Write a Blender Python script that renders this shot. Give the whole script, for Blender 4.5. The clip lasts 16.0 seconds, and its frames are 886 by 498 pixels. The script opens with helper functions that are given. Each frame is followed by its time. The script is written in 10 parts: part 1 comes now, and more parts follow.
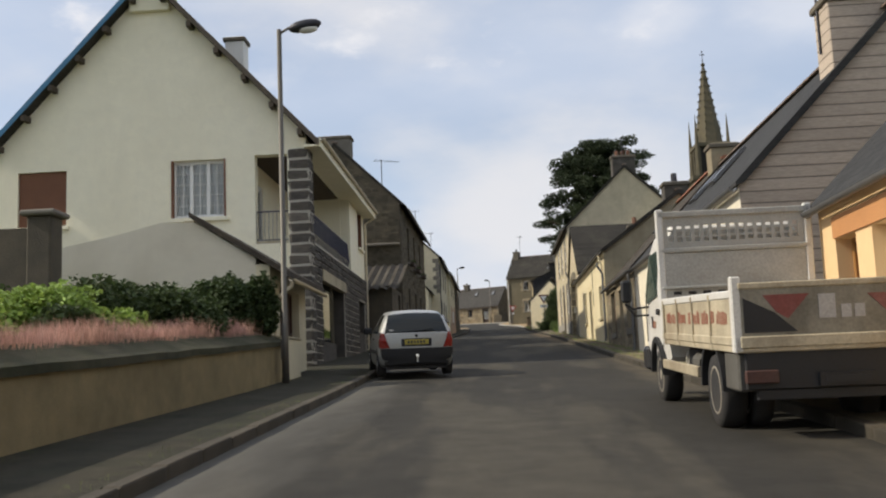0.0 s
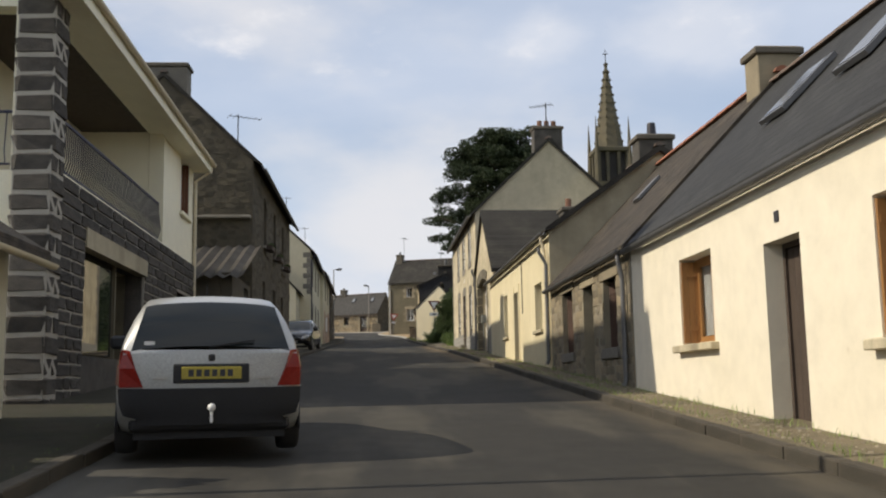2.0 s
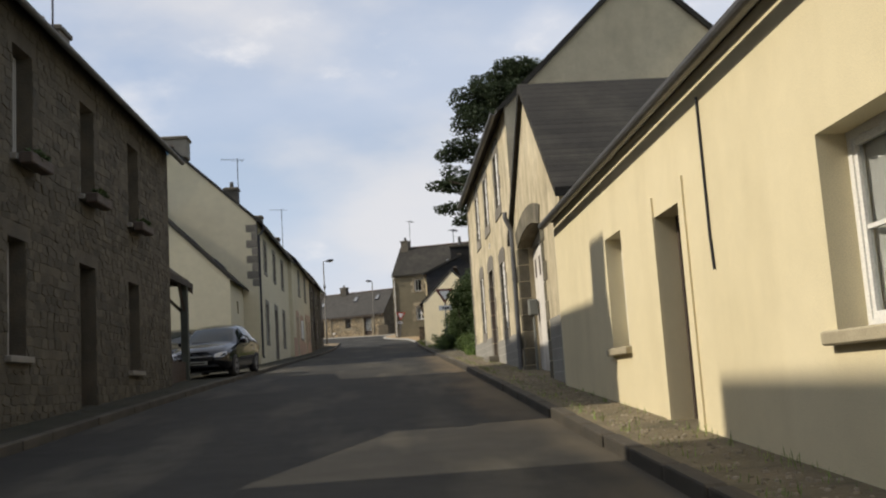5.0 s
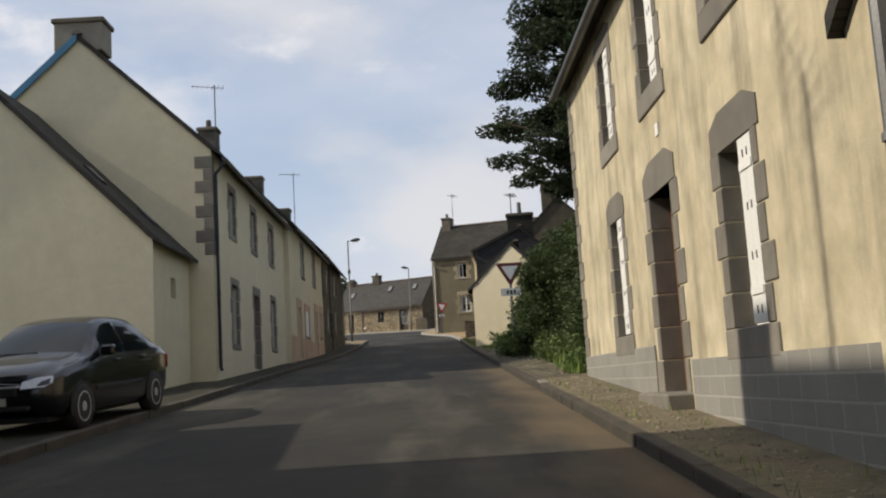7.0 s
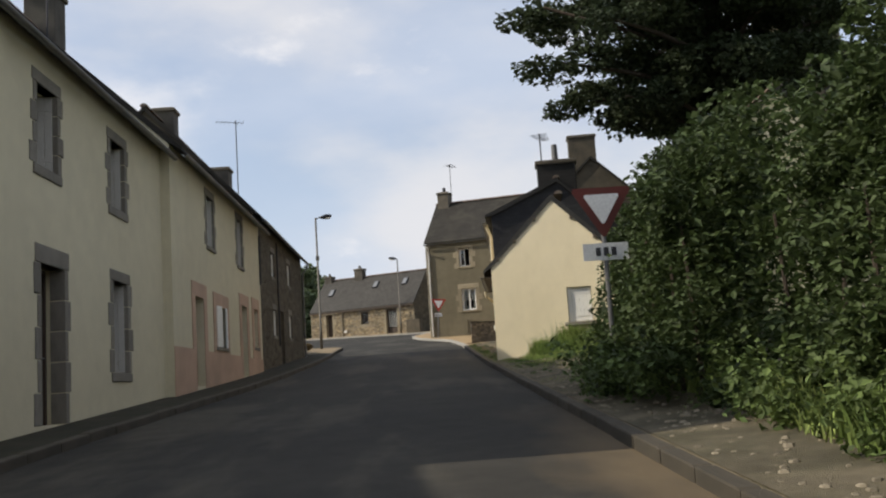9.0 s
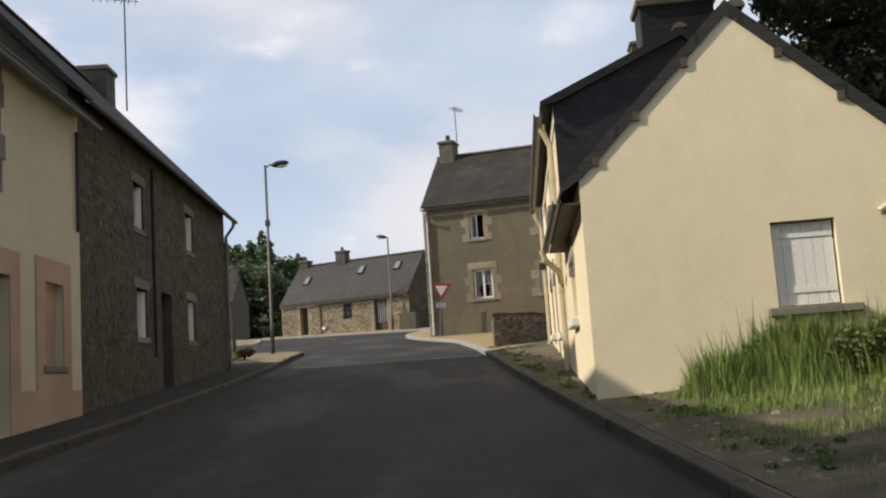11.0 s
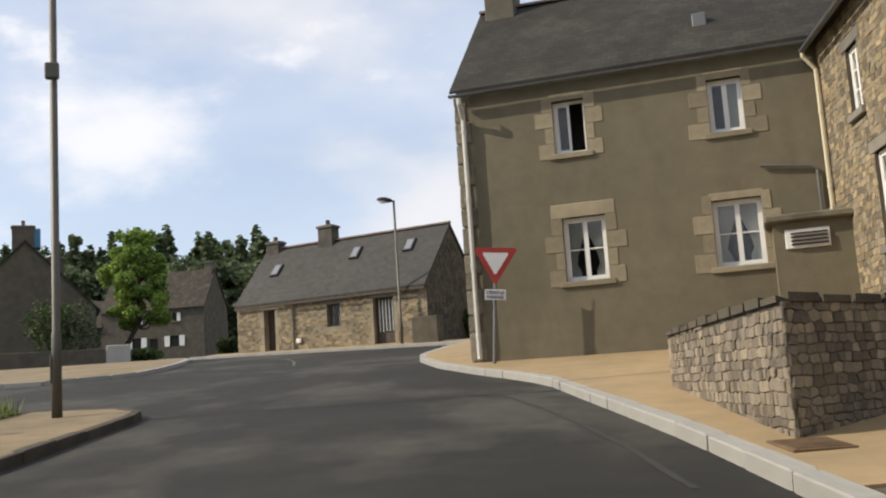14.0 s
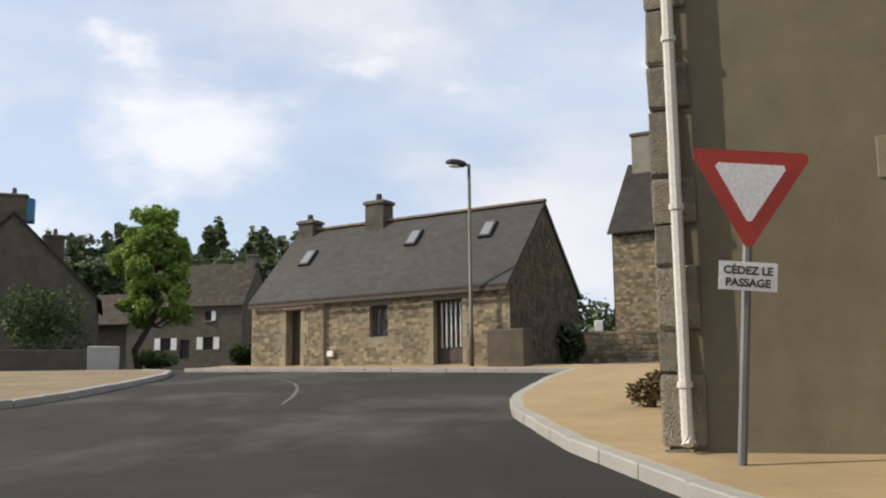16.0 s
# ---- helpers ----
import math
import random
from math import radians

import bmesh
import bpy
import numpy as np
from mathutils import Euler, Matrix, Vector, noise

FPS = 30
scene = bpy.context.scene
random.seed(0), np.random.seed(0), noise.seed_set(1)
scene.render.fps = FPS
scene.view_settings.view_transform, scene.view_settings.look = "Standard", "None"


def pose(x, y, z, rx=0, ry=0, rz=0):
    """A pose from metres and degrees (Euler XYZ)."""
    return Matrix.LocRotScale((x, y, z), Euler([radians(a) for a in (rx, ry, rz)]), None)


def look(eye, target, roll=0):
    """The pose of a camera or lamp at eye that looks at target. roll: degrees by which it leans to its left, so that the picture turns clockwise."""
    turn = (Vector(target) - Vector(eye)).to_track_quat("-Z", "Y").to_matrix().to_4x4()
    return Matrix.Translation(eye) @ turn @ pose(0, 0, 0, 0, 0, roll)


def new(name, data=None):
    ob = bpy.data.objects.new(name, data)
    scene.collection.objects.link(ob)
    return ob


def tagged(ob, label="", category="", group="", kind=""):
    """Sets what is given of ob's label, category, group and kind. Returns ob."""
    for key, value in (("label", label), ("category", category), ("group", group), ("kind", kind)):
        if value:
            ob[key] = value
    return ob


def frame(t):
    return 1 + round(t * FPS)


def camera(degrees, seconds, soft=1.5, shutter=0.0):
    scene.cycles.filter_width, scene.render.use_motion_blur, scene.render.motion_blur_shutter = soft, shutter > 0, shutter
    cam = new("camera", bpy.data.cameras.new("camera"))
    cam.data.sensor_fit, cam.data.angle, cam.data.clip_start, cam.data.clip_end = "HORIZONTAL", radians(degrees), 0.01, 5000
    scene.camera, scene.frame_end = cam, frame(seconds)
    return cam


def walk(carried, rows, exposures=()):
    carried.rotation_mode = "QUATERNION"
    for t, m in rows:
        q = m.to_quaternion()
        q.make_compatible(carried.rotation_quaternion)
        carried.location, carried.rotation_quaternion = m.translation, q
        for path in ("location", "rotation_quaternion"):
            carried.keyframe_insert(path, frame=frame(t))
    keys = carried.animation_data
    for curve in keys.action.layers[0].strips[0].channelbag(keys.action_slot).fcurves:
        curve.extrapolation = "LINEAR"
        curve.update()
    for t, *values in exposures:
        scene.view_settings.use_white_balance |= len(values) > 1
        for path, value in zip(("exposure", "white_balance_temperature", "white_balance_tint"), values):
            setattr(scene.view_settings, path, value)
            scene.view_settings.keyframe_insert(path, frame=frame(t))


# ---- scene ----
cam = camera(48.4, 16.0, soft=2.1)
METRES, EYE, TILT, LEAN, TURN = 120.0, 1.2, 0.0, 0.0, 2.8
ROWS = [
    (0.0, 0.0, 0.0, 0.0, 0.32, 7.64, 2.35),
    (0.5, -0.0009, 0.0247, 0.0013, 0.38, 7.97, 1.16),
    (1.0, -0.0012, 0.0519, 0.0028, -1.17, 7.98, 0.44),
    (1.5, 0.0, 0.0769, 0.0042, -3.91, 7.95, 0.48),
    (2.0, 0.0026, 0.104, 0.0059, -6.95, 7.99, 0.98),
    (2.5, 0.0064, 0.1289, 0.0074, -9.3, 8.08, 2.24),
    (3.0, 0.0112, 0.1564, 0.0092, -10.55, 8.0, 3.41),
    (3.5, 0.0155, 0.1825, 0.0107, -10.01, 7.87, 4.39),
    (4.0, 0.0192, 0.2125, 0.0125, -8.38, 7.66, 3.9),
    (6.5, 0.0312, 0.371, 0.0227, -3.61, 8.36, 4.09),
    (7.0, 0.0325, 0.4073, 0.0249, -3.3, 7.73, 3.36),
    (7.5, 0.0337, 0.441, 0.027, -3.47, 7.84, 2.66),
    (8.0, 0.0354, 0.4772, 0.029, -3.46, 7.85, 3.66),
    (10.5, 0.0442, 0.6537, 0.0392, -3.94, 7.74, 3.64),
    (11.0, 0.0459, 0.6891, 0.0411, -3.84, 7.57, 3.81),
    (11.5, 0.0474, 0.7216, 0.0428, -3.73, 7.24, 3.69),
    (12.0, 0.0488, 0.7567, 0.0447, -3.63, 7.68, 4.22),
    (12.5, 0.05, 0.7891, 0.0467, -3.48, 7.5, 4.31),
    (13.0, 0.0514, 0.8237, 0.0487, -3.29, 8.0, 4.26),
    (13.5, 0.0526, 0.8552, 0.0509, -3.18, 8.34, 4.18),
    (14.0, 0.0536, 0.8889, 0.0532, -2.73, 8.16, 3.79),
    (14.5, 0.0543, 0.9187, 0.0553, -2.08, 8.45, 3.53),
    (15.0, 0.0545, 0.9498, 0.0575, -1.22, 8.24, 2.57),
    (15.5, 0.0541, 0.9743, 0.0593, -0.37, 8.53, 1.46),
    (16.0, 0.0532, 0.9957, 0.061, 0.83, 9.06, 0.61),
]
walk(cam, [(t, pose(0, 0, EYE, TILT, LEAN, TURN) @ pose(METRES * x, METRES * y, METRES * z, 90 + pitch, roll, yaw)) for t, x, y, z, yaw, pitch, roll in ROWS],
     exposures=((0.0, -0.06), (4.0, -0.08), (6.5, -0.16), (8.0, -0.12), (10.5, 0.0), (12.0, -0.06), (13.5, 0.05), (14.5, 0.16), (16.0, 0.11)))

# ---- world and sun ----
SUN_TO = Vector((-1.0, -0.06, 0.745)).normalized()
world = bpy.data.worlds.new("sky")
scene.world = world
world.use_nodes = True
wn, wl = world.node_tree.nodes, world.node_tree.links
wn.clear()
w_out, w_bg, w_sky = wn.new("ShaderNodeOutputWorld"), wn.new("ShaderNodeBackground"), wn.new("ShaderNodeTexSky")
w_sky.sky_type, w_sky.sun_disc = "NISHITA", False
w_sky.sun_elevation = math.asin(SUN_TO.z)
w_sky.sun_rotation = math.atan2(SUN_TO.x, SUN_TO.y)
w_sky.air_density, w_sky.dust_density, w_sky.ozone_density = 1.0, 1.2, 1.6
SKY_STRENGTH = 0.15
w_bg.inputs["Strength"].default_value = SKY_STRENGTH
# clouds: soft high streaks and a few brighter heaps, as a function of the direction alone
w_tc, w_map = wn.new("ShaderNodeTexCoord"), wn.new("ShaderNodeMapping")
w_map.inputs["Scale"].default_value = (1.0, 1.0, 2.6)
w_map.inputs["Location"].default_value = (3.1, 0.4, 0.55)
w_n1, w_n2 = wn.new("ShaderNodeTexNoise"), wn.new("ShaderNodeTexNoise")
w_n1.inputs["Scale"].default_value, w_n1.inputs["Detail"].default_value, w_n1.inputs["Roughness"].default_value = 2.3, 9.0, 0.52
w_n2.inputs["Scale"].default_value, w_n2.inputs["Detail"].default_value = 1.1, 4.0
w_r1, w_r2 = wn.new("ShaderNodeMapRange"), wn.new("ShaderNodeMapRange")
w_r1.interpolation_type = w_r2.interpolation_type = "SMOOTHSTEP"
w_r1.inputs[1].default_value, w_r1.inputs[2].default_value, w_r1.inputs[3].default_value = 0.30, 0.72, 0.62
w_r2.inputs[1].default_value, w_r2.inputs[2].default_value = 0.30, 0.62
w_r2.inputs[3].default_value, w_r2.inputs[4].default_value = 0.55, 1.0
w_mul, w_mix = wn.new("ShaderNodeMath"), wn.new("ShaderNodeMix")
w_mul.operation, w_mix.data_type = "MULTIPLY", "RGBA"
w_mix.inputs["B"].default_value = (4.5, 4.95, 5.85, 1)
wl.new(w_tc.outputs["Generated"], w_map.inputs["Vector"])
for n in (w_n1, w_n2):
    wl.new(w_map.outputs["Vector"], n.inputs["Vector"])
wl.new(w_n1.outputs["Fac"], w_r1.inputs[0])
wl.new(w_n2.outputs["Fac"], w_r2.inputs[0])
wl.new(w_r1.outputs[0], w_mul.inputs[0])
wl.new(w_r2.outputs[0], w_mul.inputs[1])
wl.new(w_mul.outputs[0], w_mix.inputs["Factor"])
wl.new(w_sky.outputs["Color"], w_mix.inputs["A"])
# soft white banks
w_n4, w_r4, w_b4, w_m4 = wn.new("ShaderNodeTexNoise"), wn.new("ShaderNodeMapRange"), wn.new("ShaderNodeMix"), wn.new("ShaderNodeMapping")
w_m4.inputs["Scale"].default_value, w_m4.inputs["Location"].default_value = (1.0, 1.0, 2.2), (1.7, 2.4, 0.2)
w_n4.inputs["Scale"].default_value, w_n4.inputs["Detail"].default_value, w_n4.inputs["Roughness"].default_value = 2.6, 7.0, 0.5
w_r4.interpolation_type, w_b4.data_type = "SMOOTHSTEP", "RGBA"
w_r4.inputs[1].default_value, w_r4.inputs[2].default_value, w_r4.inputs[4].default_value = 0.44, 0.68, 0.75
w_b4.inputs["B"].default_value = (5.95, 5.8, 5.8, 1)
wl.new(w_tc.outputs["Generated"], w_m4.inputs["Vector"])
wl.new(w_m4.outputs["Vector"], w_n4.inputs["Vector"])
wl.new(w_n4.outputs["Fac"], w_r4.inputs[0])
wl.new(w_r4.outputs[0], w_b4.inputs["Factor"])
wl.new(w_mix.outputs["Result"], w_b4.inputs["A"])
# bright heaped clouds in a few directions
w_last = w_b4.outputs["Result"]
w_n3 = wn.new("ShaderNodeTexNoise")
w_n3.inputs["Scale"].default_value, w_n3.inputs["Detail"].default_value, w_n3.inputs["Roughness"].default_value = 7.0, 8.0, 0.55
w_m3 = wn.new("ShaderNodeMapping")
w_m3.inputs["Scale"].default_value = (1.0, 1.0, 1.8)
wl.new(w_tc.outputs["Generated"], w_m3.inputs["Vector"])
wl.new(w_m3.outputs["Vector"], w_n3.inputs["Vector"])
# the last two heaps, towards -y, are unseen and added as fill light
for heap, wide in (((-0.285, 0.924, 0.256), 0.17), ((0.17, 0.926, 0.34), 0.07), ((0.31, 0.89, 0.33), 0.12), ((-0.6, 0.75, 0.3), 0.2), ((0.7, 0.6, 0.35), 0.2), ((-0.48, 0.87, 0.10), 0.26), ((-0.45, -0.85, 0.32), 0.4), ((0.55, -0.8, 0.3), 0.4)):
    h_d, h_r, h_a, h_s = wn.new("ShaderNodeVectorMath"), wn.new("ShaderNodeMapRange"), wn.new("ShaderNodeMath"), wn.new("ShaderNodeMapRange")
    h_d.operation = "DISTANCE"
    h_d.inputs[1].default_value = Vector(heap).normalized() * Vector((1.0, 1.0, 1.8))
    wl.new(w_m3.outputs["Vector"], h_d.inputs[0])
    h_r.inputs[1].default_value, h_r.inputs[2].default_value, h_r.inputs[3].default_value, h_r.inputs[4].default_value = 0.0, wide, 0.42, -0.12
    wl.new(h_d.outputs["Value"], h_r.inputs[0])
    h_a.operation = "ADD"
    wl.new(h_r.outputs[0], h_a.inputs[0])
    wl.new(w_n3.outputs["Fac"], h_a.inputs[1])
    h_s.interpolation_type = "SMOOTHSTEP"
    h_s.inputs[1].default_value, h_s.inputs[2].default_value, h_s.inputs[4].default_value = 0.50, 0.90, 0.8 if heap[0] < 0 else 0.35
    wl.new(h_a.outputs[0], h_s.inputs[0])
    h_m = wn.new("ShaderNodeMix")
    h_m.data_type = "RGBA"
    h_m.inputs["B"].default_value = (6.5, 6.4, 6.5, 1)
    wl.new(h_s.outputs[0], h_m.inputs["Factor"])
    wl.new(w_last, h_m.inputs["A"])
    w_last = h_m.outputs["Result"]
wl.new(w_last, w_bg.inputs["Color"])
wl.new(w_bg.outputs["Background"], w_out.inputs["Surface"])

sun = new("sun", bpy.data.lights.new("sun", "SUN"))
sun.data.energy, sun.data.angle, sun.data.color = 4.3, radians(0.55), (1.0, 0.90, 0.74)
sun.matrix_world = look(tuple(SUN_TO * 100), (0, 0, 0))

# ---- materials ----
MATS = {}


def mat(name, base, rough=0.85, second=None, amount=0.5, scale=3.0, fine=40.0, bump=0.25, metal=0.0, stain=None,
        stain_amount=0.0, streak=False, spec=0.4, island=0.0, per_object=0.0, stretch=(1, 1, 1), contrast=(0.35, 0.65), bump_dist=0.01, stain_map=None, stain_range=(0.48, 0.75), mottle=0.04, tone=None):
    """A weathered surface: a broad blotch between two colours, fine grain, optional vertical run-off stains and relief."""
    m = bpy.data.materials.new(name)
    MATS[name] = m
    m.use_nodes = True
    nt = m.node_tree
    n, l = nt.nodes, nt.links
    b = n["Principled BSDF"]
    b.inputs["Roughness"].default_value, b.inputs["Metallic"].default_value = rough, metal
    b.inputs["Specular IOR Level"].default_value = spec
    tc, mp = n.new("ShaderNodeTexCoord"), n.new("ShaderNodeMapping")
    mp.inputs["Scale"].default_value = stretch
    l.new(tc.outputs["Object"], mp.inputs["Vector"])
    big, small = n.new("ShaderNodeTexNoise"), n.new("ShaderNodeTexNoise")
    big.inputs["Scale"].default_value, big.inputs["Detail"].default_value = scale * 0.35, 5
    small.inputs["Scale"].default_value, small.inputs["Detail"].default_value = fine, 4
    l.new(mp.outputs["Vector"], big.inputs["Vector"])
    l.new(mp.outputs["Vector"], small.inputs["Vector"])
    ramp = n.new("ShaderNodeMapRange")
    ramp.inputs[1].default_value, ramp.inputs[2].default_value = contrast
    l.new(big.outputs["Fac"], ramp.inputs[0])
    scaled = n.new("ShaderNodeMath")
    scaled.operation = "MULTIPLY"
    scaled.inputs[1].default_value = amount
    l.new(ramp.outputs[0], scaled.inputs[0])
    mix = n.new("ShaderNodeMix")
    mix.data_type = "RGBA"
    mix.inputs["A"].default_value = (*base, 1)
    mix.inputs["B"].default_value = (*(second or tuple(c * 0.75 for c in base)), 1)
    l.new(scaled.outputs[0], mix.inputs["Factor"])
    col = mix.outputs["Result"]
    if stain:
        sm, sn, sr = n.new("ShaderNodeMapping"), n.new("ShaderNodeTexNoise"), n.new("ShaderNodeMapRange")
        sm.inputs["Scale"].default_value = stain_map or ((1.5, 1.5, 0.30) if streak else (0.8, 0.8, 0.8))
        sn.inputs["Scale"].default_value, sn.inputs["Detail"].default_value, sn.inputs["Roughness"].default_value = 1.0, 7, 0.58
        sr.inputs[1].default_value, sr.inputs[2].default_value, sr.inputs[4].default_value = *stain_range, stain_amount
        l.new(tc.outputs["Object"], sm.inputs["Vector"])
        l.new(sm.outputs["Vector"], sn.inputs["Vector"])
        l.new(sn.outputs["Fac"], sr.inputs[0])
        mx = n.new("ShaderNodeMix")
        mx.data_type = "RGBA"
        mx.inputs["B"].default_value = (*stain, 1)
        l.new(col, mx.inputs["A"])
        l.new(sr.outputs[0], mx.inputs["Factor"])
        col = mx.outputs["Result"]
    fr = n.new("ShaderNodeMapRange")
    fr.inputs[1].default_value, fr.inputs[2].default_value, fr.inputs[3].default_value, fr.inputs[4].default_value = 0.3, 0.7, 0.86, 1.12
    l.new(small.outputs["Fac"], fr.inputs[0])
    val = fr.outputs[0]
    if fine >= 80 or mottle > 0.04:
        # patchy weathering between the broad blotches and the grain
        mid, mr, mu = n.new("ShaderNodeTexNoise"), n.new("ShaderNodeMapRange"), n.new("ShaderNodeMath")
        mid.inputs["Scale"].default_value, mid.inputs["Detail"].default_value, mid.inputs["Roughness"].default_value = 2.3, 8, 0.68
        mr.inputs[1].default_value, mr.inputs[2].default_value, mr.inputs[3].default_value, mr.inputs[4].default_value = 0.32, 0.68, 1 - mottle, 1 + mottle * 0.8
        mu.operation = "MULTIPLY"
        l.new(mp.outputs["Vector"], mid.inputs["Vector"])
        l.new(mid.outputs["Fac"], mr.inputs[0])
        l.new(val, mu.inputs[0])
        l.new(mr.outputs[0], mu.inputs[1])
        val = mu.outputs[0]
    if island or per_object:
        src = n.new("ShaderNodeObjectInfo").outputs["Random"] if per_object else n.new("ShaderNodeNewGeometry").outputs["Random Per Island"]
        k = per_object or island
        ir = n.new("ShaderNodeMapRange")
        ir.inputs[3].default_value, ir.inputs[4].default_value = 1 - k, 1 + k
        l.new(src, ir.inputs[0])
        mm = n.new("ShaderNodeMath")
        mm.operation = "MULTIPLY"
        l.new(val, mm.inputs[0])
        l.new(ir.outputs[0], mm.inputs[1])
        val = mm.outputs[0]
    if tone:
        # single stones lean towards another tone
        f1, f2, tx = n.new("ShaderNodeMath"), n.new("ShaderNodeMath"), n.new("ShaderNodeMix")
        f1.operation, f2.operation, tx.data_type = "MULTIPLY", "FRACT", "RGBA"
        f1.inputs[1].default_value = 7.31
        l.new(src, f1.inputs[0])
        l.new(f1.outputs[0], f2.inputs[0])
        tx.inputs["B"].default_value = (*tone, 1)
        l.new(f2.outputs[0], tx.inputs["Factor"])
        l.new(col, tx.inputs["A"])
        col = tx.outputs["Result"]
    vm = n.new("ShaderNodeVectorMath")
    vm.operation = "SCALE"
    l.new(col, vm.inputs[0])
    l.new(val, vm.inputs["Scale"])
    l.new(vm.outputs["Vector"], b.inputs["Base Color"])
    if bump:
        bp = n.new("ShaderNodeBump")
        bp.inputs["Strength"].default_value, bp.inputs["Distance"].default_value = bump, bump_dist
        l.new(small.outputs["Fac"], bp.inputs["Height"])
        l.new(bp.outputs["Normal"], b.inputs["Normal"])
    return m


def courses(m, width, height, mortar=0.012, dark=0.55, depth=0.6, axis="XZ", squash_random=0.25):
    """Lays slate or board courses into an existing material: joints darker and recessed, each piece a little different."""
    nt = m.node_tree
    n, l = nt.nodes, nt.links
    b = n["Principled BSDF"]
    tc, sep, com = n.new("ShaderNodeTexCoord"), n.new("ShaderNodeSeparateXYZ"), n.new("ShaderNodeCombineXYZ")
    l.new(tc.outputs["Object"], sep.inputs[0])
    l.new(sep.outputs[axis[0]], com.inputs["X"])
    l.new(sep.outputs[axis[1]], com.inputs["Y"])
    br = n.new("ShaderNodeTexBrick")
    br.inputs["Scale"].default_value = 1.0
    br.inputs["Brick Width"].default_value, br.inputs["Row Height"].default_value = width, height
    br.inputs["Mortar Size"].default_value, br.inputs["Mortar Smooth"].default_value = mortar, 0.3
    br.inputs["Color1"].default_value, br.inputs["Color2"].default_value = (1, 1, 1, 1), (1 - squash_random,) * 3 + (1,)
    br.inputs["Mortar"].default_value = (dark,) * 3 + (1,)
    l.new(com.outputs[0], br.inputs["Vector"])
    old = b.inputs["Base Color"].links[0].from_socket
    mm = n.new("ShaderNodeVectorMath")
    mm.operation = "MULTIPLY"
    l.new(old, mm.inputs[0])
    l.new(br.outputs["Color"], mm.inputs[1])
    l.new(mm.outputs["Vector"], b.inputs["Base Color"])
    bp = n.new("ShaderNodeBump")
    bp.inputs["Strength"].default_value, bp.inputs["Distance"].default_value, bp.invert = depth, 0.012, True
    l.new(br.outputs["Fac"], bp.inputs["Height"])
    if b.inputs["Normal"].links:
        l.new(b.inputs["Normal"].links[0].from_socket, bp.inputs["Normal"])
    l.new(bp.outputs["Normal"], b.inputs["Normal"])
    return m


ASPHALT = mat("asphalt", (0.0238, 0.0222, 0.0183), 0.9, (0.037, 0.0335, 0.0265), 0.8, 1.2, 160, 0.35, spec=0.3, stain=(0.0748, 0.0662, 0.0491), stain_amount=0.62, stain_map=(0.75, 0.13, 1.0), stain_range=(0.50, 0.60), mottle=0.24)


def edge_dirt(m, colour, x0, x1, y0, y1, amount):
    """Dirt swept to one side of a road: grows from x0 to x1 and fades out beyond y0 and y1, with an uneven edge."""
    nt = m.node_tree
    n, l = nt.nodes, nt.links
    b = n["Principled BSDF"]
    tc, sep, ns, add = n.new("ShaderNodeTexCoord"), n.new("ShaderNodeSeparateXYZ"), n.new("ShaderNodeTexNoise"), n.new("ShaderNodeMath")
    l.new(tc.outputs["Object"], sep.inputs[0])
    mp = n.new("ShaderNodeMapping")
    mp.inputs["Scale"].default_value = (1.0, 0.35, 1.0)
    l.new(tc.outputs["Object"], mp.inputs["Vector"])
    l.new(mp.outputs["Vector"], ns.inputs["Vector"])
    ns.inputs["Scale"].default_value, ns.inputs["Detail"].default_value = 1.6, 7
    add.operation = "MULTIPLY_ADD"
    add.inputs[1].default_value = 1.6 if x1 > x0 else -1.6
    l.new(ns.outputs["Fac"], add.inputs[0])
    l.new(sep.outputs["X"], add.inputs[2])
    off = 0.8 if x1 > x0 else -0.8
    rx, ra, rb = n.new("ShaderNodeMapRange"), n.new("ShaderNodeMapRange"), n.new("ShaderNodeMapRange")
    rx.inputs[1].default_value, rx.inputs[2].default_value, rx.inputs[4].default_value = x0 + off, x1 + off, amount
    ra.inputs[1].default_value, ra.inputs[2].default_value = y0 - 3, y0 + 3
    rb.inputs[1].default_value, rb.inputs[2].default_value, rb.inputs[3].default_value, rb.inputs[4].default_value = y1 - 3, y1 + 3, 1.0, 0.0
    l.new(add.outputs[0], rx.inputs[0])
    out = rx.outputs[0]
    for r in (ra, rb):
        l.new(sep.outputs["Y"], r.inputs[0])
        mm = n.new("ShaderNodeMath")
        mm.operation = "MULTIPLY"
        l.new(out, mm.inputs[0])
        l.new(r.outputs[0], mm.inputs[1])
        out = mm.outputs[0]
    mx = n.new("ShaderNodeMix")
    mx.data_type = "RGBA"
    mx.inputs["B"].default_value = (*colour, 1)
    l.new(b.inputs["Base Color"].links[0].from_socket, mx.inputs["A"])
    l.new(out, mx.inputs["Factor"])
    l.new(mx.outputs["Result"], b.inputs["Base Color"])


edge_dirt(ASPHALT, (0.135, 0.10, 0.058), 2.3, 3.2, 46, 78, 0.85)
edge_dirt(ASPHALT, (0.10, 0.082, 0.055), 2.7, 3.3, 14, 50, 0.7)
edge_dirt(ASPHALT, (0.125, 0.118, 0.102), -1.5, -2.6, 2, 22, 0.6)
ASPHALT_NEW = mat("new_asphalt", (0.0175, 0.0166, 0.0131), 0.88, (0.0266, 0.0244, 0.019), 0.8, 1.5, 180, 0.3, spec=0.3, stain=(0.0738, 0.0684, 0.0558), stain_amount=0.7, stain_map=(0.45, 0.2, 1.0), stain_range=(0.51, 0.64), mottle=0.22)

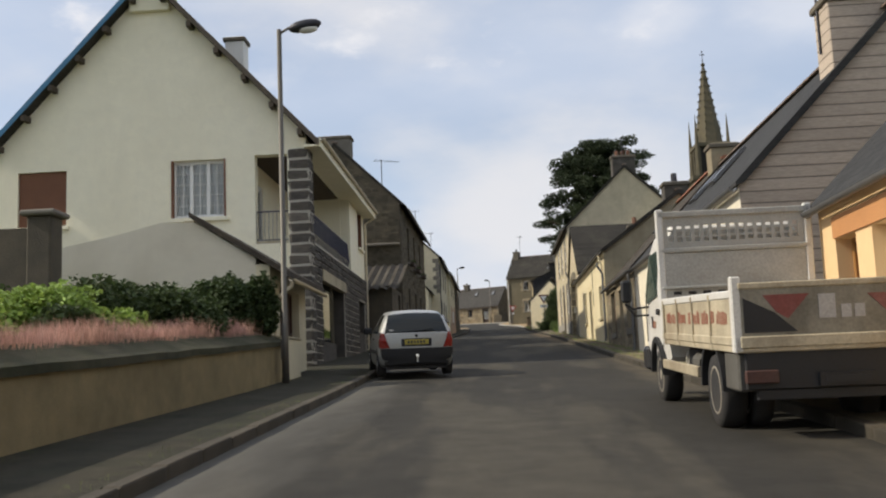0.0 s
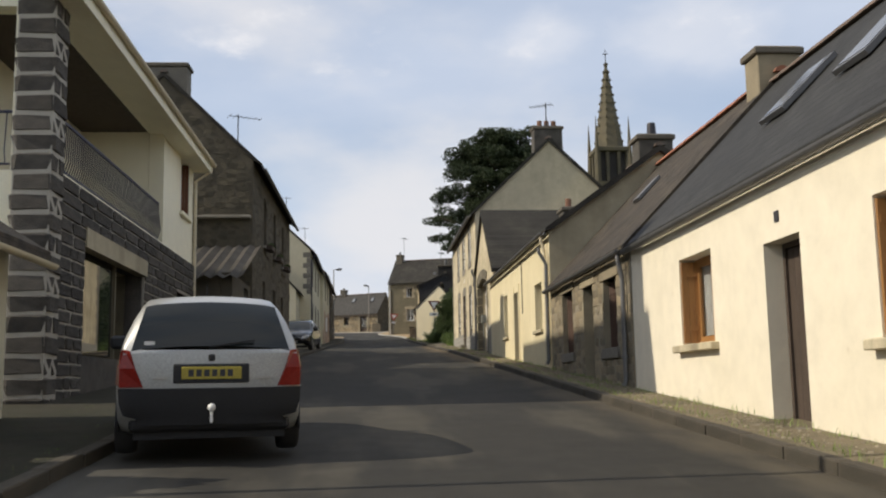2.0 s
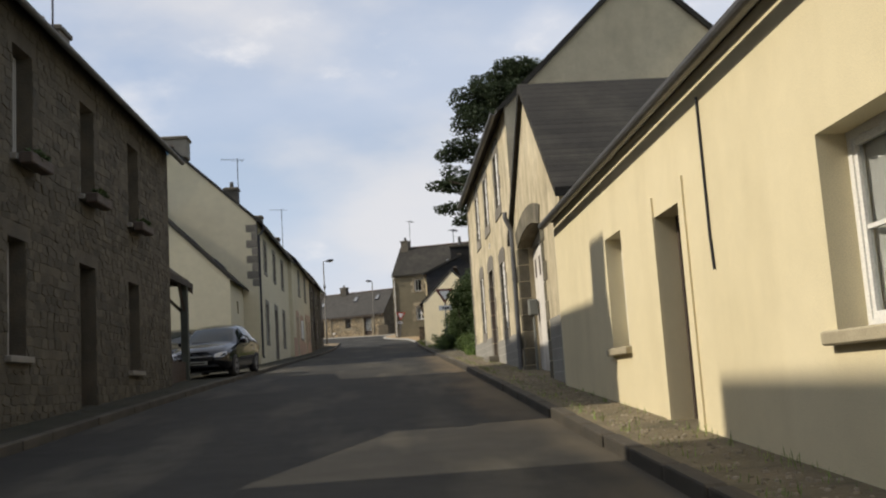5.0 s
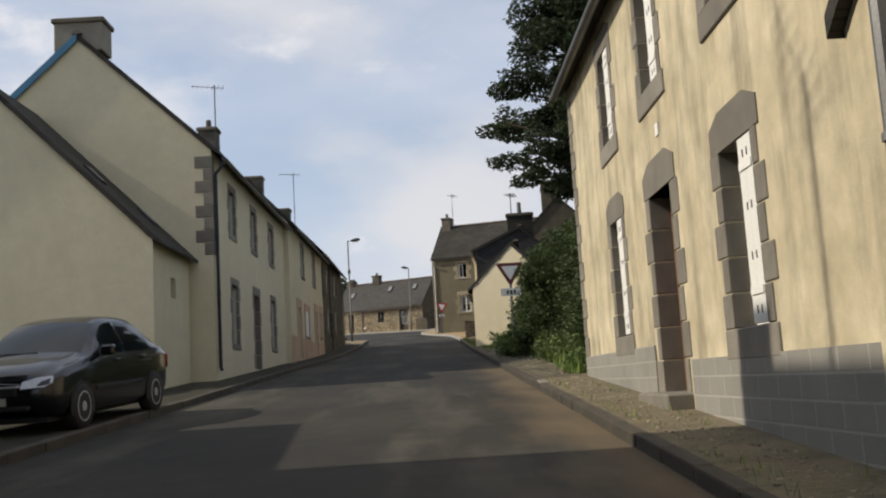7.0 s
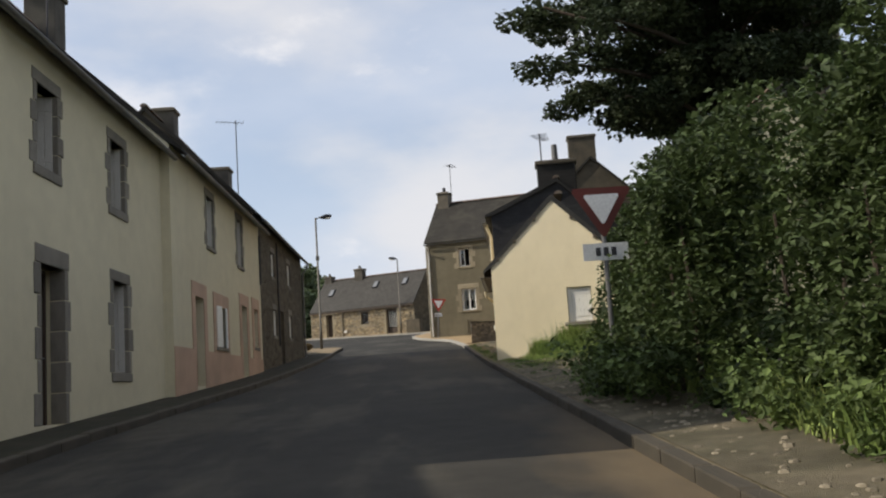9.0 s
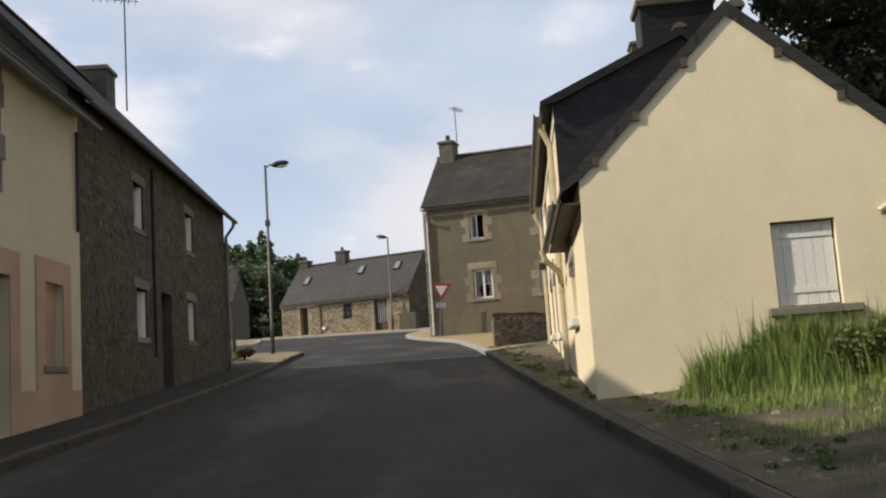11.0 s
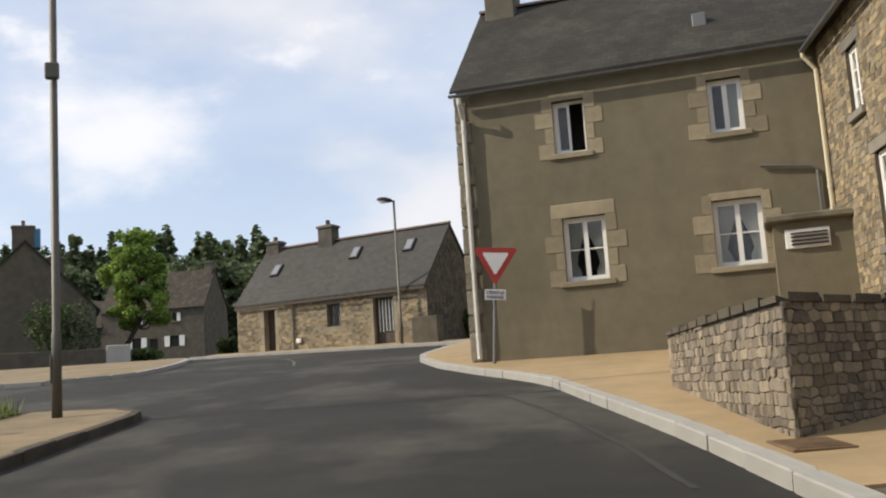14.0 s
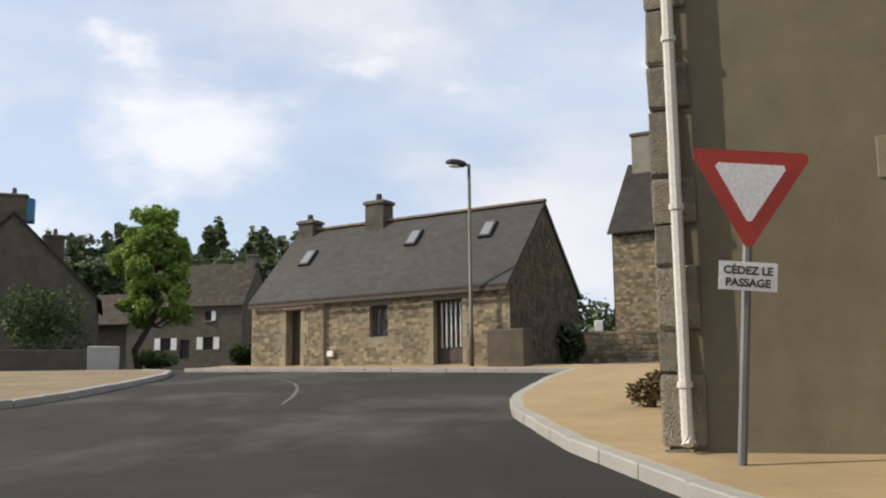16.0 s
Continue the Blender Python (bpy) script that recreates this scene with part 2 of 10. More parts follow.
WALL_ST = mat("boundary_wall_stone", (0.293, 0.243, 0.169), 0.93, (0.161, 0.135, 0.0994), 0.9, 8, 45, 0.8, per_object=0.42, bump_dist=0.02, tone=(0.161, 0.135, 0.108))
PAVE = mat("mossy_pavement", (0.031, 0.026, 0.014), 0.95, (0.018, 0.019, 0.007), 0.95, 4.0, 60, 0.7, stain=(0.052, 0.045, 0.028), stain_amount=0.6, mottle=0.35, bump_dist=0.02)
EARTH = mat("trodden_earth_pavement", (0.179, 0.144, 0.0912), 0.95, (0.102, 0.0876, 0.0502), 0.9, 6.0, 17, 0.9, stain=(0.224, 0.19, 0.119), stain_amount=0.5, bump_dist=0.04)
WALL_DIRTY = mat("dirty_garden_render", (0.253, 0.2, 0.106), 0.93, (0.178, 0.142, 0.0736), 0.8, 1.2, 90, 0.35, stain=(0.103, 0.0855, 0.0448), stain_amount=0.7, mottle=0.18)
WALL_SI = mat("boundary_wall_rubble", (0.293, 0.243, 0.169), 0.93, (0.161, 0.135, 0.0994), 0.9, 8, 45, 0.8, island=0.42, bump_dist=0.02, tone=(0.161, 0.135, 0.108))
MOSS = mat("mossy_coping", (0.06, 0.055, 0.03), 0.95, (0.03, 0.033, 0.013), 0.95, 6, 45, 0.8, stain=(0.10, 0.09, 0.06), stain_amount=0.5, mottle=0.3, bump_dist=0.03)
GRAVEL = mat("gravel", (0.179, 0.15, 0.0994), 0.95, (0.0926, 0.0829, 0.0497), 0.8, 4.0, 90, 0.7, bump_dist=0.05, stain=(0.055, 0.05, 0.026), stain_amount=0.5, stain_map=(1.3, 1.3, 1.3), stain_range=(0.46, 0.62), mottle=0.3)
OCHRE = mat("ochre_paving", (0.34, 0.245, 0.13), 0.92, (0.28, 0.205, 0.11), 0.8, 2.0, 140, 0.3, mottle=0.12)
# darker, blotchier ochre for the two islands
OCHRE_DULL = mat("soiled_ochre_paving", (0.25, 0.185, 0.105), 0.93, (0.175, 0.135, 0.08), 0.9, 1.6, 120, 0.35, stain=(0.10, 0.085, 0.055), stain_amount=0.5, mottle=0.18)
KERB = mat("kerb_stone", (0.0765, 0.0638, 0.0459), 0.9, (0.0395, 0.035, 0.0255), 0.8, 4, 50, 0.4, per_object=0.12)
KERB_NEW = mat("pale_kerb", (0.344, 0.33, 0.298), 0.85, (0.27, 0.26, 0.233), 0.7, 4, 60, 0.25, per_object=0.06)
SOIL = mat("ground_soil", (0.12, 0.13, 0.06), 0.95, (0.08, 0.10, 0.04), 0.9, 1.0, 20, 0.6)
GRASS = mat("grass_blades", (0.135, 0.216, 0.045), 0.8, (0.243, 0.281, 0.085), 0.9, 2.5, 8, 0, island=0.45)
CREAM_H = mat("clean_cream_render", (0.86, 0.81, 0.63), 0.92, (0.82, 0.76, 0.57), 0.6, 0.8, 120, 0.25, stain=(0.68, 0.62, 0.46), stain_amount=0.2)
CREAM_L = mat("cream_render", (0.608, 0.549, 0.386), 0.92, (0.541, 0.484, 0.336), 0.6, 1.0, 120, 0.25, stain=(0.427, 0.381, 0.26), stain_amount=0.25, mottle=0.06)
WHITE_R = mat("pale_cream_render", (0.76, 0.693, 0.552), 0.92, (0.7, 0.633, 0.483), 0.6, 1.2, 120, 0.3, stain=(0.47, 0.376, 0.257), stain_amount=0.55, stain_map=(2.6, 2.6, 1.3), stain_range=(0.66, 0.72), mottle=0.08)
CREAM_R = mat("warm_cream_render", (0.708, 0.622, 0.413), 0.92, (0.63, 0.551, 0.353), 0.6, 1.2, 120, 0.3, stain=(0.504, 0.427, 0.258), stain_amount=0.3, streak=True)
YELLOW = mat("yellow_render", (0.60, 0.525, 0.365), 0.92, (0.44, 0.375, 0.245), 0.9, 2.6, 110, 0.35, stain=(0.20, 0.17, 0.115), stain_amount=0.75, stain_map=(2.4, 2.4, 0.5), stain_range=(0.47, 0.72), mottle=0.2)
GABLE_R = mat("beige_render", (0.8, 0.704, 0.493), 0.92, (0.75, 0.655, 0.451), 0.6, 1.0, 120, 0.25, stain=(0.55, 0.463, 0.298), stain_amount=0.15, streak=True)
GREY_R = mat("grey_cement_render", (0.169, 0.146, 0.0963), 0.93, (0.141, 0.122, 0.0804), 0.8, 0.9, 90, 0.35, stain=(0.104, 0.0907, 0.0622), stain_amount=0.4, streak=True, mottle=0.12)
GABLE_D = mat("dull_gable_render", (0.589, 0.512, 0.355), 0.93, (0.486, 0.421, 0.286), 0.7, 1.2, 90, 0.3, stain=(0.32, 0.275, 0.185), stain_amount=0.4, streak=True, mottle=0.12)
GREY_G = mat("old_grey_render", (0.448, 0.389, 0.266), 0.93, (0.336, 0.292, 0.199), 0.8, 1.4, 90, 0.4, stain=(0.213, 0.184, 0.123), stain_amount=0.5, streak=True, mottle=0.12)
PEACH = mat("peach_render", (0.78, 0.55, 0.30), 0.92, (0.74, 0.50, 0.27), 0.5, 1.0, 120, 0.2)
PINK_R = mat("pink_render", (0.497, 0.338, 0.243), 0.92, (0.414, 0.281, 0.2), 0.8, 2.2, 90, 0.3, stain=(0.313, 0.239, 0.184), stain_amount=0.5)
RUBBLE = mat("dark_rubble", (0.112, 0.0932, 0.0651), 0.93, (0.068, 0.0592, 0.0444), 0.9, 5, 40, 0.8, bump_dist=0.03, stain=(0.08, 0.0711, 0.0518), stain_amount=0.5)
MORTAR = mat("lime_mortar", (0.34, 0.295, 0.215), 0.95, (0.26, 0.225, 0.165), 0.8, 4, 80, 0.6, bump_dist=0.02)
STONE = mat("field_stone", (0.329, 0.252, 0.142), 0.92, (0.201, 0.16, 0.104), 0.8, 6, 45, 0.7, per_object=0.42, bump_dist=0.02, tone=(0.18, 0.154, 0.114))
STONE_I = mat("coursed_field_stone", (0.329, 0.252, 0.142), 0.92, (0.201, 0.16, 0.104), 0.8, 6, 45, 0.7, island=0.42, bump_dist=0.02, tone=(0.18, 0.154, 0.114))
COTT_ST = mat("mossy_field_stone", (0.299, 0.241, 0.152), 0.93, (0.185, 0.153, 0.102), 0.9, 6, 40, 0.8, per_object=0.3, bump_dist=0.02, tone=(0.189, 0.163, 0.119))
COTT_SI = mat("mossy_upper_field_stone", (0.299, 0.241, 0.152), 0.93, (0.185, 0.153, 0.102), 0.9, 6, 40, 0.8, island=0.3, bump_dist=0.02, tone=(0.189, 0.163, 0.119))
MORTAR_D = mat("dark_open_joint", (0.10, 0.085, 0.06), 0.95, (0.06, 0.052, 0.04), 0.8, 4, 60, 0.6, bump_dist=0.02)
MORTAR_C = mat("weathered_mortar", (0.33, 0.285, 0.20), 0.95, (0.22, 0.195, 0.14), 0.9, 4, 70, 0.6, bump_dist=0.02, mottle=0.15)
MORTAR_W = mat("grey_wall_mortar", (0.099, 0.087, 0.066), 0.95, (0.06, 0.054, 0.042), 0.8, 5, 60, 0.6, bump_dist=0.02)
GRANITE = mat("grey_granite", (0.22, 0.20, 0.165), 0.9, (0.16, 0.145, 0.12), 0.8, 5, 90, 0.5, per_object=0.18)
GRANITE_M = mat("lichened_granite", (0.175, 0.155, 0.115), 0.93, (0.10, 0.09, 0.065), 0.9, 7, 60, 0.8, per_object=0.25, stain=(0.24, 0.21, 0.13), stain_amount=0.6, mottle=0.25, bump_dist=0.02)
GRANITE_Q = mat("rough_corner_granite", (0.30, 0.265, 0.20), 0.93, (0.17, 0.15, 0.115), 0.95, 7, 22, 1.0, per_object=0.15, bump_dist=0.05, mottle=0.2)
GRANITE_W = mat("warm_granite", (0.31, 0.26, 0.175), 0.9, (0.225, 0.19, 0.13), 0.85, 5, 90, 0.5, per_object=0.2, mottle=0.15)
BASALT = mat("dark_rough_stone", (0.104, 0.092, 0.0784), 0.88, (0.06, 0.0544, 0.048), 0.9, 7, 30, 0.9, per_object=0.3, bump_dist=0.03)
PALE_J = mat("pale_jointing", (0.42, 0.39, 0.33), 0.9, (0.34, 0.31, 0.26), 0.6, 4, 60, 0.3)
SLATE_N = courses(mat("blue_slate", (0.0375, 0.037, 0.0367), 0.75, (0.051, 0.0503, 0.0476), 0.7, 2, 60, 0.25, spec=0.2, mottle=0.15), 0.26, 0.13, 0.008, 0.55, 0.6)
SLATE_B = courses(mat("brown_old_slate", (0.0697, 0.0544, 0.0391), 0.88, (0.0382, 0.0314, 0.0247), 0.9, 5, 30, 0.6, stain=(0.111, 0.0935, 0.0612), stain_amount=0.6, stain_map=(3.0, 3.0, 3.0), stain_range=(0.52, 0.70), mottle=0.4, bump_dist=0.03), 0.22, 0.12, 0.008, 0.6, 0.8)
SLATE_D = courses(mat("dark_slate", (0.037, 0.034, 0.0292), 0.8, (0.0554, 0.0506, 0.0419), 0.7, 2.5, 50, 0.3, stain=(0.101, 0.0946, 0.0727), stain_amount=0.4, spec=0.2, mottle=0.18), 0.25, 0.13, 0.009, 0.55, 0.6)
SLATE_V = courses(mat("hung_slate", (0.046, 0.046, 0.05), 0.7, (0.06, 0.06, 0.062), 0.7, 2, 60, 0.25, spec=0.2), 0.22, 0.12, 0.007, 0.6, 0.5, axis="YZ")
ANNEX = mat("pale_grey_render", (0.60, 0.56, 0.455), 0.93, (0.50, 0.465, 0.37), 0.8, 1.6, 90, 0.35, stain=(0.36, 0.33, 0.26), stain_amount=0.35)
BOARDS = courses(mat("weathered_cladding", (0.52, 0.43, 0.345), 0.85, (0.42, 0.345, 0.275), 0.7, 3, 30, 0.3, stretch=(0.3, 0.3, 2)), 9.0, 0.20, 0.014, 0.45, 0.8, squash_random=0.12)
RIDGE = mat("red_ridge_tile", (0.34, 0.13, 0.07), 0.85, (0.24, 0.11, 0.07), 0.8, 6, 40, 0.3, per_object=0.2)
RIDGE_D = mat("grey_ridge_tile", (0.12, 0.105, 0.09), 0.85, (0.16, 0.10, 0.07), 0.7, 6, 40, 0.3, per_object=0.2)
ZINC = mat("zinc", (0.19, 0.19, 0.19), 0.5, (0.13, 0.13, 0.13), 0.6, 5, 50, 0.1, metal=0.6)
PVC = mat("sand_pvc_pipe", (0.62, 0.54, 0.38), 0.5, (0.55, 0.48, 0.34), 0.5, 5, 50, 0.05)
WHITE = mat("white_paint", (0.78, 0.77, 0.73), 0.55, (0.70, 0.68, 0.63), 0.5, 5, 60, 0.1)
OLD_WHITE = mat("flaking_white_paint", (0.72, 0.69, 0.64), 0.75, (0.58, 0.54, 0.48), 0.8, 5, 50, 0.4, stain=(0.33, 0.25, 0.17), stain_amount=0.75, stain_map=(5.0, 5.0, 0.8), stain_range=(0.60, 0.70))
GREY_BOX = mat("grey_green_meter_box", (0.19, 0.195, 0.175), 0.7, (0.14, 0.145, 0.13), 0.6, 5, 60, 0.1)
GREY_SH = mat("grey_shutter_paint", (0.42, 0.40, 0.36), 0.7, (0.35, 0.33, 0.29), 0.6, 5, 60, 0.2)
OAK = mat("varnished_wood", (0.34, 0.17, 0.055), 0.5, (0.25, 0.12, 0.04), 0.8, 6, 60, 0.2, stretch=(6, 6, 0.6))
OAK_OLD = mat("weathered_oak_door", (0.20, 0.105, 0.045), 0.6, (0.13, 0.07, 0.032), 0.8, 6, 60, 0.2, stretch=(6, 6, 0.6))
OAK_DIM = mat("red_brown_shutter", (0.078, 0.042, 0.028), 0.75, (0.055, 0.033, 0.023), 0.8, 6, 60, 0.3, stretch=(6, 6, 0.6))
DARK_W = mat("dark_door_wood", (0.055, 0.040, 0.030), 0.65, (0.085, 0.06, 0.045), 0.7, 6, 60, 0.3, stretch=(6, 6, 0.6))
TIMBER = mat("grey_timber", (0.095, 0.075, 0.055), 0.85, (0.065, 0.053, 0.04), 0.8, 6, 50, 0.4, stretch=(5, 5, 0.7))
TEAL = mat("teal_door_paint", (0.02, 0.10, 0.115), 0.55, (0.03, 0.075, 0.085), 0.6, 5, 60, 0.15)
ORANGE_W = mat("orange_brown_shutter", (0.52, 0.25, 0.10), 0.6, (0.45, 0.21, 0.085), 0.6, 5, 60, 0.2)
BROWN_SH = mat("brown_roller_shutter", (0.19, 0.085, 0.045), 0.7, (0.16, 0.07, 0.04), 0.6, 5, 60, 0.2)
IRON = mat("dark_iron", (0.03, 0.03, 0.038), 0.5, (0.045, 0.045, 0.05), 0.5, 8, 60, 0.1, metal=0.3)
RAIL = mat("blue_black_rail_paint", (0.035, 0.035, 0.06), 0.5, (0.05, 0.05, 0.08), 0.5, 8, 60, 0.1)
LAMPGREY = mat("galvanised_post", (0.11, 0.10, 0.085), 0.55, (0.15, 0.14, 0.12), 0.6, 5, 60, 0.1, metal=0.4)
CURTAIN = mat("white_net_curtain", (0.86, 0.85, 0.82), 0.9, (0.74, 0.73, 0.70), 0.6, 12, 40, 0.4, stretch=(8, 8, 0.5))
# near-black colour that stands in for unlit rooms, recesses and openings
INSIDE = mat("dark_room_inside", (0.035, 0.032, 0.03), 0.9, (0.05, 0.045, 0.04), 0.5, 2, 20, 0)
BARK = mat("bark", (0.075, 0.055, 0.04), 0.92, (0.05, 0.04, 0.03), 0.8, 5, 25, 0.8, stretch=(3, 3, 0.5), bump_dist=0.03)
POT = mat("terracotta", (0.19, 0.095, 0.06), 0.85, (0.13, 0.075, 0.05), 0.7, 6, 40, 0.3)
CHIMNEY = mat("chimney_render", (0.155, 0.132, 0.10), 0.92, (0.095, 0.085, 0.068), 0.9, 4, 50, 0.5, stain=(0.09, 0.085, 0.075), stain_amount=0.6)
CHIM_D = mat("sooty_chimney_stone", (0.10, 0.09, 0.075), 0.93, (0.055, 0.05, 0.043), 0.9, 6, 40, 0.6, stain=(0.17, 0.15, 0.11), stain_amount=0.4, mottle=0.2)
SPIRE = mat("church_granite", (0.119, 0.102, 0.0663), 0.9, (0.0723, 0.0638, 0.0429), 0.9, 1.2, 12, 0.5, stain=(0.128, 0.109, 0.0546), stain_amount=0.5)
BLUE_B = mat("blue_verge_board", (0.045, 0.17, 0.30), 0.6, (0.04, 0.13, 0.22), 0.6, 5, 40, 0.1)
PLINTH = courses(mat("bluish_cement_plinth", (0.287, 0.275, 0.242), 0.9, (0.236, 0.226, 0.2), 0.8, 2.5, 80, 0.3), 0.5, 0.2, 0.012, 1.25, 0.4, squash_random=0.12)
MOSAIC = mat("patterned_granite", (0.40, 0.375, 0.335), 0.9, (0.30, 0.28, 0.245), 0.9, 9, 60, 0.5)


def crazy(m, scale, width=0.05, dark=0.4):
    """Uneven stone patches with dark, recessed joints in an existing material."""
    n, l = m.node_tree.nodes, m.node_tree.links
    b = n["Principled BSDF"]
    tc, vo, mr, mm, bp = n.new("ShaderNodeTexCoord"), n.new("ShaderNodeTexVoronoi"), n.new("ShaderNodeMapRange"), n.new("ShaderNodeVectorMath"), n.new("ShaderNodeBump")
    vo.feature = "DISTANCE_TO_EDGE"
    vo.inputs["Scale"].default_value = scale
    mr.inputs[1].default_value, mr.inputs[2].default_value, mr.inputs[3].default_value = width, width * 2, dark
    mm.operation = "SCALE"
    bp.inputs["Strength"].default_value, bp.inputs["Distance"].default_value = 0.8, 0.015
    l.new(tc.outputs["Object"], vo.inputs["Vector"])
    l.new(vo.outputs["Distance"], mr.inputs[0])
    l.new(b.inputs["Base Color"].links[0].from_socket, mm.inputs[0])
    l.new(mr.outputs[0], mm.inputs["Scale"])
    l.new(mm.outputs["Vector"], b.inputs["Base Color"])
    l.new(mr.outputs[0], bp.inputs["Height"])
    l.new(b.inputs["Normal"].links[0].from_socket, bp.inputs["Normal"])
    l.new(bp.outputs["Normal"], b.inputs["Normal"])


crazy(MOSAIC, 15.0, 0.045, 0.55)
RED_S = mat("sign_red", (0.40, 0.045, 0.03), 0.5, (0.33, 0.04, 0.03), 0.5, 6, 40, 0.05)
WHITE_S = mat("sign_white", (0.78, 0.77, 0.75), 0.5, (0.70, 0.69, 0.67), 0.4, 6, 40, 0.05)
BLACK_S = mat("sign_letter_black", (0.04, 0.04, 0.045), 0.6, None, 0.4, 6, 40, 0)


def leaf_mat(name, a, b2, island=0.45):
    m = mat(name, a, 0.65, b2, 0.9, 1.2, 6, 0, island=island, spec=0.3)
    nt = m.node_tree
    bs = nt.nodes["Principled BSDF"]
    tr, mx = nt.nodes.new("ShaderNodeBsdfTranslucent"), nt.nodes.new("ShaderNodeMixShader")
    mx.inputs[0].default_value = 0.25
    nt.links.new(bs.inputs["Base Color"].links[0].from_socket, tr.inputs["Color"])
    nt.links.new(bs.outputs[0], mx.inputs[1])
    nt.links.new(tr.outputs[0], mx.inputs[2])
    nt.links.new(mx.outputs[0], nt.nodes["Material Output"].inputs["Surface"])
    return m


LEAF_DARK = leaf_mat("cedar_needles", (0.062, 0.08, 0.04), (0.035, 0.05, 0.026))
LEAF_CYP = leaf_mat("cypress_leaves", (0.07, 0.10, 0.035), (0.04, 0.065, 0.025))
LEAF_HEDGE = leaf_mat("hedge_leaves", (0.07, 0.10, 0.034), (0.036, 0.055, 0.02))
LEAF_BRAMBLE = leaf_mat("bramble_leaves", (0.12, 0.165, 0.05), (0.07, 0.11, 0.035))
LEAF_BRIGHT = leaf_mat("bright_leaves", (0.31, 0.41, 0.10), (0.20, 0.30, 0.07))
LEAF_WOOD = leaf_mat("far_wood_leaves", (0.133, 0.168, 0.0819), (0.078, 0.105, 0.0562))
HEATHER = leaf_mat("pink_heather", (0.60, 0.35, 0.29), (0.44, 0.28, 0.20), 0.35)


def glass_mat(name, tint=(0.03, 0.035, 0.04), rough=0.06, spec=0.7):
    m = bpy.data.materials.new(name)
    m.use_nodes = True
    b = m.node_tree.nodes["Principled BSDF"]
    b.inputs["Base Color"].default_value, b.inputs["Roughness"].default_value = (*tint, 1), rough
    b.inputs["Specular IOR Level"].default_value = spec
    return m


GLASS = bpy.data.materials.new("window_glass")
GLASS.use_nodes = True
gn, gl = GLASS.node_tree.nodes, GLASS.node_tree.links
g_tr, g_gl, g_fr, g_mx = gn.new("ShaderNodeBsdfTransparent"), gn.new("ShaderNodeBsdfGlossy"), gn.new("ShaderNodeLayerWeight"), gn.new("ShaderNodeMixShader")
g_tr.inputs[0].default_value, g_gl.inputs["Roughness"].default_value, g_fr.inputs["Blend"].default_value = (0.90, 0.92, 0.92, 1), 0.03, 0.5
g_pw, g_ad = gn.new("ShaderNodeMath"), gn.new("ShaderNodeMath")
g_pw.operation, g_ad.operation = "POWER", "MULTIPLY_ADD"
g_pw.inputs[1].default_value, g_ad.inputs[1].default_value, g_ad.inputs[2].default_value = 5.0, 0.9, 0.04
gl.new(g_fr.outputs["Facing"], g_pw.inputs[0])
gl.new(g_pw.outputs[0], g_ad.inputs[0])
gl.new(g_ad.outputs[0], g_mx.inputs[0])
gl.new(g_tr.outputs[0], g_mx.inputs[1])
gl.new(g_gl.outputs[0], g_mx.inputs[2])
gl.new(g_mx.outputs[0], gn["Material Output"].inputs["Surface"])

# ---- mesh helpers ----


def bm_obj(name, bm, material, parent=None, label="", smooth=False):
    bmesh.ops.recalc_face_normals(bm, faces=bm.faces)
    me = bpy.data.meshes.new(name)
    bm.to_mesh(me)
    bm.free()
    for m in material if isinstance(material, (list, tuple)) else (material,):
        me.materials.append(m)
    if smooth:
        for p in me.polygons:
            p.use_smooth = True
    ob = new(name, me)
    if parent:
        ob.parent = parent
    if label:
        ob["label"] = label
    return ob


def part(name, bm, material, parent, label="", smooth=False):
    return bm_obj(name, bm, material, parent, label, smooth)


def thing(name, m, label, category, group="", kind=""):
    ob = new(name)
    ob.empty_display_size = 0.3
    ob.matrix_world = m
    return tagged(ob, label, category, group, kind)


def structure(name, bm, material, label, category):
    return tagged(bm_obj(name, bm, material), label, category, kind="structure")


def box(bm, x0, x1, y0, y1, z0, z1, bevel=0.0):
    """An axis-aligned block added to bm; bevel rounds its edges."""
    vs = [bm.verts.new((x, y, z)) for z in (z0, z1) for y in (y0, y1) for x in (x0, x1)]
    fs = [bm.faces.new([vs[i] for i in q]) for q in ((0, 2, 3, 1), (4, 5, 7, 6), (0, 1, 5, 4), (2, 6, 7, 3), (0, 4, 6, 2), (1, 3, 7, 5))]
    if bevel:
        es = list({e for f in fs for e in f.edges})
        bmesh.ops.bevel(bm, geom=es, offset=bevel, segments=1, affect="EDGES")
    return fs


def bx(x0, x1, y0, y1, z0, z1, bevel=0.0):
    bm = bmesh.new()
    box(bm, x0, x1, y0, y1, z0, z1, bevel)
    return bm


def prism(bm, pts, axis, a, b):
    """A polygon in the plane across axis ('x','y','z'), pushed from a to b."""
    def place(p, d):
        return {"x": (d, p[0], p[1]), "y": (p[0], d, p[1]), "z": (p[0], p[1], d)}[axis]
    lo, hi = [bm.verts.new(place(p, a)) for p in pts], [bm.verts.new(place(p, b)) for p in pts]
    bm.faces.new(lo)
    bm.faces.new(hi[::-1])
    for i in range(len(pts)):
        j = (i + 1) % len(pts)
        bm.faces.new((lo[i], hi[i], hi[j], lo[j]))


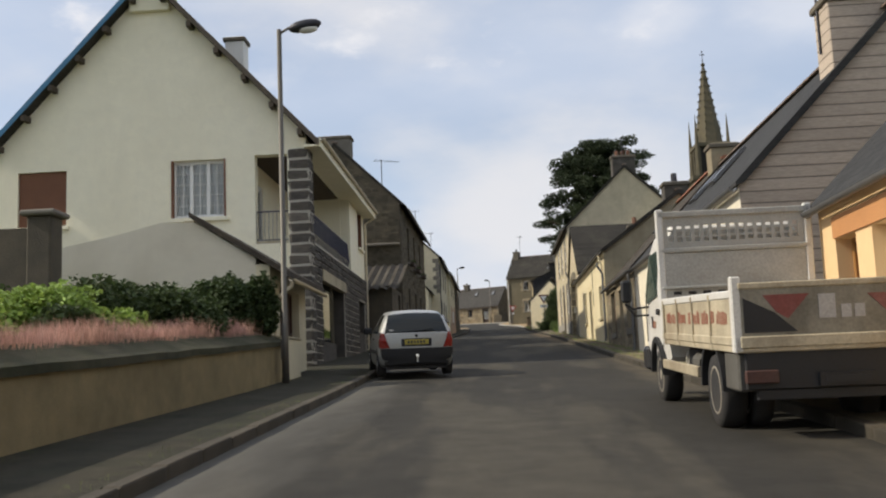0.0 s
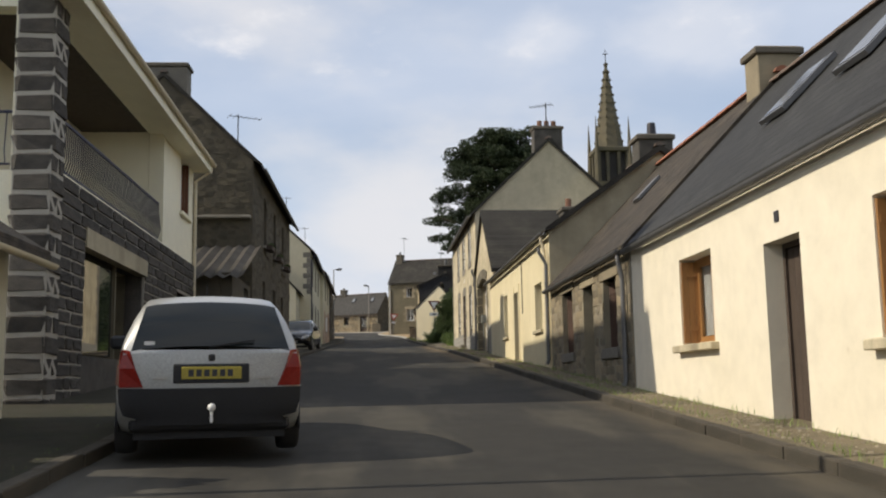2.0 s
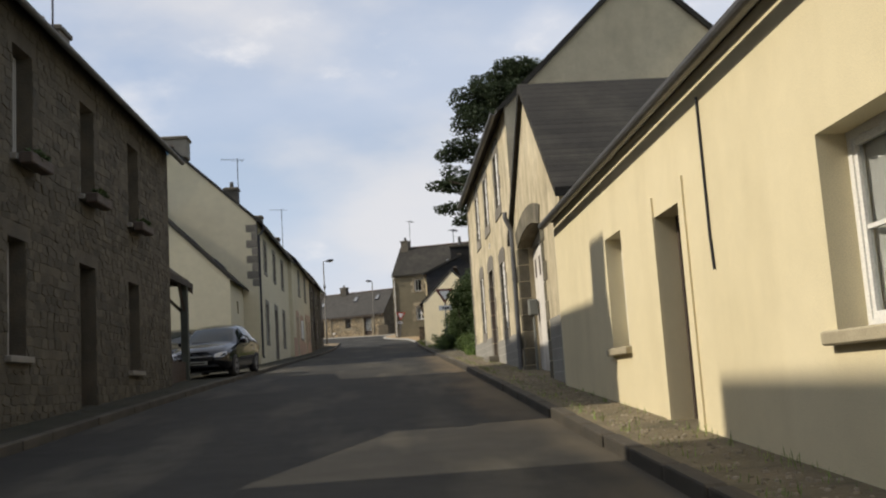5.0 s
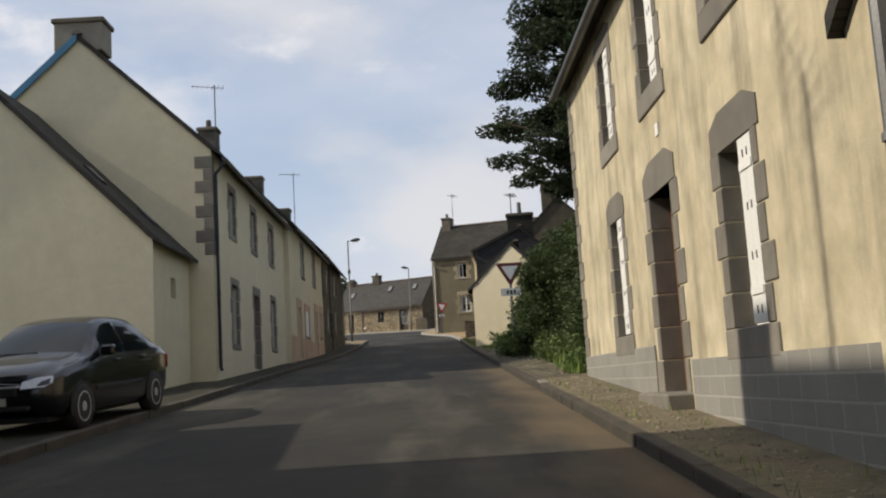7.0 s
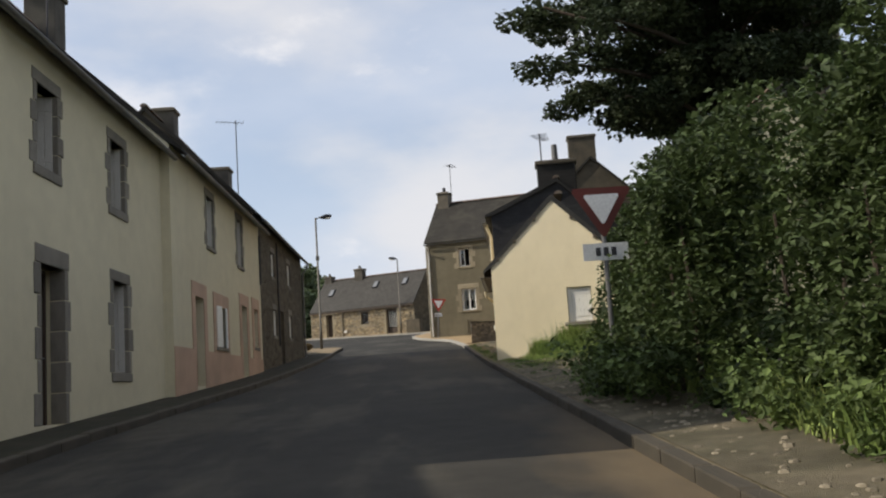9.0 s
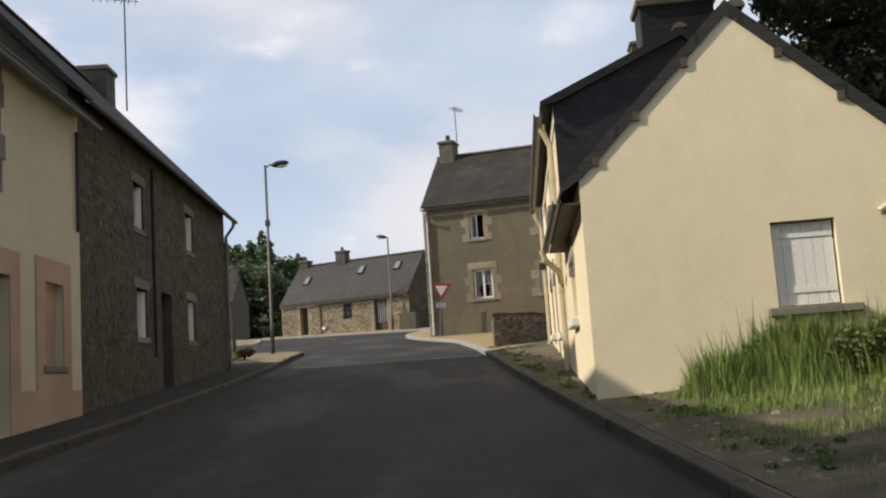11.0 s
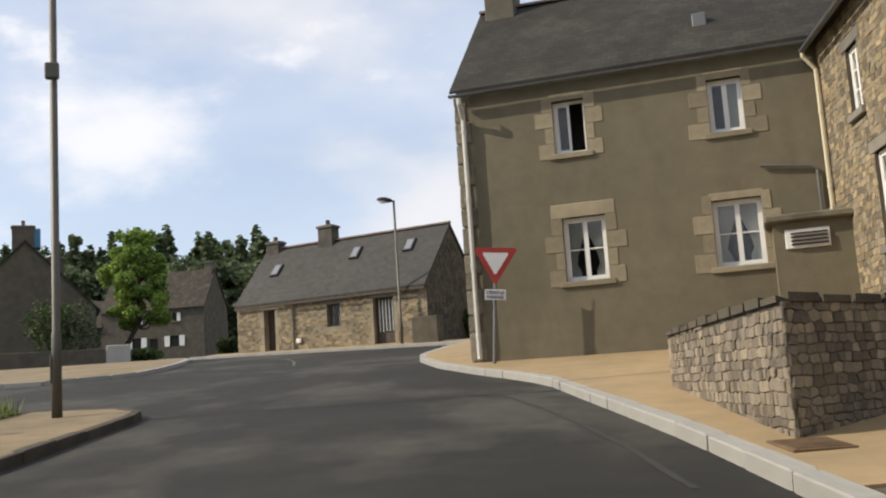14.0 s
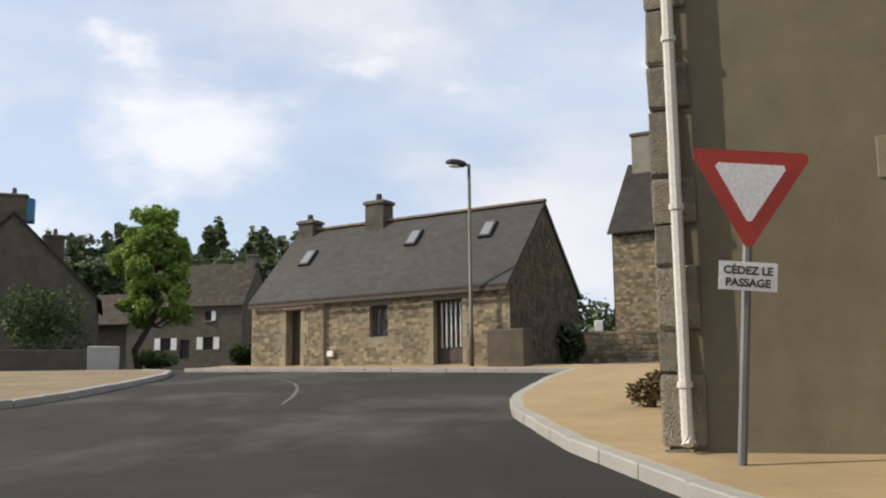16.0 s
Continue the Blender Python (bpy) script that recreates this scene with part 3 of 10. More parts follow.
def tube(bm, pts, r, seg=8, r2=None):
    """A round bar along the points; r2 is the radius at its end."""
    rings = []
    n = len(pts)
    for i, p in enumerate(pts):
        p = Vector(p)
        d = (Vector(pts[min(i + 1, n - 1)]) - Vector(pts[max(i - 1, 0)])).normalized()
        side = d.cross(Vector((0.31, 0.47, 0.83)))
        if side.length < 0.1:
            side = d.cross(Vector((1, 0, 0)))
        side.normalize()
        up = d.cross(side)
        rr = r if r2 is None else r + (r2 - r) * i / max(n - 1, 1)
        rings.append([bm.verts.new(p + (side * math.cos(2 * math.pi * k / seg) + up * math.sin(2 * math.pi * k / seg)) * rr) for k in range(seg)])
    for a, b in zip(rings, rings[1:]):
        for k in range(seg):
            bm.faces.new((a[k], a[(k + 1) % seg], b[(k + 1) % seg], b[k]))
    bm.faces.new(rings[0][::-1])
    bm.faces.new(rings[-1])


def wall_grid(bm, u0, u1, z0, z1, v0, v1, holes=()):
    """A wall in the u-z plane between depths v0 and v1 with rectangular holes (ua, ub, za, zb) right through it."""
    us = sorted({u0, u1, *[min(max(h[k], u0), u1) for h in holes for k in (0, 1)]})
    zs = sorted({z0, z1, *[min(max(h[k], z0), z1) for h in holes for k in (2, 3)]})
    def solid(i, j):
        if not (0 <= i < len(us) - 1 and 0 <= j < len(zs) - 1):
            return False
        cu, cz = (us[i] + us[i + 1]) / 2, (zs[j] + zs[j + 1]) / 2
        return not any(h[0] < cu < h[1] and h[2] < cz < h[3] for h in holes)
    def quad(*ps):
        bm.faces.new([bm.verts.new(p) for p in ps])
    for i in range(len(us) - 1):
        for j in range(len(zs) - 1):
            if not solid(i, j):
                continue
            a, b, c, d = us[i], us[i + 1], zs[j], zs[j + 1]
            quad((a, v0, c), (b, v0, c), (b, v0, d), (a, v0, d))
            quad((a, v1, c), (a, v1, d), (b, v1, d), (b, v1, c))
            if not solid(i - 1, j):
                quad((a, v0, c), (a, v0, d), (a, v1, d), (a, v1, c))
            if not solid(i + 1, j):
                quad((b, v0, c), (b, v1, c), (b, v1, d), (b, v0, d))
            if not solid(i, j - 1):
                quad((a, v0, c), (a, v1, c), (b, v1, c), (b, v0, c))
            if not solid(i, j + 1):
                quad((a, v0, d), (b, v0, d), (b, v1, d), (a, v1, d))
    bmesh.ops.remove_doubles(bm, verts=bm.verts, dist=0.0005)


def rotated(bm, m):
    bmesh.ops.transform(bm, matrix=m, verts=bm.verts)
    return bm


def leaf_cloud(bm, centre, radii, count, size, rnd, flat=0.35, shell=0.55):
    """Scatters small folded leaf sprays through an uneven ellipsoid."""
    cx, cy, cz = centre
    for _ in range(count):
        d = Vector((rnd.gauss(0, 1), rnd.gauss(0, 1), rnd.gauss(0, 1)))
        if d.length < 1e-3:
            continue
        d.normalize()
        r = shell + (1 - shell) * rnd.random() ** 0.6
        r *= 0.82 + 0.36 * noise.noise(d * 2.3 + Vector((cx * 0.7, cy * 0.7, cz * 0.7)))
        p = Vector((cx + d.x * radii[0] * r, cy + d.y * radii[1] * r, cz + d.z * radii[2] * r))
        s = size * rnd.uniform(0.6, 1.4)
        q = Euler((rnd.uniform(-0.9, 0.9), rnd.uniform(-0.9, 0.9), rnd.uniform(0, 6.28))).to_matrix()
        a, b, c, e2 = (bm.verts.new(p + q @ Vector(v) * s) for v in ((-0.5, 0, 0), (0, -flat, 0.12), (0.5, 0, 0), (0, flat, 0.12)))
        bm.faces.new((a, b, c))
        bm.faces.new((a, c, e2))


# ---- lie of the land ----
ROAD_Y = [-60, 0, 25.5, 57, 90.8, 98.8, 106.7, 114, 120, 128, 140, 152, 180, 240, 500, 2500]
ROAD_Z = [-3.6, 0, 1.5, 3.46, 5.38, 5.86, 6.40, 6.92, 7.36, 7.98, 8.88, 9.72, 11.0, 12.5, 14.0, 14.0]


def rz(y):
    """Height of the carriageway at y, gently smoothed."""
    return float(np.mean(np.interp([y - 5, y - 2.5, y, y + 2.5, y + 5], ROAD_Y, ROAD_Z)))

# ---- houses ----
TILE_MESH = {}


def shared(key, make, material):
    if key not in TILE_MESH:
        bm = make()
        bmesh.ops.recalc_face_normals(bm, faces=bm.faces)
        me = bpy.data.meshes.new(key)
        bm.to_mesh(me)
        bm.free()
        me.materials.append(material)
        TILE_MESH[key] = me
    return TILE_MESH[key]


def piece(name, mesh, parent, x, y, z, rx=0.0, ry=0.0, rz_=0.0, scale=(1, 1, 1)):
    ob = new(name, mesh)
    ob.parent = parent
    ob.matrix_basis = pose(x, y, z, rx, ry, rz_) @ Matrix.Diagonal((*scale, 1))
    return ob


def rough_block(seed, w=1.0, d=1.0, h=1.0, jitter=0.07, bevel=0.12):
    """A hewn block about its own middle, with uneven faces and worn edges."""
    rnd = random.Random(seed)
    bm = bmesh.new()
    bmesh.ops.create_cube(bm, size=1.0)
    bmesh.ops.bevel(bm, geom=list(bm.edges), offset=bevel, segments=1, affect="EDGES")
    for v in bm.verts:
        v.co = Vector((v.co.x * w, v.co.y * d, v.co.z * h)) + Vector([rnd.uniform(-jitter, jitter) * s for s in (w, d, h)])
    return bm


class House:
    """A house in its own frame: u along the street front, v inwards from it, z up; heights are given in the world's."""

    def __init__(self, name, label, x, y, turn, zb, category="house", group=""):
        self.zb = zb
        self.e = thing(name, pose(x, y, zb, 0, 0, turn), label, category, group)

    def z(self, z):
        return z - self.zb

    def add(self, name, bm, material, label="", parent=None, smooth=False):
        return part(name, bm, material, parent or self.e, label, smooth)

    def front(self, u0, u1, z1, material, holes=(), v=0.0, thick=0.45, z0=None, name="wall", label=""):
        bm = bmesh.new()
        wall_grid(bm, u0, u1, self.z(z0) if z0 is not None else 0.0, self.z(z1), v, v + thick, [(a, b, self.z(c), self.z(d)) for a, b, c, d in holes])
        return self.add(name, bm, material, label)

    def side(self, u, depth, ze, zr, material, holes=(), thick=0.4, near=True, v0=0.0, vr=None, ze2=None, name="gable_wall", label="", z0=None):
        """An end wall across the house at u; its gable rises to zr over vr. Holes are (va, vb, za, zb)."""
        vr = depth / 2 if vr is None else vr
        ze2 = ze if ze2 is None else ze2
        bm = bmesh.new()
        t = thick if near else -thick
        low = min(ze, ze2)
        wall_grid(bm, v0, depth, self.z(z0) if z0 is not None else 0.0, self.z(low), 0, t, [(a, b, self.z(c), self.z(d)) for a, b, c, d in holes])
        if zr > low:
            pts = [(v0, self.z(low)), (depth, self.z(low)), (depth, self.z(ze2)), (vr, self.z(zr)), (v0, self.z(ze))]
            pts = [q for i, q in enumerate(pts) if i == 0 or (abs(q[0] - pts[i - 1][0]) + abs(q[1] - pts[i - 1][1])) > 1e-4]
            if (abs(pts[0][0] - pts[-1][0]) + abs(pts[0][1] - pts[-1][1])) < 1e-4:
                pts.pop()
            prism(bm, pts, "y", 0, t)
        o = -0.004 if near else 0.004
        for q in bm.verts:
            q.co.x = min(max(q.co.x, 0.004), depth - 0.004)
        bmesh.ops.transform(bm, matrix=Matrix(((0, 1, 0, u + o), (1, 0, 0, 0), (0, 0, 1, 0), (0, 0, 0, 1))), verts=bm.verts)
        return self.add(name, bm, material, label)

    def roof(self, u0, u1, depth, ze, zr, material, vr=None, over=0.3, verge=0.12, thick=0.13, back_over=0.25, ze2=None, ridge=None, back=True, label=""):
        vr = depth / 2 if vr is None else vr
        ze2 = ze if ze2 is None else ze2
        s1, s2 = (zr - ze) / vr, (zr - ze2) / max(depth - vr, 0.01)
        for name, pts in (("roof", [(-over, ze - over * s1), (vr, zr)]), ("roof", [(vr, zr), (depth + back_over, ze2 - back_over * s2)])):
            if pts[0][0] == vr and not back:
                continue
            (v1, z1), (v2, z2) = pts
            bm = bmesh.new()
            t = thick * 1.25
            if v1 < vr:
                under = [(v1, self.z(z1) + t * 0.6), (0.06, self.z(z1 + (0.06 - v1) * s1)), (v2, self.z(z2))]
            else:
                under = [(v1, self.z(z1)), (depth - 0.06, self.z(z2 + (v2 - depth + 0.06) * s2)), (v2, self.z(z2) + t * 0.6)]
            prism(bm, under + [(v2, self.z(z2) + t), (v1, self.z(z1) + t)], "x", u0 - verge, u1 + verge)
            self.add(name, bm, material, label)
        if ridge:
            n = int((u1 - u0 + 2 * verge) / 0.42)
            me = shared("ridge_" + ridge.name, lambda: half_round(0.13, 0.44), ridge)
            for i in range(n):
                piece("ridge_tile", me, self.e, u0 - verge + 0.21 + i * (u1 - u0 + 2 * verge) / n, vr, self.z(zr) + thick * 1.05, ry=random.uniform(-2, 2))

    def chimney(self, u, v, w, d, z0, z1, material, pots=1, cap=True, pot_mat=None, pot_h=0.35):
        bm = bx(u - w / 2, u + w / 2, v - d / 2, v + d / 2, self.z(z0), self.z(z1), 0.02)
        c = self.add("chimney", bm, material)
        if cap:
            bm = bx(u - w / 2 - 0.06, u + w / 2 + 0.06, v - d / 2 - 0.06, v + d / 2 + 0.06, self.z(z1) - 0.16, self.z(z1) - 0.03, 0.02)
            self.add("chimney_cap", bm, CHIMNEY, parent=c)
        for i in range(pots):
            bm = bmesh.new()
            off = (i - (pots - 1) / 2) * 0.32
            q = (off, 0) if w > d else (0, off)
            tube(bm, [(u + q[0], v + q[1], self.z(z1) - 0.02), (u + q[0], v + q[1], self.z(z1) + pot_h * 0.85), (u + q[0], v + q[1], self.z(z1) + pot_h)], 0.12, 10, 0.10)
            self.add("chimney_pot", bm, pot_mat or POT, parent=c)
        return c

    def gutter(self, u0, u1, v, z, material=None, r=0.065):
        bm = bmesh.new()
        n = 8
        ring = [(v + r * math.cos(math.pi + math.pi * i / n), self.z(z) + r * math.sin(math.pi + math.pi * i / n)) for i in range(n + 1)]
        inner = [(v + (r - 0.012) * math.cos(2 * math.pi - math.pi * i / n), self.z(z) + (r - 0.012) * math.sin(2 * math.pi - math.pi * i / n)) for i in range(n + 1)]
        prism(bm, ring + inner, "x", u0, u1)
        return self.add("gutter", bm, material or ZINC)

    def pipe(self, u, v, z0, z1, material=None, r=0.045, bend=0.2):
        bm = bmesh.new()
        tube(bm, [(u, v - bend, self.z(z1) + 0.02), (u, v - bend, self.z(z1) - 0.1), (u, v - 0.08, self.z(z1) - 0.4), (u, v - 0.08, self.z(z0) + 0.12), (u, v - 0.12, self.z(z0) + 0.03)], r, 8)
        for zc in np.arange(self.z(z0) + 0.5, self.z(z1) - 0.5, 1.5):
            tube(bm, [(u, v - 0.08, zc), (u, v - 0.08, zc + 0.05)], r * 1.3, 8)
        return self.add("downpipe", bm, material or ZINC)

    # openings -----------------------------------------------------------------
    def window(self, u0, u1, z0, z1, v=0.0, set_in=0.2, frame_mat=None, leaves=2, rows=3, cols=1, curtain=None, side=None, glass=None, bar=0.045, open_leaf=False, label=""):
        """A casement window in a hole: frame, leaves with glazing bars, one pane of glass and, where seen, curtains. side=(u plane, +1/-1) turns it into an end wall."""
        fm = frame_mat or WHITE
        fr, z0, z1 = 0.055, self.z(z0), self.z(z1)
        a = v + set_in
        bm = bmesh.new()
        for q in ((u0, u0 + fr, z0, z1), (u1 - fr, u1, z0, z1), (u0 + fr, u1 - fr, z0, z0 + fr), (u0 + fr, u1 - fr, z1 - fr, z1)):
            box(bm, q[0], q[1], a, a + 0.07, q[2], q[3])
        m = self.turn(side)
        ob = self.add("window", rotated(bm, m), fm, label)
        w = (u1 - u0 - 2 * fr) / leaves
        for k in range(leaves):
            x0 = u0 + fr + k * w
            if open_leaf and k == 1:
                continue
            lf = bar
            bm = bmesh.new()
            for q in ((x0, x0 + lf, z0 + fr, z1 - fr), (x0 + w - lf, x0 + w, z0 + fr, z1 - fr), (x0 + lf, x0 + w - lf, z0 + fr, z0 + fr + lf), (x0 + lf, x0 + w - lf, z1 - fr - lf, z1 - fr)):
                box(bm, q[0], q[1], a + 0.012, a + 0.055, q[2], q[3])
            for r in range(1, rows):
                zz = z0 + fr + (z1 - z0 - 2 * fr) * r / rows
                box(bm, x0 + lf, x0 + w - lf, a + 0.02, a + 0.045, zz - 0.014, zz + 0.014)
            for c in range(1, cols):
                xx = x0 + lf + (w - 2 * lf) * c / cols
                box(bm, xx - 0.012, xx + 0.012, a + 0.021, a + 0.044, z0 + fr + lf, z1 - fr - lf)
            self.add("casement", rotated(bm, m), fm, parent=ob)
        u_end = u0 + fr + w if open_leaf else u1 - fr
        pane = self.add("pane", rotated(bx(u0 + fr, u_end, a + 0.030, a + 0.036, z0 + fr, z1 - fr), m), glass or GLASS, parent=ob)
        pane.visible_shadow = False
        if curtain:
            self.add("curtain", rotated(drape(u0 + fr, u1 - fr, a + 0.085, z0 + fr, z1 - fr, curtain), m), CURTAIN, parent=ob)
        # dark sheet: the unlit room is put into its colour
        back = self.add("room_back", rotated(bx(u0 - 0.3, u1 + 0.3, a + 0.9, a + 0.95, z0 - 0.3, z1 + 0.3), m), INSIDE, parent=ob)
        return ob

    def turn(self, side):
        if side is None:
            return Matrix.Identity(4)
        u, sgn = side
        if sgn > 0:
            # faces towards +u
            return Matrix(((0, -1, 0, u), (1, 0, 0, 0), (0, 0, 1, 0), (0, 0, 0, 1)))
        return Matrix(((0, 1, 0, u), (1, 0, 0, 0), (0, 0, 1, 0), (0, 0, 0, 1)))

    def sill(self, u0, u1, z, v=0.0, material=None, out=0.1, h=0.1, side=None, inward=0.2):
        return self.add("window_sill", rotated(bx(u0, u1, v - out, v + inward, self.z(z) - h, self.z(z), 0.012), self.turn(side)), material or GRANITE)

    def lintel(self, u0, u1, z0, z1, v=0.0, material=None, out=0.015, arch=0.0, side=None, inward=0.2):
        bm = bmesh.new()
        if arch:
            um = (u0 + u1) / 2
            prism(bm, [(u0, self.z(z0)), (u1, self.z(z0)), (u1, self.z(z1) - arch), (um + (u1 - u0) * 0.27, self.z(z1)), (um - (u1 - u0) * 0.27, self.z(z1)), (u0, self.z(z1) - arch)], "y", v - out, v + inward)
        else:
            box(bm, u0, u1, v - out, v + inward, self.z(z0), self.z(z1), 0.012)
        return self.add("lintel", rotated(bm, self.turn(side)), material or GRANITE)

    def arch_lintel(self, w, material, wide=0.15, rise=0.31, foot=0.2):
        """A pointed stone surround over an opening, with a short foot down each side of it."""
        a, b, t, z = w[0] - wide, w[1] + wide, self.z(w[3]) - 0.012, self.z(w[3])
        um, q = (a + b) / 2, (b - a) * 0.25
        bm = bmesh.new()
        prism(bm, [(a, t - foot), (w[0] + 0.012, t - foot), (w[0] + 0.012, t), (w[1] - 0.012, t), (w[1] - 0.012, t - foot), (b, t - foot), (b, z), (um + q, z + rise), (um - q, z + rise), (a, z)], "y", -0.022, 0.26)
        return self.add("lintel", bm, material)

    def jambs(self, u0, u1, z0, z1, v=0.0, n=4, long=0.3, short=0.18, material=None, out=0.015, side=None, inward=0.22, alike=False):
        """Alternating long and short stones up both sides of an opening, each a piece of its own."""
        mtl = material or GRANITE
        m = self.turn(side)
        h = (z1 - z0) / n
        for i in range(n):
            for s, u in ((-1, u0), (1, u1)):
                w = (long if (i + (s > 0 and not alike)) % 2 == 0 else short) * (1 + 0.12 * math.sin(7.3 * i + 2.1 * s + 3 * u))
                me = shared("jamb_" + mtl.name, lambda: bevelled_unit(0.03), mtl)
                ob = piece("jamb_stone", me, self.e, 0, 0, 0)
                ob.matrix_basis = m @ Matrix.Translation((u + s * (w / 2 - 0.012), v + (inward - out) / 2, self.z(z0) + h * (i + 0.5))) @ Matrix.Diagonal((w - 0.008, inward + out, h - 0.014, 1))

    def quoins(self, u, s, z0, z1, v=0.0, n=12, long=0.42, short=0.25, material=None, out=0.02, deep=0.3):
        """Corner stones of the front; s=+1 where the house lies towards +u."""
        mtl = material or GRANITE
        h = (z1 - z0) / n
        me = shared("jamb_" + mtl.name, lambda: bevelled_unit(0.03), mtl)
        for i in range(n):
            w, d = (long, short) if i % 2 == 0 else (short, long)
            ob = piece("quoin", me, self.e, 0, 0, 0)
            ob.matrix_basis = Matrix.Translation((u + s * (w / 2 - out), v + d / 2 - out, self.z(z0) + h * (i + 0.5))) @ Matrix.Diagonal((w, d, h - 0.012, 1))

    def door(self, u0, u1, z0, z1, v=0.0, set_in=0.22, material=None, panels=2, glazed=0.0, side=None, label="", fan=0.0, boards=0):
        m = self.turn(side)
        a = v + set_in
        z0, z1 = self.z(z0), self.z(z1)
        bm = bmesh.new()
        for q in ((u0, u0 + 0.06, z0, z1), (u1 - 0.06, u1, z0, z1), (u0 + 0.06, u1 - 0.06, z1 - 0.06, z1)):
            box(bm, q[0], q[1], a - 0.02, a + 0.08, q[2], q[3])
        d = self.add("door", rotated(bm, m), material or DARK_W, label)
        top = z1 - 0.06 - fan
        bm = bmesh.new()
        if boards:
            w = (u1 - u0 - 0.12) / boards
            for k in range(boards):
                box(bm, u0 + 0.06 + k * w + 0.003, u0 + 0.06 + (k + 1) * w - 0.003, a + 0.01, a + 0.05, z0 + 0.02, top - 0.01, 0.006)
        else:
            g0 = z0 + (top - z0) * (1 - glazed)
            box(bm, u0 + 0.06, u1 - 0.06, a + 0.02, a + 0.05, z0 + 0.02, g0)
            hgt = (g0 - z0 - 0.02) / panels
            for k in range(panels):
                box(bm, u0 + 0.16, u1 - 0.16, a + 0.005, a + 0.02, z0 + 0.1 + k * hgt, z0 + 0.02 + (k + 1) * hgt - 0.06, 0.006)
            if glazed:
                for q in ((u0 + 0.06, u0 + 0.14), (u1 - 0.14, u1 - 0.06)):
                    box(bm, q[0], q[1], a + 0.02, a + 0.05, g0, top)
                box(bm, u0 + 0.14, u1 - 0.14, a + 0.02, a + 0.05, top - 0.1, top)
        self.add("leaf", rotated(bm, m), material or DARK_W, parent=d)
        if glazed or fan:
            bm = bmesh.new()
            if glazed:
                box(bm, u0 + 0.13, u1 - 0.13, a + 0.032, a + 0.038, g0, top - 0.09)
            if fan:
                box(bm, u0 + 0.06, u1 - 0.06, a + 0.032, a + 0.038, top + 0.02, z1 - 0.06)
            self.add("pane", rotated(bm, m), GLASS, parent=d).visible_shadow = False
        bm = bmesh.new()
        tube(bm, [(u1 - 0.13, a + 0.02, z0 + 1.0), (u1 - 0.13, a - 0.03, z0 + 1.0), (u1 - 0.24, a - 0.03, z0 + 1.0)], 0.012, 6)
        self.add("handle", rotated(bm, m), ZINC, parent=d)
        # dark sheet that paints the unlit space behind the door
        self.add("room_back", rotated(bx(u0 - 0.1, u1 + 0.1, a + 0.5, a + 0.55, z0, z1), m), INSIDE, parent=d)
        return d

    def shutter(self, u0, u1, z0, z1, v=0.0, material=None, boards=4, side=None, angle=0.0, hinge=0, thick=0.035, label=""):
        """A boarded shutter leaf lying in the u-z plane at v, or swung by angle about one edge."""
        mtl = material or WHITE
        bm = bmesh.new()
        w = (u1 - u0) / boards
        for k in range(boards):
            box(bm, u0 + k * w + 0.002, u0 + (k + 1) * w - 0.002, v, v + thick, self.z(z0), self.z(z1), 0.004)
        for f in (0.15, 0.82):
            zz = self.z(z0) + (z1 - z0) * f
            box(bm, u0 + 0.02, u1 - 0.02, v - 0.012, v, zz, zz + 0.07)
        if angle:
            p = Vector((u0 if hinge == 0 else u1, v + thick / 2, 0))
            bmesh.ops.transform(bm, matrix=Matrix.Translation(p) @ Matrix.Rotation(radians(angle), 4, "Z") @ Matrix.Translation(-p), verts=bm.verts)
        return self.add("shutter", rotated(bm, self.turn(side)), mtl, label)


def half_round(r, length, seg=7):
    bm = bmesh.new()
    pts = [(r * math.cos(math.pi * i / seg), r * 0.8 * math.sin(math.pi * i / seg)) for i in range(seg + 1)]
    prism(bm, pts, "x", -length / 2, length / 2)
    return bm


def bevelled_unit(b):
    bm = bmesh.new()
    bmesh.ops.create_cube(bm, size=1.0)
    bmesh.ops.bevel(bm, geom=list(bm.edges), offset=b, segments=1, affect="EDGES")
    return bm


def drape(u0, u1, v, z0, z1, kind):
    """Net curtains: full width, or two gathered to the sides."""
    bm = bmesh.new()
    n, m = 28, 8
    def sheet(edge):
        rows = []
        for j in range(m + 1):
            zz = z1 - (z1 - z0) * j / m
            a, b = edge(j / m)
            rows.append([bm.verts.new((a + (b - a) * i / n, v + 0.018 * math.sin(i * 2.1), zz)) for i in range(n + 1)])
        for r, s in zip(rows, rows[1:]):
            for i in range(n):
                bm.faces.new((r[i], r[i + 1], s[i + 1], s[i]))
    w = u1 - u0
    if kind == "tied":
        sheet(lambda t: (u0, u0 + w * (0.50 - 0.30 * math.sin(min(t * 1.25, 1) * math.pi / 2) ** 2 + (0.1 if t > 0.85 else 0))))
        sheet(lambda t: (u1 - w * (0.50 - 0.30 * math.sin(min(t * 1.25, 1) * math.pi / 2) ** 2 + (0.1 if t > 0.85 else 0)), u1))
    elif kind == "side":
        sheet(lambda t: (u0 + w * 0.45, u1))
    else:
        sheet(lambda t: (u0, u1))
    bmesh.ops.solidify(bm, geom=list(bm.faces), thickness=0.004)
    return bm

# ---- right side of the street ----
def right(name, label, x, y_far, zb, turn=-90.0, category="house"):
    return House(name, label, x, y_far, turn, zb, category)


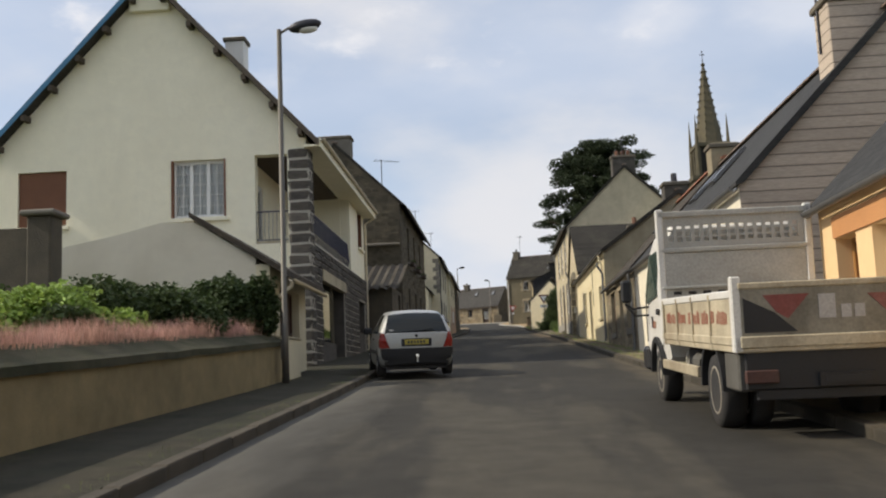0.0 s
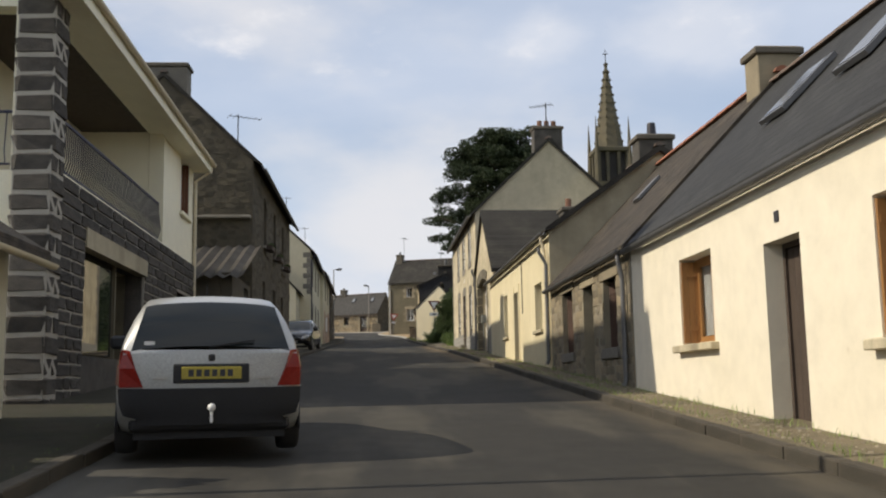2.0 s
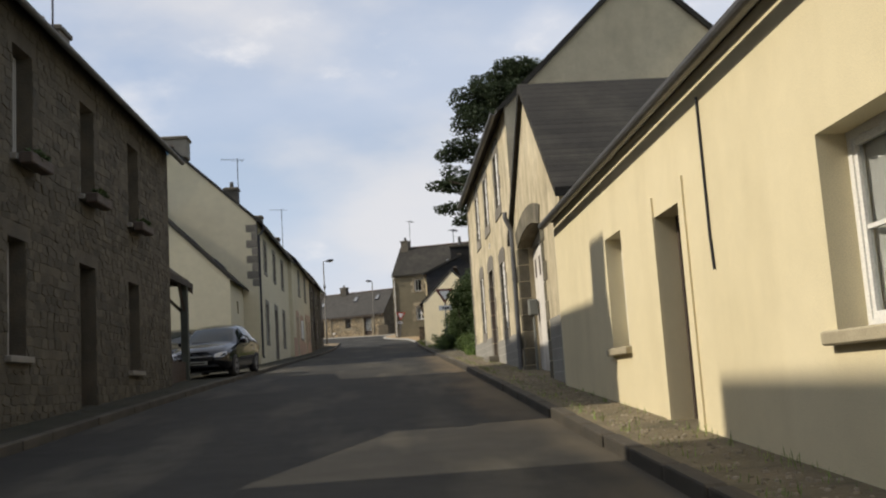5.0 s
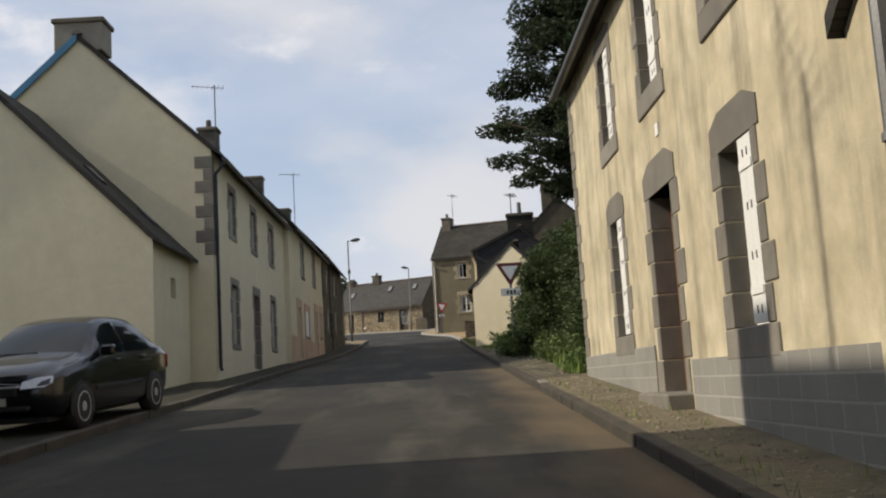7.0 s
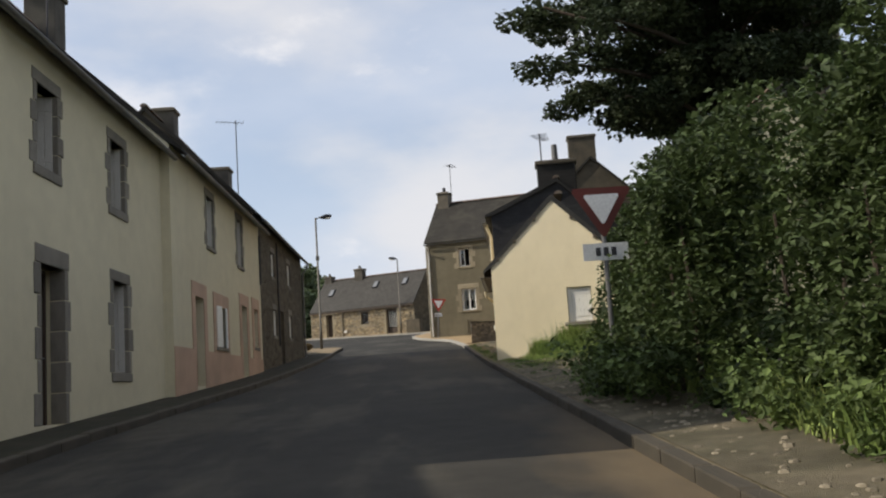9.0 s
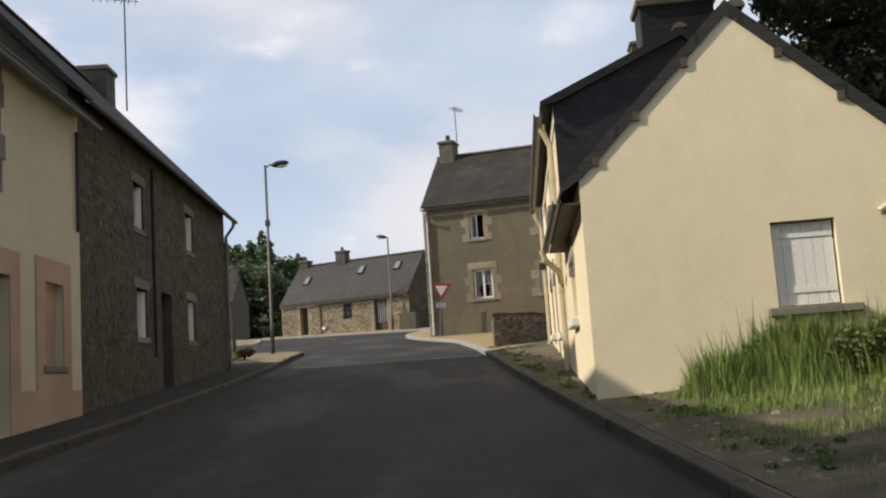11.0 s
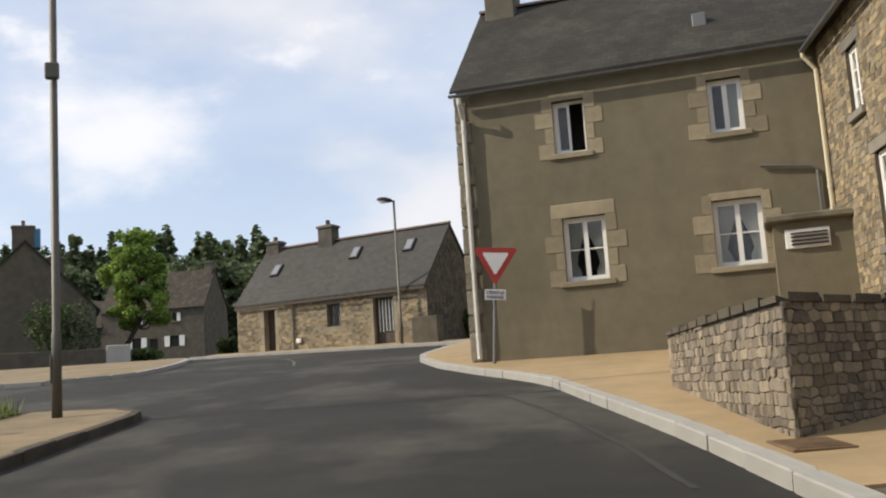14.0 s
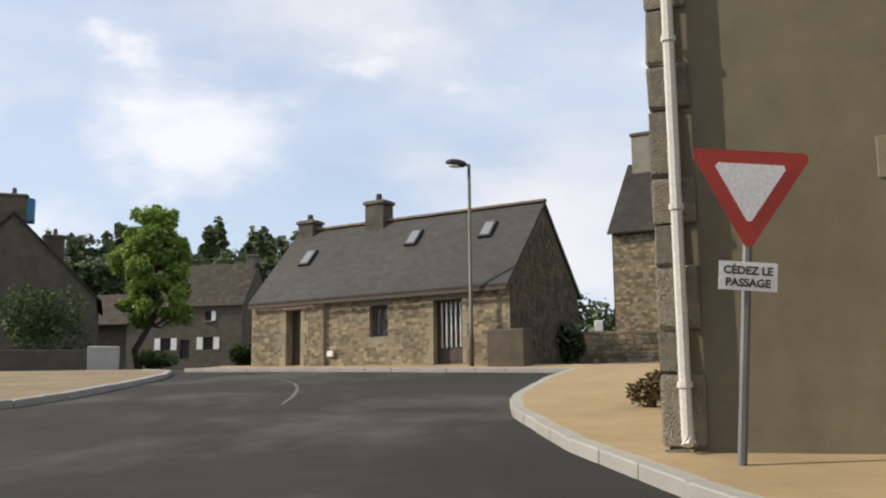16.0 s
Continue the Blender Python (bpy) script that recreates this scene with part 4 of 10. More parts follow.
# peach garage building beside the truck
h = right("garage_building", "peach rendered low garage building with a slate roof", 4.3, 13.0, -0.6, category="building")
h.front(0, 11.0, 3.25, PEACH, [(0.55, 1.25, 0.2, 2.75), (1.75, 4.2, 0.2, 2.75), (5.2, 8.0, 0.2, 2.75)])
h.front(0.55, 8.4, 3.03, ORANGE_W, v=-0.03, thick=0.03, z0=2.76, name="lintel_board")
h.side(0, 6.0, 3.25, 6.2, PEACH, near=True)
h.side(11.0, 6.0, 3.25, 6.2, PEACH, near=False)
h.front(0, 11.0, 3.25, PEACH, v=5.6, thick=0.4)
h.roof(0, 11.0, 6.0, 3.2, 6.2, SLATE_N, over=0.12)
h.gutter(-0.1, 11.1, -0.19, 3.17)
h.door(0.55, 1.25, 0.75, 2.75, material=OAK, glazed=0.5, panels=1)
for a, b in ((1.75, 4.2), (5.2, 8.0)):
    h.shutter(a, b, 0.65, 2.75, v=0.25, material=WHITE, boards=12, label="white garage door")

# white house with the blue slate roof and board-clad gable
Y = 28.9
h = right("white_house", "pale cream rendered single-storey house with slate roof", 4.15, Y, 0.5)
U = lambda y: Y - y
W1, W2, DR = (U(26.32), U(24.98), 2.44, 3.66), (U(20.78), U(19.4), 2.27, 3.53), (U(23.25), U(22.3), 1.40, 3.45)
h.front(0, U(16.3), 4.25, WHITE_R, [W1, W2, DR])
h.side(U(16.3), 5.6, 4.25, 7.05, BOARDS, near=False, label="weathered board cladding")
h.side(0, 5.6, 4.25, 7.05, CREAM_R, near=True)
h.front(0, U(16.3), 4.25, WHITE_R, v=5.2, thick=0.4)
h.roof(0, U(16.3), 5.6, 4.18, 7.05, SLATE_N, over=0.08, ridge=RIDGE_D)
h.gutter(-0.05, U(16.2), -0.13, 4.17, r=0.07)
for w in (W1, W2):
    h.window(*w, set_in=0.24, frame_mat=OAK, rows=1, curtain="full", bar=0.06)
    h.sill(w[0] - 0.14, w[1] + 0.14, w[2] - 0.005, material=YELLOW, out=0.12, h=0.1)
    ww = w[1] - w[0]
    h.shutter(w[0] + 0.02, w[0] + 0.30, w[2] + 0.03, w[3] - 0.03, v=-0.0, material=OAK, boards=3, angle=88, hinge=0, label="varnished folded shutter in the reveal")
    h.shutter(w[1] - 0.30, w[1] - 0.02, w[2] + 0.03, w[3] - 0.03, v=-0.0, material=TEAL, boards=3, angle=-88, hinge=1, label="teal folded shutter in the reveal")
h.door(*DR, set_in=0.24, material=DARK_W, boards=5, label="dark boarded door with teal edge")
h.add("door_edge", bx(DR[1] - 0.08, DR[1] - 0.004, 0.05, 0.235, h.z(1.42), h.z(3.44)), TEAL)
h.add("door_step", bx(DR[0] - 0.05, DR[1] + 0.05, -0.18, 0.3, h.z(1.25), h.z(1.44), 0.02), GRANITE)
h.add("small_plate", bx(U(22.88), U(22.77), -0.015, -0.002, h.z(3.64), h.z(3.76)), BLACK_S, "small dark plate beside the door")
h.chimney(U(16.9), 2.4, 0.7, 1.2, 6.1, 7.55, BOARDS, pots=0)
for a, b in ((24.1, 26.3), (22.0, 23.95)):
    bm = bmesh.new()
    c = (a + b) / 2
    s = 2.8 / 2.8
    box(bm, -0.4, 0.4, -0.55, 0.55, 0.0, 0.07)
    vz = 1.45
    sk = h.add("skylight", rotated(bm, Matrix.Translation((U(c), vz, h.z(4.25 + vz * s) + 0.16)) @ Matrix.Rotation(math.atan(s), 4, "X")), ZINC)
    bm = bx(-0.33, 0.33, -0.48, 0.48, 0.07, 0.078)
    h.add("pane", rotated(bm, Matrix.Translation((U(c), vz, h.z(4.25 + vz * s) + 0.16)) @ Matrix.Rotation(math.atan(s), 4, "X")), glass_mat("skylight_glass", (0.08, 0.085, 0.095), 0.2), parent=sk)

# stone cottage
Y = 36.5
h = right("stone_cottage", "stone cottage with an old brown slate roof", 4.15, Y, 1.3)
W1, DR, W2 = (U(35.05), U(33.9), 2.62, 3.98), (U(32.8), U(31.9), 2.0, 3.9), (U(31.0), U(30.0), 2.58, 3.86)
h.front(0, U(28.95), 4.3, MORTAR_C, [W1, W2, DR])
h.side(0, 5.8, 4.3, 7.3, RUBBLE, near=True)
h.front(0, U(28.95), 4.3, RUBBLE, v=5.4, thick=0.4)
h.roof(0, U(28.95), 5.8, 4.24, 7.25, SLATE_B, over=0.1, verge=0.02, ridge=RIDGE)
h.gutter(0, U(28.95), -0.16, 4.21, r=0.07)
h.pipe(U(29.25), 0, 1.85, 4.13, ZINC, bend=0.14)
h.chimney(U(29.35), 2.9, 0.6, 0.8, 6.4, 7.9, GRANITE_W, pots=0)
COTTAGE_R = (h, [W1, W2, DR])
for w in (W1, W2):
    h.window(*w, set_in=0.3, frame_mat=WHITE, rows=3)
    h.sill(w[0] - 0.12, w[1] + 0.12, w[2], material=GRANITE, out=0.05, h=0.2)
    ww = (w[1] - w[0]) / 2
    h.shutter(w[0] + 0.01, w[0] + ww - 0.05, w[2] + 0.02, w[3] - 0.02, v=0.1, material=OAK_DIM, boards=3, angle=38, hinge=0, label="red-brown shutter ajar")
    h.shutter(w[0] + ww + 0.05, w[1] - 0.01, w[2] + 0.02, w[3] - 0.02, v=0.1, material=OAK_DIM, boards=3, angle=-38, hinge=1, label="red-brown shutter ajar")
h.door(*DR, set_in=0.3, material=OAK_DIM, panels=2, glazed=0.45)
for w in (W1, W2, DR):
    h.lintel(w[0] - 0.2, w[1] + 0.2, w[3], w[3] + 0.24, material=GRANITE_W, out=0.03, inward=0.3)
h.add("letter_box", bx(DR[1] - 0.34, DR[1] - 0.06, 0.16, 0.28, h.z(2.84), h.z(3.06), 0.02), IRON)
sk = h.add("skylight", rotated(bx(-0.22, 0.22, -0.35, 0.35, 0, 0.06), Matrix.Translation((U(33.2), 1.6, h.z(4.3 + 1.6 * 2.95 / 2.9) + 0.16)) @ Matrix.Rotation(math.atan(2.95 / 2.9), 4, "X")), ZINC)

# cream low house
Y = 48.7
h = right("cream_low_house", "cream rendered low house with grey gable and dark slate roof", 4.15, Y, 2.0)
W1, DR, W2 = (U(38.85), U(37.75), 3.36, 4.6), (U(42.7), U(41.8), 2.62, 4.74), (U(45.05), U(44.2), 3.50, 4.86)
h.front(0, U(36.5), 5.75, CREAM_R, [W1, W2, DR])
h.side(U(36.5), 5.8, 5.75, 7.75, GREY_G, near=False, label="stained grey rendered gable")
h.side(0, 5.8, 5.75, 7.75, CREAM_R, near=True)
h.front(0, U(36.5), 5.75, CREAM_R, v=5.4, thick=0.4)
h.roof(0, U(36.5), 5.8, 5.7, 7.75, SLATE_D, over=0.12, verge=0.15, ridge=RIDGE_D)
h.gutter(-0.05, U(36.4), -0.18, 5.68, r=0.07)
h.pipe(U(36.75), 0, 2.4, 5.62, PVC, bend=0.16)
h.pipe(U(36.58), 0, 2.4, 5.3, ZINC, bend=0.25)
h.chimney(U(36.9), 2.85, 0.65, 0.9, 7.0, 8.25, CHIM_D, pots=1, pot_mat=IRON)
h.chimney(U(48.0), 2.9, 0.8, 0.6, 7.2, 8.4, CHIM_D, pots=1)
for w in (W1, W2):
    h.window(*w, set_in=0.2, frame_mat=WHITE, rows=2, curtain="full")
    h.sill(w[0] - 0.08, w[1] + 0.08, w[2], material=GREY_G, out=0.08, h=0.09)
h.door(*DR, set_in=0.24, material=DARK_W, glazed=0.5)
h.add("door_surround", bx(DR[0] - 0.16, DR[0] - 0.002, -0.02, 0.2, h.z(2.55), h.z(4.95)), CREAM_R)
h.add("door_surround", bx(DR[1] + 0.002, DR[1] + 0.16, -0.02, 0.2, h.z(2.55), h.z(4.95)), CREAM_R)
bm = bmesh.new()
tube(bm, [(U(41.0), -0.015, h.z(5.5)), (U(41.0), -0.015, h.z(4.3)), (U(40.97), -0.015, h.z(4.0))], 0.012, 6)
h.add("cable", bm, IRON)

# gabled coach house with the arched white door
Y = 55.1
h = right("coach_house", "yellow rendered coach house with tall arched white door", 4.28, Y, 2.7, category="building")
L, ZE, ZA, VRD = U(48.7), 6.3, 8.85, U(51.7)
A0, A1, ZS, ZT = U(54.15), U(50.9), 6.06, 6.29
bm = bmesh.new()
wall_grid(bm, 0, L, 0, h.z(ZE), 0, 0.5, [(A0, A1, h.z(3.1), h.z(ZT))])
prism(bm, [(0, h.z(ZE)), (L, h.z(ZE)), (VRD, h.z(ZA))], "y", 0, 0.5)
h.add("gable_wall", bm, YELLOW)
bm = bmesh.new()
n = 10
arc = []
for i in range(n + 1):
    f = i / n
    arc.append((A0 + (A1 - A0) * f, h.z(ZS + (ZT - ZS - 0.02) * (1 - (2 * f - 1) ** 2))))
prism(bm, arc + [(A1, h.z(ZT) + 0.001), (A0, h.z(ZT) + 0.001)], "y", 0.003, 0.5)
h.add("arch_fill", bm, YELLOW)
for (ua, za), (ub, zb) in zip(arc, arc[1:]):
    k = 0.38
    def outw(u, z):
        c = Vector(((A0 + A1) / 2, h.z(ZS - 3.0)))
        d = (Vector((u, z)) - c).normalized()
        return (u + d.x * k, z + d.y * k)
    bm = bmesh.new()
    prism(bm, [(ua, za), (ub, zb), outw(ub, zb), outw(ua, za)], "y", -0.02, 0.3)
    h.add("voussoir", bm, GRANITE_M)
h.jambs(A0, A1, 3.15, 6.05, n=8, long=0.42, short=0.26, material=GRANITE_M)
bm = bmesh.new()
nb = 14
for i in range(nb):
    u0, u1 = A0 + (A1 - A0) * i / nb, A0 + (A1 - A0) * (i + 1) / nb
    f = (i + 0.5) / nb
    box(bm, u0 + 0.003, u1 - 0.003, 0.32, 0.36, h.z(3.25), h.z(5.98), 0.006)
    box(bm, u0 + 0.003, u1 - 0.003, 0.30, 0.34, h.z(6.02), h.z(ZS + (ZT - ZS - 0.02) * (1 - (2 * f - 1) ** 2)), 0.006)
d = h.add("coach_door", bm, OLD_WHITE, "flaking white boarded door")
for f in (0.09, 0.27, 0.45, 0.63):
    u = A0 + (A1 - A0) * f
    h.add("light", bx(u - 0.085, u + 0.085, 0.312, 0.319, h.z(5.36), h.z(5.76)), TIMBER, parent=d, label="dull glass light in the door")
h.side(L, 5.5, ZE, ZE, YELLOW, near=False)
h.side(0, 5.5, ZE, ZE, YELLOW, near=True)
bm = bmesh.new()
wall_grid(bm, 0, L, 0, h.z(ZE), 5.5, 5.9, [])
prism(bm, [(0, h.z(ZE)), (L, h.z(ZE)), (VRD, h.z(ZA))], "y", 5.5, 5.9)
h.add("wall", bm, YELLOW)
for a, b, za, zb in ((L + 0.25, VRD, ZE - 0.2, ZA), (-0.05, VRD, ZE - 0.05, ZA)):
    bm = bmesh.new()
    prism(bm, [(a, h.z(za)), (b, h.z(zb)), (b, h.z(zb) + 0.16), (a, h.z(za) + 0.16)], "y", -0.1, 6.0)
    h.add("roof", bm, SLATE_D)
h.pipe(U(54.45), 0, 3.4, 6.9, ZINC, r=0.055, bend=0.2)
bm = bx(U(54.02), U(53.76), 0.10, 0.29, h.z(4.56), h.z(4.90), 0.02)
mb = h.add("meter_box", bm, GREY_BOX)
bm = bmesh.new()
for du in (0.08, 0.18):
    tube(bm, [(U(54.02) + du, 0.2, h.z(4.57)), (U(54.02) + du, 0.2, h.z(3.26))], 0.022, 6)
h.add("conduit", bm, GREY_BOX, parent=mb)
h.front(A1 + 0.45, L, 4.25, PLINTH, v=-0.025, thick=0.024, name="plinth")

# tall yellow house
Y = 67.1
h = right("tall_yellow_house", "tall yellow rendered house with granite window surrounds", 4.33, Y, 3.3)
G1, G2, DR = (U(58.15), U(57.2), 4.52, 6.2), (U(63.85), U(62.95), 4.7, 6.42), (U(61.15), U(60.05), 3.9, 6.32)
UP = [(U(58.1), U(57.2), 7.62, 9.0), (U(61.05), U(60.15), 7.62, 9.0), (U(63.85), U(63.0), 7.62, 9.0)]
h.front(0, U(55.1), 9.55, YELLOW, [G1, G2, DR, *UP])
h.side(U(55.1), 6.8, 9.55, 12.75, GABLE_D, near=False, label="dull pale rendered gable")
h.side(0, 6.8, 9.55, 12.75, YELLOW, near=True)
h.front(0, U(55.1), 9.55, YELLOW, v=6.4, thick=0.4)
h.roof(0, U(55.1), 6.8, 9.5, 12.75, SLATE_D, over=0.2, verge=0.1, ridge=RIDGE_D)
h.gutter(-0.05, U(55.0), -0.27, 9.4, r=0.075)
h.chimney(U(55.55), 3.4, 0.7, 1.3, 12.2, 13.5, CHIM_D, pots=3, pot_h=0.3)
h.front(0, DR[0] - 0.32, 4.5, PLINTH, v=-0.025, thick=0.024, name="plinth", label="bluish cement plinth")
h.front(DR[1] + 0.32, U(55.1), 4.28, PLINTH, v=-0.025, thick=0.024, name="plinth", label="bluish cement plinth")
for w in (G1, G2, *UP):
    h.window(*w, set_in=0.2, rows=3, curtain="full")
    h.lintel(w[0] - 0.22, w[1] + 0.22, w[3] - 0.012, w[3] + 0.36, arch=0.12, inward=0.26)
    h.sill(w[0] - 0.24, w[1] + 0.24, w[2], out=0.03, h=0.28, inward=0.26)
    h.jambs(w[0], w[1], w[2], w[3], n=5 if w in (G1, G2) else 4, inward=0.26)
    h.shutter(w[1] - 0.40, w[1] - 0.03, w[2] + 0.02, w[3] - 0.02, v=0.0, material=WHITE, boards=2, label="half-closed white shutter leaf")
    for f in (0.08, 0.36, 0.62, 0.9):
        for du in (0.13, 0.24):
            # slots are dark patches on the leaf, depth shade in the colour
            h.add("shutter_slot", bx(w[1] - 0.40 + du - 0.016, w[1] - 0.40 + du + 0.016, -0.002, 0.0, h.z(w[2] + (w[3] - w[2]) * f) - 0.035, h.z(w[2] + (w[3] - w[2]) * f) + 0.035), INSIDE)
h.door(*DR, set_in=0.27, material=OAK_OLD, panels=3, fan=0.35, label="varnished panelled door")
h.lintel(DR[0] - 0.25, DR[1] + 0.25, DR[3], DR[3] + 0.42, arch=0.14, inward=0.3)
h.jambs(DR[0], DR[1], DR[2], DR[3], n=6, long=0.34, short=0.2, inward=0.3)
h.add("door_step", bx(DR[0] - 0.2, DR[1] + 0.2, -0.3, 0.3, h.z(3.6), h.z(3.92), 0.02), GRANITE)
h.add("notice", bx((DR[0] + DR[1]) / 2 - 0.2, (DR[0] + DR[1]) / 2 + 0.11, 0.265, 0.271, h.z(5.05), h.z(5.5)), mat("pink_paper", (0.75, 0.25, 0.50), 0.8, (0.8, 0.35, 0.55), 0.4, 8, 60, 0), "pink paper notice on the door")
h.quoins(0, 1, 4.5, 9.3, n=14, material=GRANITE)
h.add("small_plate", bx(U(60.5), U(60.35), -0.015, -0.002, h.z(6.95), h.z(7.1)), WHITE, "small pale plate above the door")

# beige gabled house at the bend, its front turned a little
TR = math.degrees(math.atan(0.10))
h = House("beige_gable_house", "beige rendered low house with gable towards the street end", 3.55 + 0.1 * 6.3, 95 + 6.3, -90 - TR, 5.2)
W1 = (2.75, 3.9, 6.92, 7.85)
WG = (2.42, 3.2, 6.72, 7.76)
h.front(1.38, 6.33, 8.5, GABLE_R, [W1])
h.side(6.33, 4.3, 8.5, 10.42, GABLE_R, [WG], near=False, label="plain beige gable")
h.front(1.38, 6.33, 8.5, GABLE_R, v=3.9, thick=0.4)
h.roof(1.38, 6.33, 4.3, 8.48, 10.42, SLATE_N, over=0.27, verge=0.04, ridge=RIDGE_D, thick=0.15)
h.gutter(1.32, 6.35, -0.33, 8.27, r=0.065)
# dark strip under the eave; the soffit's shadow is painted into its colour
h.add("eave_board", bx(1.38, 6.33, -0.27, -0.002, h.z(8.2), h.z(8.225)), DARK_W, "dark underside of the eave")
h.window(*W1, set_in=0.3, rows=1)
h.shutter(W1[0] + 0.02, W1[1] - 0.02, W1[2] + 0.03, W1[3] - 0.03, v=0.2, material=WHITE, boards=6)
h.sill(W1[0] - 0.1, W1[1] + 0.1, W1[2], material=WHITE, out=0.12, h=0.13)
h.arch_lintel(W1, MOSAIC)
h.shutter(WG[0] + 0.02, WG[1] - 0.02, WG[2] + 0.02, WG[3] - 0.02, v=0.08, material=WHITE, boards=6, side=(6.33, 1), label="closed white shutters")
h.add("window_sill", rotated(bx(WG[0] - 0.13, WG[1] + 0.2, -0.1, 0.1, h.z(WG[2]) - 0.1, h.z(WG[2]), 0.012), h.turn((6.33, 1))), GRANITE)
h.add("room_back", rotated(bx(WG[0] - 0.1, WG[1] + 0.1, 0.3, 0.35, h.z(WG[2] - 0.1), h.z(WG[3] + 0.1)), h.turn((6.33, 1))), INSIDE)
for v, z in ((0.25, 8.54), (0.85, 9.06), (1.55, 9.68), (2.75, 9.68), (3.45, 9.06), (4.05, 8.54)):
    h.add("purlin_end", bx(6.33, 6.375, v - 0.045, v + 0.045, h.z(z) + 0.12, h.z(z) + 0.23), TIMBER)
bm = bmesh.new()
tube(bm, [(6.37, 4.1, h.z(5.9)), (6.37, 4.1, h.z(7.72)), (6.37, 4.02, h.z(7.84)), (6.37, 3.8, h.z(7.84)), (6.37, 3.72, h.z(7.78))], 0.04, 8)
h.add("vent_pipe", bm, PVC)

# its gable stands a little askew to the front
for ob in h.e.children_recursive:
    for q in ob.data.vertices:
        k = min(max(q.co.x / 6.33, 0.0), 1.05)
        q.co.x += 0.22 * q.co.y * k
        q.co.z = 0.8 + (q.co.z - 0.8) * (1 - 0.0115 * q.co.y * k)
        q.co.y *= 1 - 0.115 * k

# taller beige house joined to it
h = House("beige_tall_house", "beige two-storey house with patterned stone lintels", 3.55 + 0.1 * 18.3, 95 + 18.3, -90 - TR, 5.8)
SL = lambda s: 18.4 - s
WB, DR, WS = (SL(8.62), SL(7.22), 6.92, 8.4), (SL(10.95), SL(10.0), 6.35, 8.38), (SL(13.5), SL(12.2), 7.07, 8.44)
U1, U2 = (SL(13.35), SL(11.95), 9.46, 10.5), (SL(9.35), SL(7.85), 9.53, 10.55)
SE = SL(15.6)
EN = SL(4.95)
h.front(SE, EN, 10.85, GABLE_R, [WB, DR, WS, U1, U2])
h.side(EN, 4.5, 10.85, 11.9, SLATE_V, near=False, vr=2.35, ze2=9.9, label="slate-hung gable above the lower roof")
h.side(SE, 4.5, 10.85, 11.9, GABLE_R, near=True, vr=2.35, ze2=9.9)
h.front(SE, EN, 9.9, GABLE_R, v=4.1, thick=0.4)
h.roof(SE, EN, 4.5, 10.85, 11.9, SLATE_N, over=0.22, verge=0.1, ridge=RIDGE_D, vr=2.35, ze2=9.9)
h.gutter(SE, EN + 0.1, -0.28, 10.7, r=0.075)
bm = bmesh.new()
ua = SL(5.55)
tube(bm, [(ua, -0.2, h.z(10.67)), (ua, -0.2, h.z(10.55)), (ua, -0.08, h.z(10.25)), (ua, -0.08, h.z(6.1))], 0.055, 10)
tube(bm, [(EN + 0.12, -0.40, h.z(8.24)), (EN + 0.12, -0.36, h.z(8.08)), (EN - 0.05, -0.12, h.z(7.86)), (ua, -0.08, h.z(7.74))], 0.05, 10)
for zc in (6.55, 7.55, 8.4, 9.6):
    tube(bm, [(ua, -0.08, h.z(zc)), (ua, -0.08, h.z(zc + 0.06))], 0.068, 10)
h.add("downpipe", bm, PVC, "sand-coloured downpipe with an elbow")
h.pipe(SL(15.35), 0, 6.9, 10.6, PVC, r=0.05, bend=0.22)
h.chimney(SL(5.65), 2.4, 0.7, 1.35, 11.3, 12.8, SLATE_N, pots=1, pot_mat=ZINC, pot_h=0.6)
h.add("hopper", bx(SL(15.35) - 0.09, SL(15.35) + 0.09, -0.22, -0.02, h.z(9.02), h.z(9.18), 0.02), IRON)
for w, shut in ((WB, ORANGE_W), (WS, ORANGE_W), (U1, ORANGE_W), (U2, ORANGE_W)):
    h.window(*w, set_in=0.3, rows=2)
    h.sill(w[0] - 0.1, w[1] + 0.1, w[2], material=WHITE if w in (WB, WS) else GRANITE, out=0.12, h=0.14)
    h.shutter(w[0] + 0.02, (w[0] + w[1]) / 2, w[2] + 0.02, w[3] - 0.02, v=0.22, material=shut, boards=4, label="orange-brown shutter" if shut is ORANGE_W else "")
    h.shutter((w[0] + w[1]) / 2, w[1] - 0.02, w[2] + 0.02, w[3] - 0.02, v=0.22, material=shut, boards=4, label="orange-brown shutter" if shut is ORANGE_W else "")
h.door(*DR, set_in=0.34, material=ORANGE_W, panels=2)
h.add("door_step", bx(DR[0] - 0.1, DR[1] + 0.1, -0.25, 0.3, h.z(6.1), h.z(6.38), 0.02), GRANITE)
for w in (WB, DR, WS):
    h.arch_lintel(w, MOSAIC, 0.16, 0.33, 0.22)

# grey rendered house at the corner, seen square on
GT = -17.5
h = House("grey_corner_house", "grey cement rendered two-storey house with stone-dressed windows", 1.90, 128.15, GT, 7.6)
A1, A2 = (2.12, 2.82, 12.42, 13.58), (5.36, 6.06, 12.42, 13.55)
B1, B2 = (2.14, 3.06, 9.66, 11.02), (5.22, 6.2, 9.66, 11.02)
h.front(0, 7.6, 14.1, GREY_R, [A1, A2, B1, B2], z0=7.6)
h.side(0, 6.6, 14.1, 17.0, GREY_R, near=True)
h.side(11.5, 6.6, 14.1, 17.0, RUBBLE, near=False)
h.front(0, 11.5, 14.1, RUBBLE, v=6.2, thick=0.4)
h.front(7.6, 11.5, 14.1, RUBBLE)
